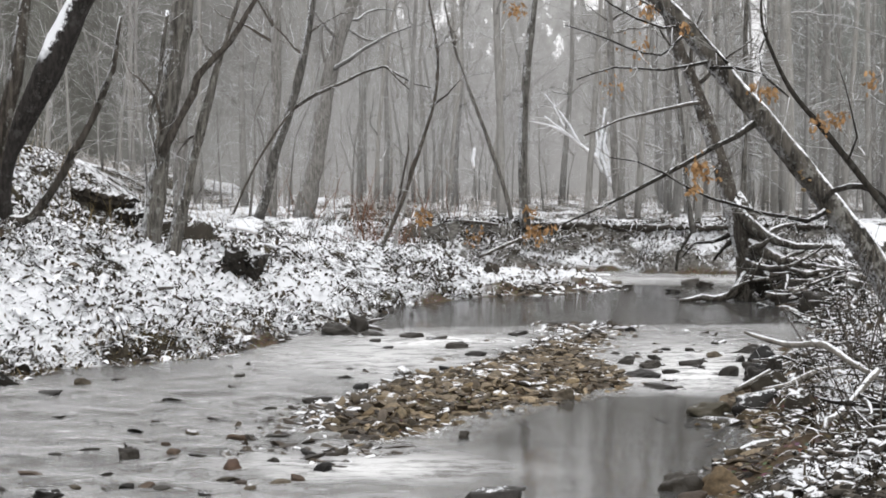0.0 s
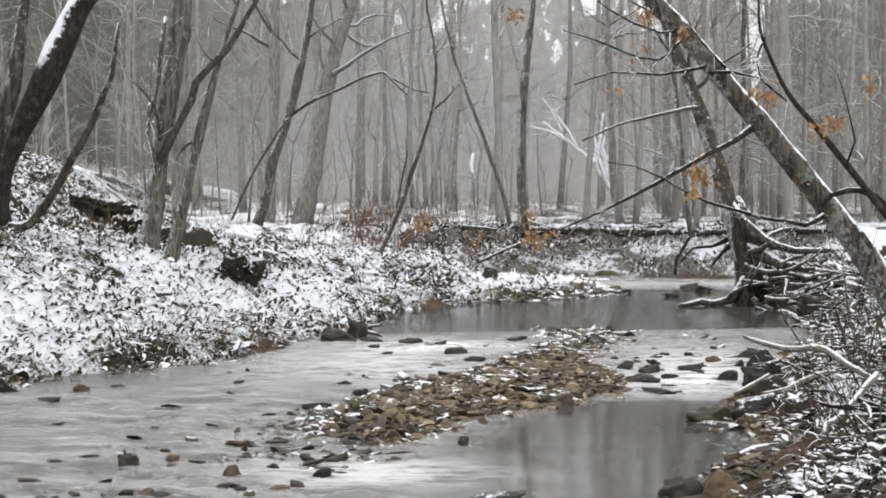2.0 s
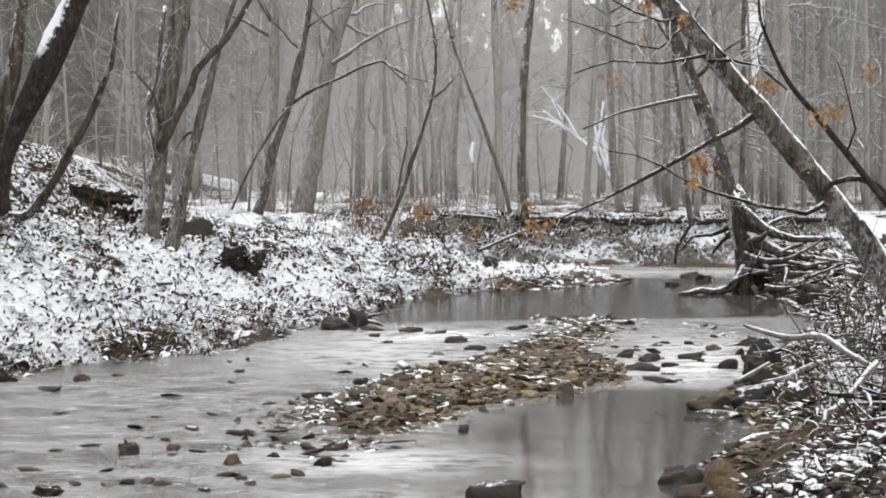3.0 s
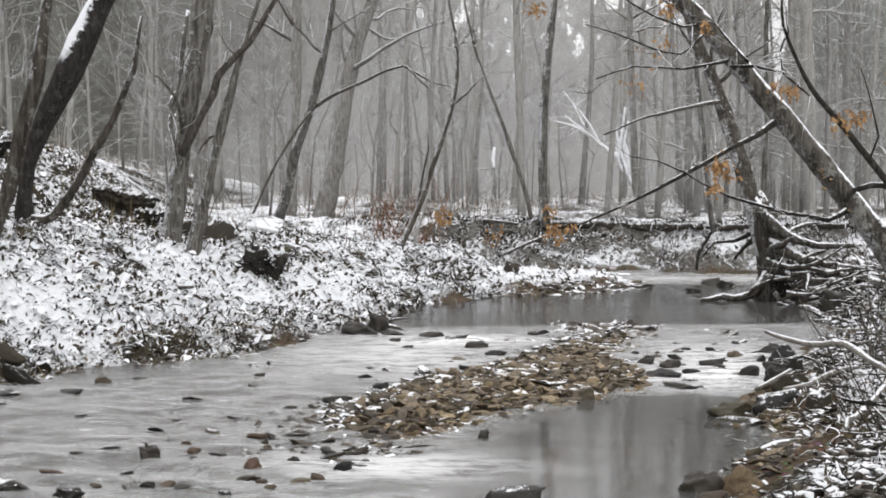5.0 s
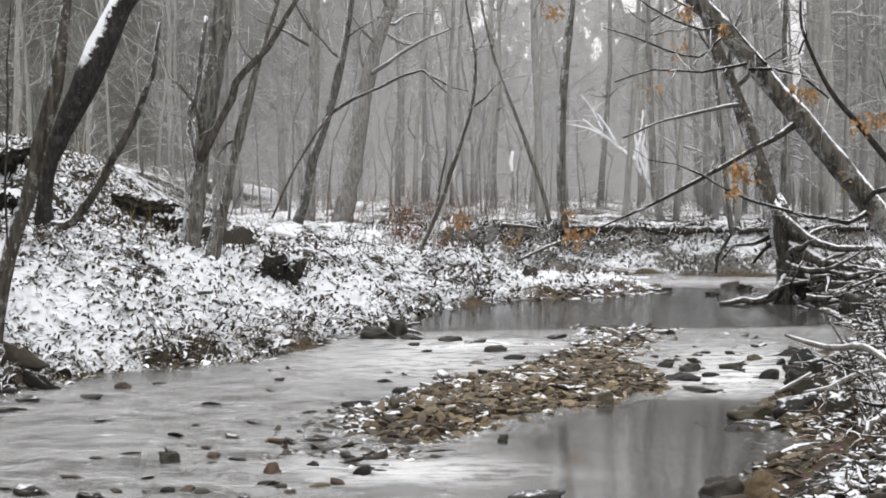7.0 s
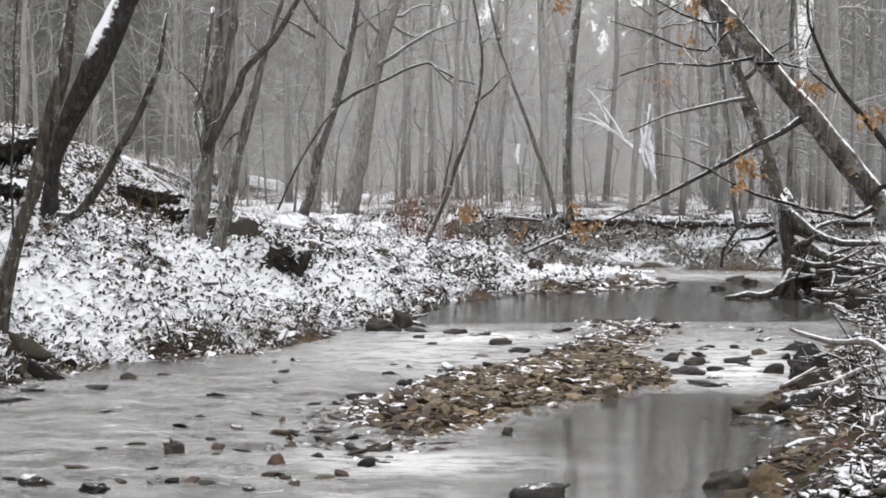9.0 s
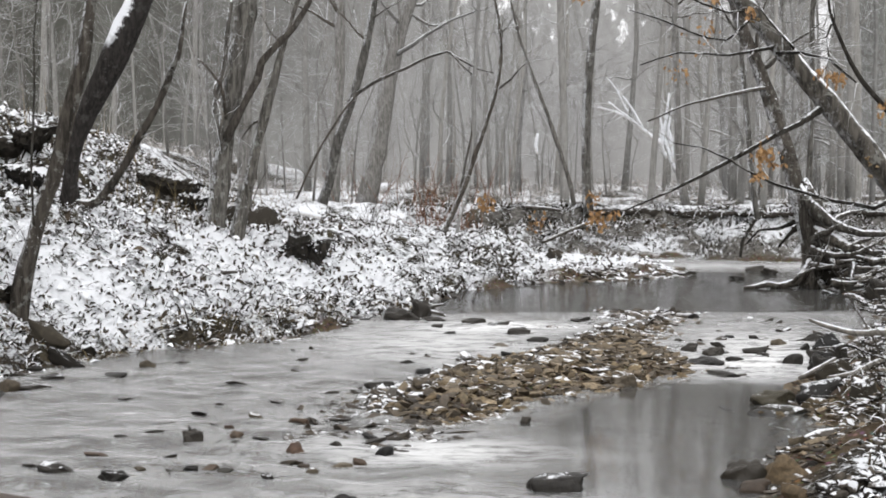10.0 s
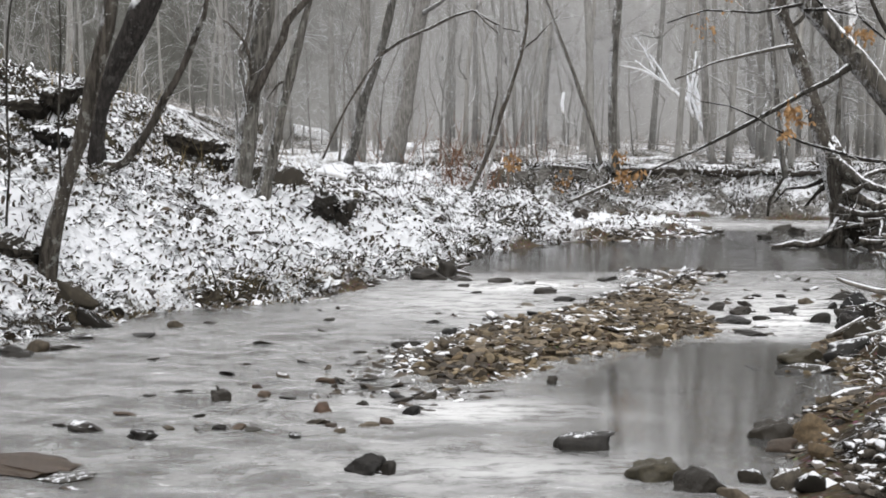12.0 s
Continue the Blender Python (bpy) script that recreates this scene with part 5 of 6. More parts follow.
def sod_lip():
    """The ragged, overhanging edge of turf along the top of the cut bank."""
    rng = np.random.default_rng(83)
    ys = np.arange(31.0, 37.0, 0.02)
    g, v = Geo(), []
    xs = np.arange(2.6, 9.5, 0.05)
    for x in xs:
        z = height(np.full(ys.shape, x), ys, False)
        wave = [float(lattice(np.array(x * s), np.array(1.0 + s), 41)) for s in (0.8, 2.3, 5.7)]
        i = int(np.argmax(z > 0.9))
        y, top = ys[i], float(z[min(i + 15, len(z) - 1)]) - 0.02 + 0.05 * wave[1]
        out = max(-0.1, 0.5 * (wave[1] * 0.6 + wave[2] * 0.4) - 0.17)
        thick = 0.04 + 0.12 * wave[2] * wave[0]
        j = rng.normal(0, 0.02, 6)
        v += [(x, y + 0.5, top - 0.07), (x, y + 0.12, top + j[0]), (x, y - out * 0.6, top - 0.02 + j[1]), (x, y - out + j[2], top - 0.05 + j[3]), (x, y - out * 0.8, top - thick - 0.03 + j[4]), (x, y + 0.12, top - thick - 0.12)]
    n = len(xs)
    g.add(v, [(i * 6 + k, i * 6 + 6 + k, i * 6 + 7 + k, i * 6 + 1 + k) for i in range(n - 1) for k in range(5)])
    return tagged(part("bank_edge", g, M_SOD), "snow-topped lip of dark turf overhanging the cut bank", "bank edge", kind="structure")


sod_lip()
# west bank: ledges and root ball
LEDGE = "dark rock ledge jutting from the bank under snow"


def crag(x, y, z, w, h, label, seed, under=0.6, fall=0.0, back=0.55):
    """A broken, undercut outcrop: its brow at (x, y, z), w wide and h high, falling to one side."""
    rng = np.random.default_rng(seed)
    n, g, v = 30, Geo(), []
    steps = np.repeat(rng.uniform(-1, 1, 10), rng.integers(2, 6, 10))[:n]
    steps = np.resize(steps, n)
    for i in range(n):
        u = i / (n - 1)
        end = max(0.04, 1 - abs(2 * u - 1) ** 3.5)
        px, top = x + (u - 0.5) * w, z - fall * (u - 0.5) + h * 0.09 * steps[i] * end
        bays = float(lattice(np.array(u * 5.0), np.array(0.5), seed))
        out, deep = 0.22 * h * (bays - 0.5) + 0.05 * h * steps[i], under * h * (0.35 + 0.65 * bays)
        hh = h * (0.3 + 0.7 * end) * (0.75 + 0.25 * bays)
        # back of the cap, cap, brow, lip, two beds of rock, hollow, foot
        row = [(back, -0.35 * hh), (back * 0.6, 0.12 * hh), (0.18 * h, 0.05 * hh), (-out * end, -0.04 * hh), (-out * end - 0.03 * h, -0.16 * hh), (-out * 0.4 + 0.1 * h, -0.24 * hh), (-out * 0.6 + 0.06 * h, -0.45 * hh), (deep * 0.6, -0.55 * hh), (deep, -0.8 * hh), (deep * 0.5, -1.1 * hh)]
        v += [(px + rng.normal(0, 0.012 * w), y + a + rng.normal(0, 0.035 * h), top + b + rng.normal(0, 0.03 * h)) for a, b in row]
    g.add(v, [(i * 10 + k, i * 10 + 10 + k, i * 10 + 11 + k, i * 10 + 1 + k) for i in range(n - 1) for k in range(9)])
    return tagged(part("rock_ledge", g, M_LEDGE, crease=38), label, "rock")


crag(-4.32, 20.75, 1.66, 0.85, 0.34, "jagged dark rock ledge under a cap of snow", 3, 0.7, 0.16)
crag(-3.98, 20.7, 1.4, 0.34, 0.26, "broken dark stone below the end of the ledge", 8, 0.4, 0.05)
rock(M_LEDGE, -3.03, 21.02, 0.46, 0.47, "dark squared boulder under a cap of snow beside the twin tree", "", True, 0, 5, "rock_ledge", 0.8, 7)
rock(BOULDER, -3.48, 21.4, 0.5, 0.36, LEDGE, "", True, 0, 5, "rock_ledge", 0.8, 5)
crag(-5.72, 17.3, 2.1, 0.95, 0.3, "dark outcrop jutting from the slope under snow", 12, 0.9, 0.1)
crag(-5.14, 17.15, 2.2, 0.46, 0.34, "black hollow under a snowy lip of rock", 15, 0.9, -0.05)
crag(-5.03, 16.6, 1.72, 0.5, 0.27, "dark broken rock in the slope by the leaning tree", 21, 0.6, 0.1)
crag(-4.52, 13.35, 0.7, 0.6, 0.34, "black undercut in the bank under snowy sod", 27, 1.0, 0.12)
rock(BOULDER, -3.72, 13.0, 0.42, 0.1, "flat dark slab leaning at the waterline", "", True, -12, 4, "rock_slab", 0.4, 9, 0.14, (10, 32))
rock(BOULDER, -3.6, 12.9, 0.36, 0.09, "flat dark slab leaning at the waterline", "", True, -12, 4, "rock_slab", 0.4, 8, 0.07, (10, 32))
rock(BOULDER, -3.60, 13.60, 0.30, 0.11, "flat dark slab leaning at the waterline", "", True, -25, 14, "rock_slab", 0.7, 2)


# ---------- gravel ----------
SMALL_CO = []
for me in [unit_rock(280 + i, 1, 6) for i in range(14)]:
    a = np.empty(len(me.vertices) * 3)
    me.vertices.foreach_get("co", a)
    SMALL_CO.append((a.reshape(-1, 3), [tuple(p.vertices) for p in me.polygons]))


def turn_matrix(rng, tilt=0.35):
    return np.array(Euler((rng.normal(0, tilt), rng.normal(0, tilt), rng.uniform(0, 6.28))).to_matrix())


def spots_in(poly, count, seed, grow_by=0.0):
    rng = np.random.default_rng(seed)
    xs, ys = [p[0] for p in poly], [p[1] for p in poly]
    x = rng.uniform(min(xs) - 0.6, max(xs) + 0.6, count * 6)
    y = rng.uniform(min(ys) - 0.6, max(ys) + 0.6, count * 6)
    k = edge_distance(x, y, poly) < grow_by
    return x[k][:count], y[k][:count]


def gravel_bed(name, label, x, y, size, mat, seed, spread=0.45, flat=0.55, base=None):
    """Loose stones, past counting, as one object."""
    rng = np.random.default_rng(seed)
    g = Geo()
    z = height(x, y, False)
    for i in range(len(x)):
        co, fa = SMALL_CO[int(rng.integers(len(SMALL_CO)))]
        s = size * math.exp(spread * float(np.clip(rng.normal(0, 1), -1.6, 1.5)))
        dims = np.array([s * rng.uniform(1.0, 2.3), s * rng.uniform(0.6, 1.15), s * flat * rng.uniform(0.45, 1.0)])
        g.add((co * dims) @ turn_matrix(rng, 0.25).T + [x[i], y[i], max(z[i], -0.03) + dims[2] * 0.22], fa)
    return tagged(part(name, g, mat, crease=52), label, "gravel", kind="stuff")


bx, by = spots_in(BAR, 7000, 51, 0.1)
flank = edge_distance(bx, by, [(-1.2, 11.0), (-0.3, 12.3), (0.5, 13.6), (1.1, 15.2), (1.6, 16.4), (3.2, 19.8), (0.5, 20), (-1.5, 14)]) < 0
keep = ~(flank & (by > 14.2) & (np.random.default_rng(4).random(len(bx)) < 0.55))
bx, by, flank = bx[keep], by[keep], flank[keep]
nearest = (by < 12.6) & (np.random.default_rng(3).random(len(bx)) < 0.16)
gravel_bed("gravel", "tan and brown cobbles heaped into a bar", bx[~flank & ~nearest], by[~flank & ~nearest], 0.05, M_PEBBLE_TAN, 52, 0.5)
gravel_bed("gravel", "grey cobbles with snow along the bar's flank", bx[flank & ~nearest], by[flank & ~nearest], 0.062, M_PEBBLE_GREY, 53, 0.5)
NEAR_RIFFLE = [(-2.2, 8.2), (-0.4, 9.3), (0.0, 10.4), (-0.7, 11.6), (-0.9, 13.2), (0.2, 15.6), (-0.4, 15.9), (-1.6, 13), (-2.4, 10)]
BAR_TAIL = [(-1.25, 9.3), (-0.5, 8.9), (0.05, 9.7), (-0.2, 10.4), (-0.8, 11.4), (-1.3, 10.8)]
sx, sy = spots_in(NEAR_RIFFLE, 260, 54)
gravel_bed("gravel", "scattered dark stones breaking the riffle", sx, sy, 0.038, M_PEBBLE_WET, 55)
sx, sy = spots_in(BAR_TAIL, 420, 67)
gravel_bed("gravel", "dark stones trailing off the bar", sx, sy, 0.052, M_PEBBLE_WET, 68)
sx, sy = spots_in(BAR_TAIL, 110, 69)
gravel_bed("gravel", "brown stones trailing off the bar", sx, sy, 0.045, M_PEBBLE_GREY, 70)
sx, sy = spots_in([(-0.9, 11.7), (-0.35, 11.2), (-0.2, 9.7), (-0.5, 8.9), (-0.8, 9.6)], 150, 73)
gravel_bed("gravel", "dark wet cobbles along the tail of the bar", sx, sy, 0.068, M_PEBBLE_WET, 74, 0.4)
sx, sy = spots_in([(-0.9, 11.7), (-0.35, 11.2), (-0.2, 9.7), (-0.5, 8.9), (-0.8, 9.6)], 60, 75)
gravel_bed("gravel", "grey cobbles along the tail of the bar", sx, sy, 0.06, M_PEBBLE_GREY, 76, 0.4)
sx, sy = spots_in([(0.0, 13.0), (0.3, 14.2), (0.9, 16.2), (1.3, 17.8), (0.9, 17.6), (0.35, 15.8), (-0.2, 13.8), (-0.6, 12.6)], 130, 77)
gravel_bed("gravel", "grey stones with snow standing in the shallows beside the bar", sx, sy, 0.075, M_PEBBLE_GREY, 78, 0.4)
# small stones washed up against the larger ones
rng = np.random.default_rng(71)
fx, fy = [], []
for x, y, w in STONE_FEET:
    if y < 19 and w < 0.5:
        for _ in range(int(rng.integers(2, 7))):
            a = rng.uniform(0, 6.28)
            fx.append(x + math.cos(a) * w * rng.uniform(0.45, 1.3))
            fy.append(y + w * 0.25 + math.sin(a) * w * rng.uniform(0.5, 1.4))
gravel_bed("gravel", "wet stones gathered round the larger ones", np.array(fx), np.array(fy), 0.042, M_PEBBLE_WET, 72, 0.45)
sx, sy = spots_in([(1.9, 13.0), (3.1, 13.6), (4.2, 17.6), (3.0, 19.0), (2.2, 17)], 190, 56)
gravel_bed("gravel", "dark stones in the narrow riffle", sx, sy, 0.05, M_PEBBLE_WET, 57, 0.55)
sx, sy = spots_in([(0.9, 24.6), (2.2, 24.9), (3.4, 26.1), (3.8, 27.8), (2.6, 26.6), (1.2, 25.7)], 420, 58, 0.1)
gravel_bed("gravel", "grey-brown gravel at the edge of the snowy spit", sx, sy, 0.06, M_PEBBLE_GREY, 59)
sx, sy = spots_in([(0.9, 25.2), (2.0, 25.4), (3.2, 26.6), (3.5, 28.4), (3.3, 30.2), (1.8, 30.6), (0.6, 28)], 260, 94)
gravel_bed("gravel", "snow-covered stones on the spit", sx, sy, 0.055, M_PEBBLE_SNOW, 95)
EAST = [(1.0, 6.4), (1.5, 8.0), (1.75, 9.0), (2.4, 9.8), (2.75, 11.0), (3.1, 12.2), (3.6, 14.6), (4.2, 14.4), (3.6, 12.2), (3.1, 10.5), (2.8, 8.6), (2.4, 6.4)]
sx, sy = spots_in(EAST, 1000, 60, 0.1)
gravel_bed("gravel", "brown and grey stones with snow on the east shore", sx, sy, 0.038, M_PEBBLE_GREY, 61, 0.5)
sx, sy = spots_in([(1.9, 9.4), (2.1, 11.3), (2.8, 12.7), (3.1, 12.2), (2.75, 10.6), (2.5, 9.2), (1.9, 8.4)], 620, 62, 0.05)
gravel_bed("gravel", "wet brown gravel on the east shore", sx, sy, 0.042, M_PEBBLE_TAN, 63)
sx, sy = spots_in([(1.45, 6.3), (1.7, 7.6), (2.15, 8.7), (2.6, 9.3), (3.0, 8.0), (2.7, 6.2)], 700, 92)
gravel_bed("gravel", "snow-covered stones and bark heaped on the near east shore", sx, sy, 0.032, M_PEBBLE_SNOW, 93, 0.45, 1.25)
sx, sy = spots_in([(4.75, 17.9), (5.05, 20.1), (5.35, 22.1), (6.2, 23.0), (7.2, 22.6), (6.6, 20), (5.5, 17.9)], 520, 96)
gravel_bed("gravel", "snow-covered stones along the foot of the east bank", sx, sy, 0.075, M_PEBBLE_SNOW, 97, 0.45, 0.9)
sx, sy = spots_in([(2.9, 12.4), (3.5, 15.0), (4.3, 16.6), (4.7, 16.0), (4.0, 13.5), (3.4, 12)], 220, 98)
gravel_bed("gravel", "dark stones and bark with snow at the edge of the riffle", sx, sy, 0.055, M_PEBBLE_SNOW, 99, 0.45, 0.9)
wl_ = np.array(LEFT_SHORE[3:13])
rng = np.random.default_rng(64)
seg = rng.integers(0, len(wl_) - 1, 200)
f_ = rng.random(200)[:, None]
sp = wl_[seg] * (1 - f_) + wl_[seg + 1] * f_ + rng.normal(0, 0.14, (200, 2))
gravel_bed("gravel", "dark stones along the west waterline", sp[:, 0], sp[:, 1], 0.065, M_PEBBLE_WET, 65)

gravel_bar = tagged(new("gravel_bar"), "bar of tan and brown cobbles between two channels", "gravel bar", kind="structure")
rng = np.random.default_rng(66)
for x, y in list(zip(bx[nearest], by[nearest]))[:300]:
    ob = new("cobble", SMALL[int(rng.integers(len(SMALL)))])
    ob.material_slots[0].link = "OBJECT"
    ob.material_slots[0].material = M_STONE_TAN if y - 1.1 * x < 12.2 else M_STONE_GREY
    s = 0.06 * math.exp(0.4 * float(np.clip(rng.normal(0, 1), -1.6, 1.6)))
    dims = (s * rng.uniform(0.9, 1.5), s * rng.uniform(0.75, 1.1), s * 0.6)
    ob.parent = gravel_bar
    ob.matrix_basis = Matrix.LocRotScale((x, y, float(height(x, y, False)) + dims[2] * 0.3), Euler((rng.normal(0, 0.35), rng.normal(0, 0.35), rng.uniform(0, 6.28))), dims)


# ---------- grass, leaves, sticks ----------
def ribbons(name, line, width, side, mat, label, category):
    """Many narrow bent strips: line is (n, s, 3), width (n, s), side (n, 3)."""
    n, s, _ = line.shape
    half = width[:, :, None] * side[:, None, :] * 0.5
    co = np.stack([line - half, line + half], 2).reshape(-1, 3)
    base = (np.arange(n) * s * 2)[:, None] + (np.arange(s - 1) * 2)[None, :]
    q = np.stack([base, base + 1, base + 3, base + 2], -1).reshape(-1, 4)
    me = bpy.data.meshes.new(name)
    me.vertices.add(len(co))
    me.vertices.foreach_set("co", co.ravel())
    me.loops.add(q.size)
    me.loops.foreach_set("vertex_index", q.ravel())
    me.polygons.add(len(q))
    me.polygons.foreach_set("loop_start", np.arange(len(q)) * 4)
    me.polygons.foreach_set("use_smooth", np.ones(len(q), bool))
    me.update(calc_edges=True)
    me.materials.append(mat)
    return tagged(new(name, me), label, category, kind="stuff")


def scatter(count, box, seed, shore=(0.05, 99), clump=0.5, scale=1.6):
    """Spots on dry ground, thicker in clumps."""
    rng = np.random.default_rng(seed)
    x = rng.uniform(box[0], box[1], count * 8)
    y = rng.uniform(box[2], box[3], count * 8)
    d = edge_distance(x, y, CREEK)
    k = (d > shore[0]) & (d < shore[1]) & (lattice(x * scale, y * scale, seed % 13) * 0.6 + lattice(x * scale * 3, y * scale * 3, seed % 7) * 0.4 + rng.normal(0, 0.1, len(x)) > clump)
    return x[k][:count], y[k][:count], rng


def tufts(name, count, box, seed, length, mat, label, shore=(0.05, 99), clump=0.5, blades=7, width=0.009, arch=0.7, spread=0.06, scale=1.6, tall=1.0):
    x, y, rng = scatter(count, box, seed, shore, clump, scale)
    x, y = np.repeat(x, blades), np.repeat(y, blades)
    n = len(x)
    x, y = x + rng.normal(0, spread, n), y + rng.normal(0, spread, n)
    z = height(x, y)
    a = rng.uniform(0, 2 * math.pi, n)
    ln = length * np.exp(rng.normal(0, 0.35, n))
    s = np.linspace(0, 1, 5)
    tip = rng.uniform(0.3, 1.0, n) * arch
    out = ln[:, None] * s[None, :] ** 1.3 * (0.35 + 0.6 * tip[:, None])
    up = ln[:, None] * (s[None, :] * (1.0 - 0.25 * tip[:, None]) - s[None, :] ** 2.2 * tip[:, None])
    line = np.stack([x[:, None] + out * np.cos(a)[:, None], y[:, None] + out * np.sin(a)[:, None], z[:, None] - 0.01 + up * tall], -1)
    side = np.stack([-np.sin(a), np.cos(a), rng.normal(0, 0.3, n)], -1)
    w = width * np.exp(rng.normal(0, 0.35, n))[:, None] * (1.05 - 0.8 * s[None, :])
    return ribbons(name, line, w, side, mat, label, "grass")


def leaves(name, count, box, seed, size, mat, label, shore=(0.05, 99), clump=0.45, scale=1.3):
    x, y, rng = scatter(count, box, seed, shore, clump, scale)
    n = len(x)
    z = height(x, y)
    a = rng.uniform(0, 2 * math.pi, n)
    ln = size * np.exp(rng.normal(0, 0.3, n))
    s = np.linspace(-0.5, 0.5, 5)
    pitch = rng.normal(0, 0.5, n)
    curl = rng.normal(0.35, 0.7, n)
    run = ln[:, None] * s[None, :] * np.cos(pitch)[:, None]
    rise = ln[:, None] * (s[None, :] * np.sin(pitch)[:, None] + curl[:, None] * (0.25 - s[None, :] ** 2)) + (0.02 + 0.25 * np.abs(pitch) * ln)[:, None]
    line = np.stack([x[:, None] + run * np.cos(a)[:, None], y[:, None] + run * np.sin(a)[:, None], z[:, None] + rise], -1)
    side = np.stack([-np.sin(a), np.cos(a), rng.normal(0, 0.5, n)], -1)
    w = (ln * rng.uniform(0.25, 0.55, n))[:, None] * np.array([0.25, 0.85, 1.0, 0.7, 0.12])[None, :]
    return ribbons(name, line, w, side, mat, label, "leaf litter")


WEST = (-8.5, 1.2, 11.0, 32.0)
leaves("leaf_litter", 21000, WEST, 301, 0.062, M_LEAF_SNOWED, "dead leaves poking through thin snow on the west bank", clump=0.3, scale=0.9)
leaves("leaf_litter", 23000, (-9.0, -2.0, 12.0, 31.0), 302, 0.06, M_LEAF_SNOWED, "snow-dusted leaves on the wooded slope", shore=(0.75, 99), clump=0.3)
leaves("leaf_litter", 3600, (-5.5, 1.0, 11.5, 28.0), 317, 0.07, M_LEAF_DARK, "dark wet leaves in drifts on the west bank", clump=0.6, scale=1.1)
tufts("grass_tufts", 1500, WEST, 303, 0.14, M_GRASS, "dead grass bent under snow on the west bank", clump=0.6, width=0.026, arch=1.2, blades=7, scale=0.8, tall=0.45)
tufts("grass_tufts", 1300, (-9.5, -2.0, 12.0, 36.0), 312, 0.12, M_GRASS, "snow-bent grass on the wooded slope", clump=0.5, width=0.024, arch=1.2, blades=6, tall=0.45)
tufts("grass_tufts", 900, (-4.5, 0.9, 12.0, 27.0), 304, 0.15, M_GRASS_DARK, "dark tufts of grass overhanging the west shore", shore=(0.02, 0.75), clump=0.46, blades=9, scale=1.6, width=0.02, arch=1.1, tall=0.7)
tufts("grass_tufts", 760, (-4.0, 0.2, 13.0, 19.5), 305, 0.1, M_GRASS_TAN, "straw and olive grass at the waterline", shore=(-0.05, 0.4), clump=0.47, tall=0.7, scale=1.2)
leaves("leaf_litter", 2600, (-4.6, 1.2, 12.0, 28.0), 320, 0.055, M_LEAF_DARK, "wet brown leaves and roots along the west waterline", shore=(0.0, 0.32), clump=0.42, scale=1.2)
leaves("leaf_litter", 1500, (-3, 9, 31.0, 34.4), 306, 0.1, M_LEAF_DARK, "dark leaves and roots on the cut bank", shore=(0.05, 3), clump=0.42)
tufts("grass_tufts", 1300, (-3, 9, 30.5, 34.6), 307, 0.2, M_GRASS, "dead grass hanging over the cut bank", shore=(0.1, 3.5), clump=0.45, width=0.02, arch=1.1)
leaves("leaf_litter", 5000, (1.6, 8.0, 8.0, 27.0), 308, 0.065, M_LEAF_DARK, "snowy leaves on the east bank", shore=(0.3, 5), clump=0.4)
tufts("grass_tufts", 1500, (2.2, 8.0, 9.0, 25.0), 309, 0.14, M_GRASS_DARK, "snow-bent grass on the east bank", shore=(0.25, 4), clump=0.42, blades=8, width=0.014, arch=1.1)
leaves("leaf_litter", 900, (0.0, 3.8, 24.4, 31.6), 319, 0.08, M_LEAF_LITTER, "dead leaves strewn over the snowy spit", shore=(0.2, 1.8), clump=0.4)
tufts("grass_tufts", 700, (0.4, 9, 32.0, 35.6), 318, 0.17, M_GRASS_DARK, "dead grass fringing the edge of the cut bank", shore=(1.0, 1.75), clump=0.35, width=0.02, arch=1.2, blades=8)
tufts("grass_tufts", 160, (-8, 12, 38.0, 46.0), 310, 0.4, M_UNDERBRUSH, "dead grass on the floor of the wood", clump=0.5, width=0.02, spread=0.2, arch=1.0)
leaves("leaf_litter", 2200, (1.5, 3.8, 6.0, 11.0), 313, 0.036, M_LEAF_LITTER, "snowy leaves among the shore stones", shore=(0.5, 3), clump=0.4)
tufts("grass_tufts", 420, (1.9, 3.8, 6.4, 11.5), 314, 0.1, M_GRASS_DARK, "dark bent grass among the shore stones", shore=(0.45, 3), clump=0.4, width=0.01, arch=1.1)
tufts("grass_tufts", 420, (-5, 2, 12.0, 29.0), 316, 0.17, M_GRASS_DARK, "dark weedy clumps in the snow of the west bank", clump=0.62, width=0.014, arch=0.9, blades=10, scale=0.8, spread=0.08)
# added to veil trunk feet and floor, as haze would
tufts("underbrush", 2600, (-32, 32, 44, 90), 315, 0.85, M_UNDERBRUSH, "underbrush on the floor of the wood, whitened as haze", clump=0.3, blades=6, width=0.016, arch=1.0, spread=0.6, scale=0.3)
tufts("weed_stems", 60, (-8, -3.5, 18, 29), 311, 0.5, M_GRASS_TAN, "dry weed stems on the slope", clump=0.45, blades=3, width=0.01, arch=0.25, spread=0.1)


def stick(name, rows, mat, label, category="stick", seed=1, sides=7, twig=0, lump=0.1, group=""):
    """A single branch lying or standing by itself."""
    rng = np.random.default_rng(seed)
    g = Geo()
    tube(g, rows, sides, 0.08, lump, rng)
    ob = tagged(part(name, g, mat), label, category, group)
    for _ in range(twig):
        g = Geo()
        twigs_on(g, rng, rows, 1, 0.3, 0.004, 4)
        part("twig", g, mat, ob)
    return ob


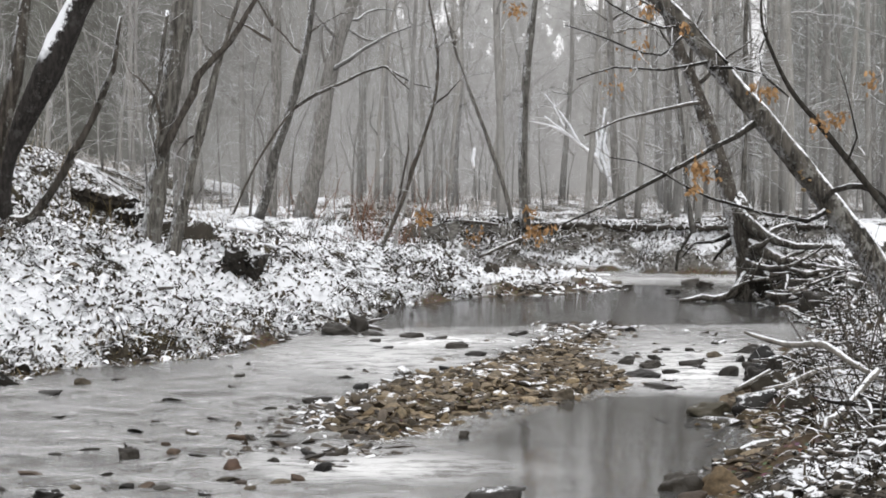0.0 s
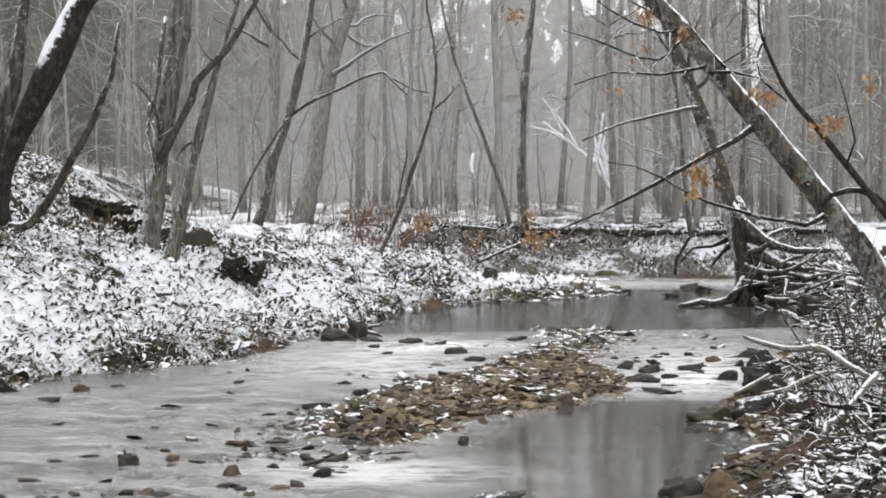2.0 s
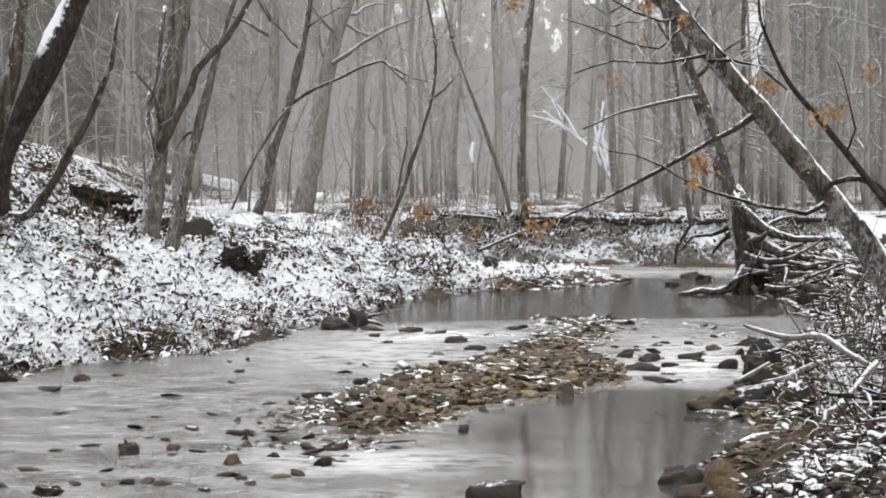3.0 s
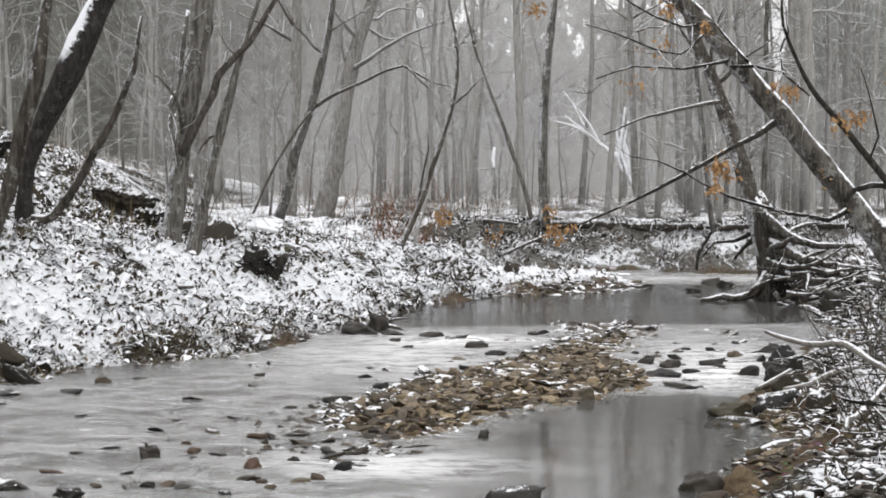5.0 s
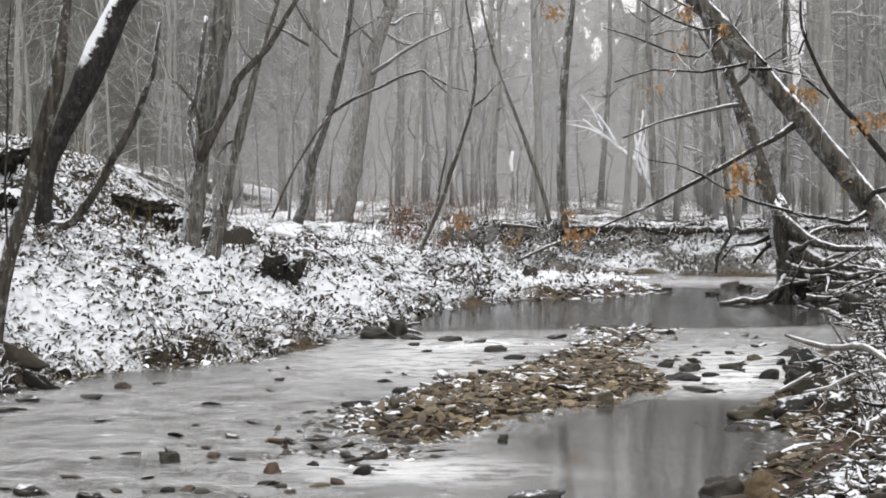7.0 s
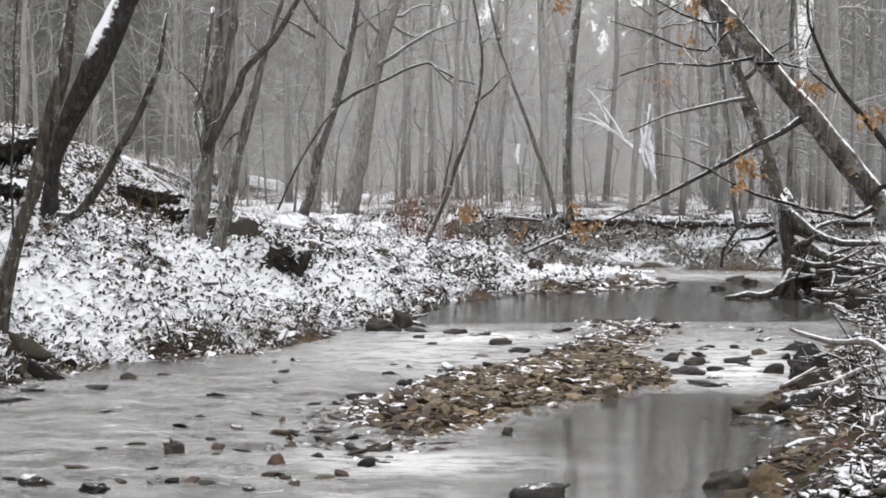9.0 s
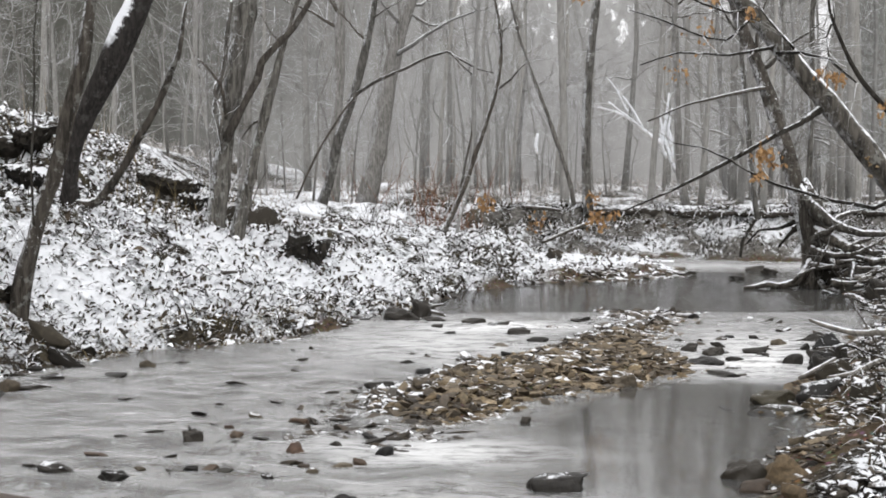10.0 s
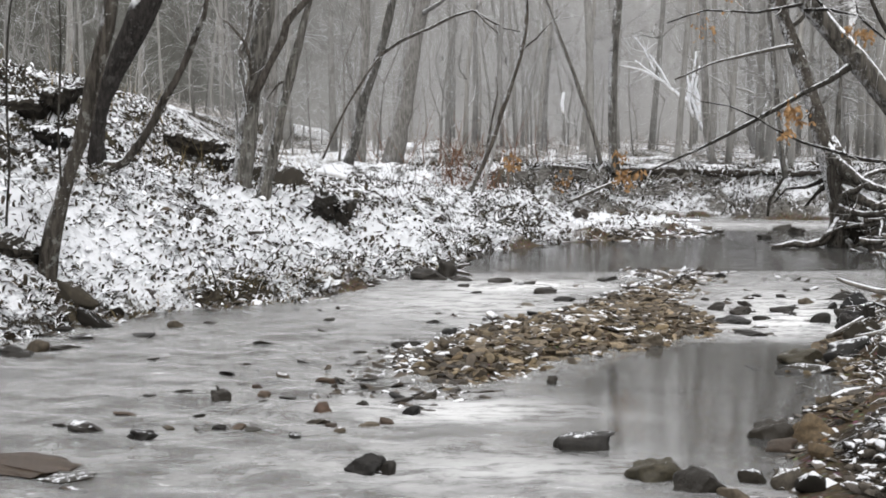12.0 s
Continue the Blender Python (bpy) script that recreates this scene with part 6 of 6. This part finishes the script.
# driftwood on the east shore
stick("driftwood_branch", [(2.41, 11.2, 0.61, 0.012), (2.53, 11.1, 0.57, 0.019), (2.67, 10.9, 0.55, 0.022), (2.78, 10.7, 0.57, 0.025), (2.83, 10.6, 0.57, 0.028), (2.89, 10.2, 0.52, 0.023), (2.93, 9.8, 0.47, 0.022), (3.0, 9.4, 0.41, 0.024)], M_DRIFT, "bleached driftwood branch topped with snow, reaching over the water", "driftwood", 41)
stick("driftwood_branch", [(2.89, 9.5, 0.52, 0.023), (2.77, 9.4, 0.43, 0.022), (2.62, 9.3, 0.3, 0.024), (2.54, 9.2, 0.27, 0.022), (2.46, 9.1, 0.26, 0.02), (2.43, 9.0, 0.12, 0.017), (2.39, 8.9, -0.06, 0.017), (2.36, 8.8, -0.31, 0.017)], M_DRIFT, "bent pale dead branch standing in the bank", "driftwood", 42)
stick("fallen_stick", [(2.64, 11.6, 0.13, 0.017), (2.84, 11.6, 0.17, 0.019), (3.05, 11.6, 0.28, 0.019), (3.26, 11.7, 0.29, 0.015)], M_DRIFT, "pale stick with snow on the east bank", "stick", 43)
stick("fallen_stick", [(2.47, 10.3, 0.03, 0.013), (2.6, 10.3, 0.0, 0.017), (2.75, 10.3, -0.01, 0.017), (3.01, 10.4, 0.02, 0.015)], M_LIMB_DARK, "dark wet stick on the shore", "stick", 44)
stick("driftwood_log", [(1.97, 9.6, -0.06, 0.019), (2.07, 9.6, -0.0, 0.029), (2.23, 9.7, 0.02, 0.035), (2.4, 9.8, 0.0, 0.036), (2.51, 9.8, -0.04, 0.027)], M_DRIFT, "bowed tan driftwood log with snow on top", "driftwood", 45)
stick("broken_stump", [(2.89, 12.4, 0.09, 0.069), (2.91, 12.4, 0.19, 0.06), (2.94, 12.4, 0.27, 0.046), (2.94, 12.4, 0.31, 0.028)], M_LIMB_DARK, "dark broken stump of driftwood", "stump", 46, lump=0.25)
stick("fallen_stick", [(2.55, 12.2, 0.05, 0.016), (2.76, 12.3, 0.14, 0.021), (2.94, 12.4, 0.21, 0.018), (3.1, 12.5, 0.25, 0.014)], M_DRIFT, "snowy stick leaning on the shore", "stick", 47)
# west bank
stick("short_stub", [(-3.93, 14.5, 0.38)+(0.045,), (-3.99, 14.75, 0.49)+(0.04,)], M_LIMB_DARK, "short dark stub of wood standing in the snow", "stump", 48, lump=0.05)
stick("fallen_stick", [(-4.91, 14.6, 0.95, 0.038), (-4.75, 14.5, 0.76, 0.032), (-4.55, 14.4, 0.55, 0.032)], M_ROOT, "snowy broken branch leaning on the bank", "stick", 49)
stick("bare_sapling", [(-3.92, 13.2, 1.21, 0.01), (-3.94, 13.2, 1.7, 0.01), (-3.91, 13.2, 2.33, 0.009), (-3.91, 13.2, 2.82, 0.007), (-3.87, 13.2, 3.31, 0.005)], M_LIMB_DARK, "thin bare stem by the slim tree", "sapling", 50, twig=5)
stick("bare_sapling", [(-4.35, 13.0, 0.87, 0.011), (-4.32, 13.0, 1.46, 0.011), (-4.32, 13.0, 2.32, 0.01), (-4.26, 13.0, 2.9, 0.008), (-4.16, 13.0, 3.57, 0.006)], M_LIMB_DARK, "thin bare stem by the slim tree", "sapling", 51, twig=5)
stick("fallen_stick", [(0.05, 33.8, 0.97, 0.038), (0.58, 33.8, 1.07, 0.044), (1.21, 33.8, 1.06, 0.044), (1.77, 33.8, 1.0, 0.038)], M_ROOT, "thin fallen log with snow along the cut bank's edge", "log", 52)
stick("fallen_stick", [(3.25, 31.4, 0.01, 0.023), (3.58, 31.4, 0.01, 0.029), (3.95, 31.4, -0.0, 0.029)], M_SNOWY, "snow-topped stick at the tip of the spit", "stick", 53)
stick("fallen_stick", [(1.27, 32.2, 0.34, 0.03), (1.88, 32.4, 0.61, 0.036), (2.51, 32.8, 0.84, 0.03)], M_LIMB, "thin branch lying down the cut bank", "stick", 54)
stick("fallen_stick", [(5.36, 31.6, 0.1, 0.029), (5.43, 31.8, 0.42, 0.035), (5.64, 32.0, 0.71, 0.036), (5.76, 32.0, 0.91, 0.024)], M_LIMB_DARK, "dark root hanging from the cut bank", "root", 55)
stick("snowy_log", [(-3.03, 24.0, 1.14, 0.036), (-2.8, 24.0, 1.11, 0.045), (-2.55, 24.0, 1.05, 0.04)], M_SNOWY, "small snow-covered log on the bank", "log", 56)
stick("snowy_log", [(-3.22, 16.8, 0.54, 0.019), (-2.98, 16.9, 0.58, 0.025), (-2.75, 17.0, 0.59, 0.019)], M_ROOT, "small snow-covered log on the bank", "log", 57)


for k, (x, y, z) in enumerate([(-1.8, 9.3, 0.08), (-1.74, 9.28, 0.06)]):
    stick("broken_stub", [(x, y, z - 0.06, 0.012), (x + 0.004, y, z - 0.01, 0.009), (x - 0.006 + 0.01 * k, y, z + 0.014, 0.005)], M_LIMB_DARK, "broken wet stub of wood caught on a stone", "stub", 64 + k, lump=0.2)


def root_ball():
    x, y, z = (-2.24, 18.92, 0.75)
    rng = np.random.default_rng(58)
    root = thing("root_ball", (x, y, z), "dark earthy root ball of a fallen tree in the snow", "stump")
    g = Geo()
    tube(g, [(x - 0.2, y, z - 0.16, 0.16), (x - 0.08, y, z + 0.02, 0.15), (x + 0.0, y, z + 0.13, 0.13), (x + 0.05, y, z + 0.22, 0.06)], 10, 0.05, 0.4, rng)
    part("core", g, M_LIMB_DARK, root)
    g = Geo()
    tube(g, [(x + 0.1, y + 0.05, z - 0.12, 0.1), (x + 0.2, y + 0.05, z - 0.02, 0.09), (x + 0.3, y + 0.05, z + 0.08, 0.06), (x + 0.34, y + 0.05, z + 0.14, 0.02)], 9, 0.05, 0.4, rng)
    part("side_lump", g, M_LIMB_DARK, root)
    for i in range(30):
        g = Geo()
        a = rng.uniform(0, 6.28)
        tube(g, shoot(rng, (x + rng.uniform(-0.1, 0.2), y, z + rng.uniform(-0.1, 0.16)), (math.cos(a), math.sin(a) * 0.6, rng.uniform(-0.4, 0.6)), rng.uniform(0.14, 0.34), 0.026, 0.5, 0.12), 5, 0.05, 0.25, rng)
        part("root", g, M_LIMB_DARK, root)


root_ball()
stick("shore_snag", [(-0.8, 18.2, -0.01, 0.03), (-0.77, 18.2, 0.1, 0.04), (-0.8, 18.2, 0.19, 0.03), (-0.85, 18.2, 0.24, 0.015)], M_ROOT, "black wet snag at the water's edge", "snag", 59, lump=0.3)
stick("shore_snag", [(-0.66, 18.25, -0.02, 0.03), (-0.62, 18.25, 0.08, 0.035), (-0.55, 18.25, 0.12, 0.025), (-0.46, 18.25, 0.14, 0.012)], M_ROOT, "black wet snag at the water's edge", "snag", 60, lump=0.3)
stick("shore_snag", [(-0.72, 18.15, 0.02, 0.02), (-0.6, 18.1, 0.06, 0.026), (-0.46, 18.1, 0.03, 0.02), (-0.4, 18.1, -0.03, 0.015)], M_ROOT, "snow-topped root at the water's edge", "snag", 61, lump=0.3)


def stick_pile(name, label, count, cx, cy, sx, sy, lift, seed, r=(0.012, 0.05), length=(0.5, 1.6), mats=(M_ROOT, M_DRIFT, M_LIMB)):
    """Flood-heaped branches, each its own part."""
    rng = np.random.default_rng(seed)
    root = thing(name, (cx, cy, float(height(cx, cy, False))), label, "brush pile")
    for _ in range(count):
        x, y = cx + rng.normal(0, sx), cy + rng.normal(0, sy)
        if float(edge_distance(np.array(x), np.array(y), CREEK)) < -0.15:
            continue
        z = float(height(x, y, False)) + rng.uniform(0.0, lift)
        a = rng.normal(0.0, 0.7) if sx > 0.45 else rng.uniform(0, 6.28)
        ln = rng.uniform(*length)
        rr = rng.uniform(*r) * 0.5
        rows = shoot(rng, (x - ln / 2 * math.cos(a), y - ln / 2 * math.sin(a), z + rng.uniform(-0.1, 0.15)), (math.cos(a), math.sin(a), rng.normal(-0.05, 0.18)), ln, rr, 0.1 if sx > 0.5 else 0.17, 0.0, 4)
        g = Geo()
        tube(g, rows, 6, 0.12, 0.12, rng)
        part("branch", g, mats[int(rng.integers(len(mats)))], root)
    return root


stick_pile("brush_pile", "flood-heaped snowy branches below the root tree", 130, 6.45, 22.0, 0.5, 0.9, 0.45, 81, (0.03, 0.13), (0.25, 0.75), mats=(M_ROOT, M_BARK_VINE, M_DRIFT))
stick_pile("brush_pile", "snow-topped roots and broken wood washed against the bank", 46, 5.75, 22.9, 0.4, 0.35, 0.42, 89, (0.03, 0.09), (0.25, 0.8), (M_ROOT, M_LIMB_DARK, M_LIMB))
stick_pile("brush_pile", "snow-topped broken wood and stones at the waterline", 80, 5.7, 21.2, 0.34, 0.6, 0.3, 99, (0.03, 0.09), (0.2, 0.6), (M_ROOT, M_LIMB_DARK, M_DRIFT))
stick_pile("brush_pile", "tangled snowy branches along the east bank", 90, 5.35, 18.8, 0.4, 1.2, 0.14, 82, (0.02, 0.05), (0.15, 0.5), (M_ROOT, M_DRIFT, M_LIMB_DARK))
stick_pile("brush_pile", "tangle of snowy sticks on the near east bank", 50, 4.0, 13.6, 0.4, 1.0, 0.12, 83, (0.01, 0.028), (0.12, 0.45), (M_DRIFT, M_LIMB_DARK, M_ROOT))
stick_pile("brush_pile", "tangle of snowy sticks on the near east bank", 50, 3.15, 9.9, 0.35, 0.8, 0.25, 84, (0.006, 0.018), (0.2, 0.6), (M_LIMB, M_LIMB_DARK, M_ROOT))
stick_pile("brush_pile", "snow-dusted driftwood chunks heaped on the shore", 50, 2.9, 8.9, 0.3, 0.6, 0.12, 86, (0.015, 0.045), (0.15, 0.45), (M_ROOT, M_LIMB, M_LIMB_DARK))
stick_pile("brush_pile", "snow-dusted driftwood chunks heaped on the shore", 80, 3.5, 12.4, 0.35, 0.8, 0.12, 87, (0.01, 0.03), (0.1, 0.35), (M_ROOT, M_LIMB, M_LIMB_DARK))
stick_pile("brush_pile", "twigs caught on the cut bank", 60, 2.6, 33.9, 1.6, 0.35, 0.15, 85, (0.008, 0.025), (0.4, 1.3), (M_LIMB, M_ROOT))


def stem_thicket(name, label, count, box, seed, tall, r, mat, lean=0.25):
    """Upright bare stems rooted in the bank, each a part."""
    rng = np.random.default_rng(seed)
    cx, cy = (box[0] + box[1]) / 2, (box[2] + box[3]) / 2
    root = thing(name, (cx, cy, float(height(cx, cy, False))), label, "shrub")
    for _ in range(count):
        x, y = rng.uniform(box[0], box[1]), rng.uniform(box[2], box[3])
        z = float(height(x, y, False))
        g = Geo()
        rows = shoot(rng, (x, y, z - 0.03), (rng.normal(-0.1, lean), rng.normal(0, lean), 1), tall * rng.uniform(0.5, 1.25), r * rng.uniform(0.6, 1.3), 0.11, 0.02, 5)
        tube(g, rows, 5, 0.1, 0.05, rng)
        twigs_on(g, rng, rows, 3, tall * 0.35, r * 0.5)
        part("stem", g, mat, root)
    return root


stem_thicket("bare_shrub", "bare grey stems on the near east bank", 22, (3.0, 3.9, 10.0, 12.5), 91, 0.9, 0.008, M_LIMB)
stem_thicket("bare_shrub", "bare grey stems on the near east bank", 22, (2.5, 3.2, 8.2, 10.0), 92, 0.7, 0.007, M_LIMB)
stem_thicket("bare_shrub", "bare stems beside the overhanging tree", 16, (4.2, 5.3, 14.0, 17.5), 93, 1.1, 0.007, M_LIMB_DARK)
stick("snowy_stump", [(-1.74, 24.0, 0.55, 0.13), (-1.73, 24.0, 0.74, 0.12), (-1.7, 24.0, 0.86, 0.08)], M_SNOWY, "small stump buried in a white cap of snow", "stump", 66, lump=0.3)
stem_thicket("red_shrub", "reddish bare shrub on the terrace", 40, (-1.4, 0.0, 29.5, 32.5), 94, 1.0, 0.008, M_RED_SHRUB, 0.4)
stem_thicket("red_shrub", "reddish bare shrub in the wood", 40, (-3.8, 1.2, 36, 40), 95, 1.3, 0.01, M_RED_SHRUB, 0.4)
stem_thicket("snowy_shrub", "small shrub plastered with snow on the slope", 26, (-4.5, -3.9, 22.4, 23.4), 97, 0.75, 0.006, M_SNOWY, 0.35)
stem_thicket("bare_shrub", "thin bare stems on the snowy terrace", 16, (-2.9, -1.3, 23.5, 28), 98, 0.8, 0.005, M_LIMB, 0.2)
stem_thicket("bare_shrub", "bare shrub stems on the slope", 30, (-6.5, -3.5, 20, 27), 96, 1.2, 0.007, M_LIMB, 0.2)


# ---------- clinging oak leaves ----------
def leaf_spray(x, y, z, count, spread, seed, size=0.058):
    """A spray of dry oak leaves on a twig, each leaf a part."""
    rng = np.random.default_rng(seed)
    root = thing("leaf_spray", (x, y, z), "spray of rust-brown oak leaves clinging to a twig", "leaves", "clinging oak leaves")
    g = Geo()
    tube(g, shoot(rng, (x + spread, y, z + spread * 0.8), (-1, 0, -0.6), spread * 2.2, 0.006, 0.2), 4, 0.1, 0)
    twig = part("twig", g, M_LIMB, root)
    for _ in range(int(count * 2.2)):
        c = np.array([x, y, z]) + rng.normal(0, spread * 0.6, 3) * [1, 0.6, 0.9]
        a, b = rng.uniform(0, 6.28), rng.uniform(-1.4, -0.2)
        d = np.array([math.cos(a) * math.cos(b), math.sin(a) * math.cos(b), math.sin(b)])
        s = np.cross(d, rng.normal(0, 1, 3))
        s /= np.linalg.norm(s)
        n = np.cross(d, s)
        ln = size * rng.uniform(0.7, 1.3)
        prof = [(0, 0.03), (0.2, 0.2), (0.3, 0.12), (0.5, 0.32), (0.62, 0.18), (0.8, 0.26), (1.0, 0.03)]
        v, fcs = [], []
        for t, w in prof:
            m = c + d * ln * t + n * ln * 0.35 * (t - t * t)
            v += [m - s * ln * w + n * ln * w * 0.3, m + s * ln * w + n * ln * w * 0.3]
        fcs = [(2 * i, 2 * i + 1, 2 * i + 3, 2 * i + 2) for i in range(len(prof) - 1)]
        g = Geo()
        g.add(v, fcs)
        part("leaf", g, M_OAK, twig)
    return root


leaf_spray(*(2.99, 16.3, 1.95), 26, 0.11, 401)
leaf_spray(*(3.09, 16.3, 1.85), 14, 0.09, 402)
leaf_spray(*(2.91, 16.2, 1.71), 12, 0.07, 403)
leaf_spray(*(3.75, 16.3, 2.74), 26, 0.11, 404)
leaf_spray(*(3.61, 16.4, 2.81), 10, 0.07, 405)
leaf_spray(*(4.09, 15.3, 2.38), 22, 0.12, 406)
leaf_spray(*(4.26, 15.3, 2.42), 10, 0.08, 407)
leaf_spray(*(2.48, 16.6, 3.64), 20, 0.09, 408)
leaf_spray(*(2.89, 16.6, 3.47), 10, 0.06, 409)
leaf_spray(*(1.14, 18.0, 3.83), 22, 0.09, 410)
leaf_spray(*(1.2, 16.0, 1.23), 20, 0.09, 411)
leaf_spray(*(1.34, 16.0, 1.29), 10, 0.06, 412)
leaf_spray(*(0.06, 28.2, 1.26), 16, 0.16, 413, 0.1)
leaf_spray(*(2.51, 34.4, 1.28), 12, 0.16, 414, 0.1)
leaf_spray(*(1.19, 33.4, 0.73), 14, 0.2, 415, 0.1)
leaf_spray(*(3.82, 30.0, 3.82), 12, 0.25, 416, 0.1)
leaf_spray(*(4.29, 30.0, 4.65), 10, 0.25, 417, 0.1)
leaf_spray(*(4.57, 15.3, 2.79), 12, 0.1, 418)


# ---------- snow-laden fallen crown in the wood ----------
def snowy_crown():
    x, y, z = (5.18, 48.0, 3.02)
    root = thing("snowy_fallen_tree", (x, y, float(height(x, y, False))), "broken tree crown plastered with snow", "fallen tree")
    rng = np.random.default_rng(61)
    for rows in ([(6.08, 48.0, 1.96, 0.042), (5.85, 48.0, 2.56, 0.058), (5.7, 48.0, 3.17, 0.058), (5.77, 48.0, 3.74, 0.042), (5.84, 48.0, 4.45, 0.025)],
                 [(5.99, 48.0, 2.31, 0.042), (5.92, 48.0, 2.85, 0.067), (5.84, 48.0, 3.38, 0.050), (5.95, 48.0, 4.0, 0.025)],
                 [(5.78, 48.0, 2.4, 0.042), (5.63, 48.0, 2.85, 0.058), (5.63, 48.0, 3.38, 0.042), (5.54, 48.0, 3.82, 0.025)],
                 [(5.63, 48.0, 2.88, 0.067), (5.13, 48.0, 3.24, 0.050), (4.56, 48.0, 3.7, 0.042), (3.93, 48.0, 4.18, 0.025)],
                 [(5.06, 48.0, 3.31, 0.042), (4.65, 48.0, 4.0, 0.033), (4.38, 48.0, 4.36, 0.025)],
                 [(4.74, 48.0, 3.56, 0.042), (4.11, 48.0, 3.88, 0.033), (3.58, 48.0, 4.0, 0.017)],
                 [(4.56, 48.0, 3.82, 0.033), (4.2, 48.0, 4.54, 0.033), (3.93, 48.0, 4.89, 0.017)]):
        g = Geo()
        tube(g, rows, 7, 0.15, 0.45, rng)
        limb = part("limb", g, M_SNOWY, root)
        g = Geo()
        twigs_on(g, rng, rows, 9, 0.55, 0.016)
        tagged(part("twig_spray", g, M_SNOWY, limb), kind="stuff")
    return root


snowy_crown()
stick("snowy_snag", [(1.64, 46.0, 2.49, 0.043), (1.61, 46.0, 2.79, 0.06), (1.67, 46.0, 3.1, 0.043)], M_SNOWY, "broken stub plastered with snow in the wood", "snag", 62)
stick("snowy_stump", [(-3.29, 50.0, 1.38, 0.204), (-3.29, 50.0, 1.6, 0.186)], M_SNOWY, "low stump capped with snow in the wood", "stump", 63)
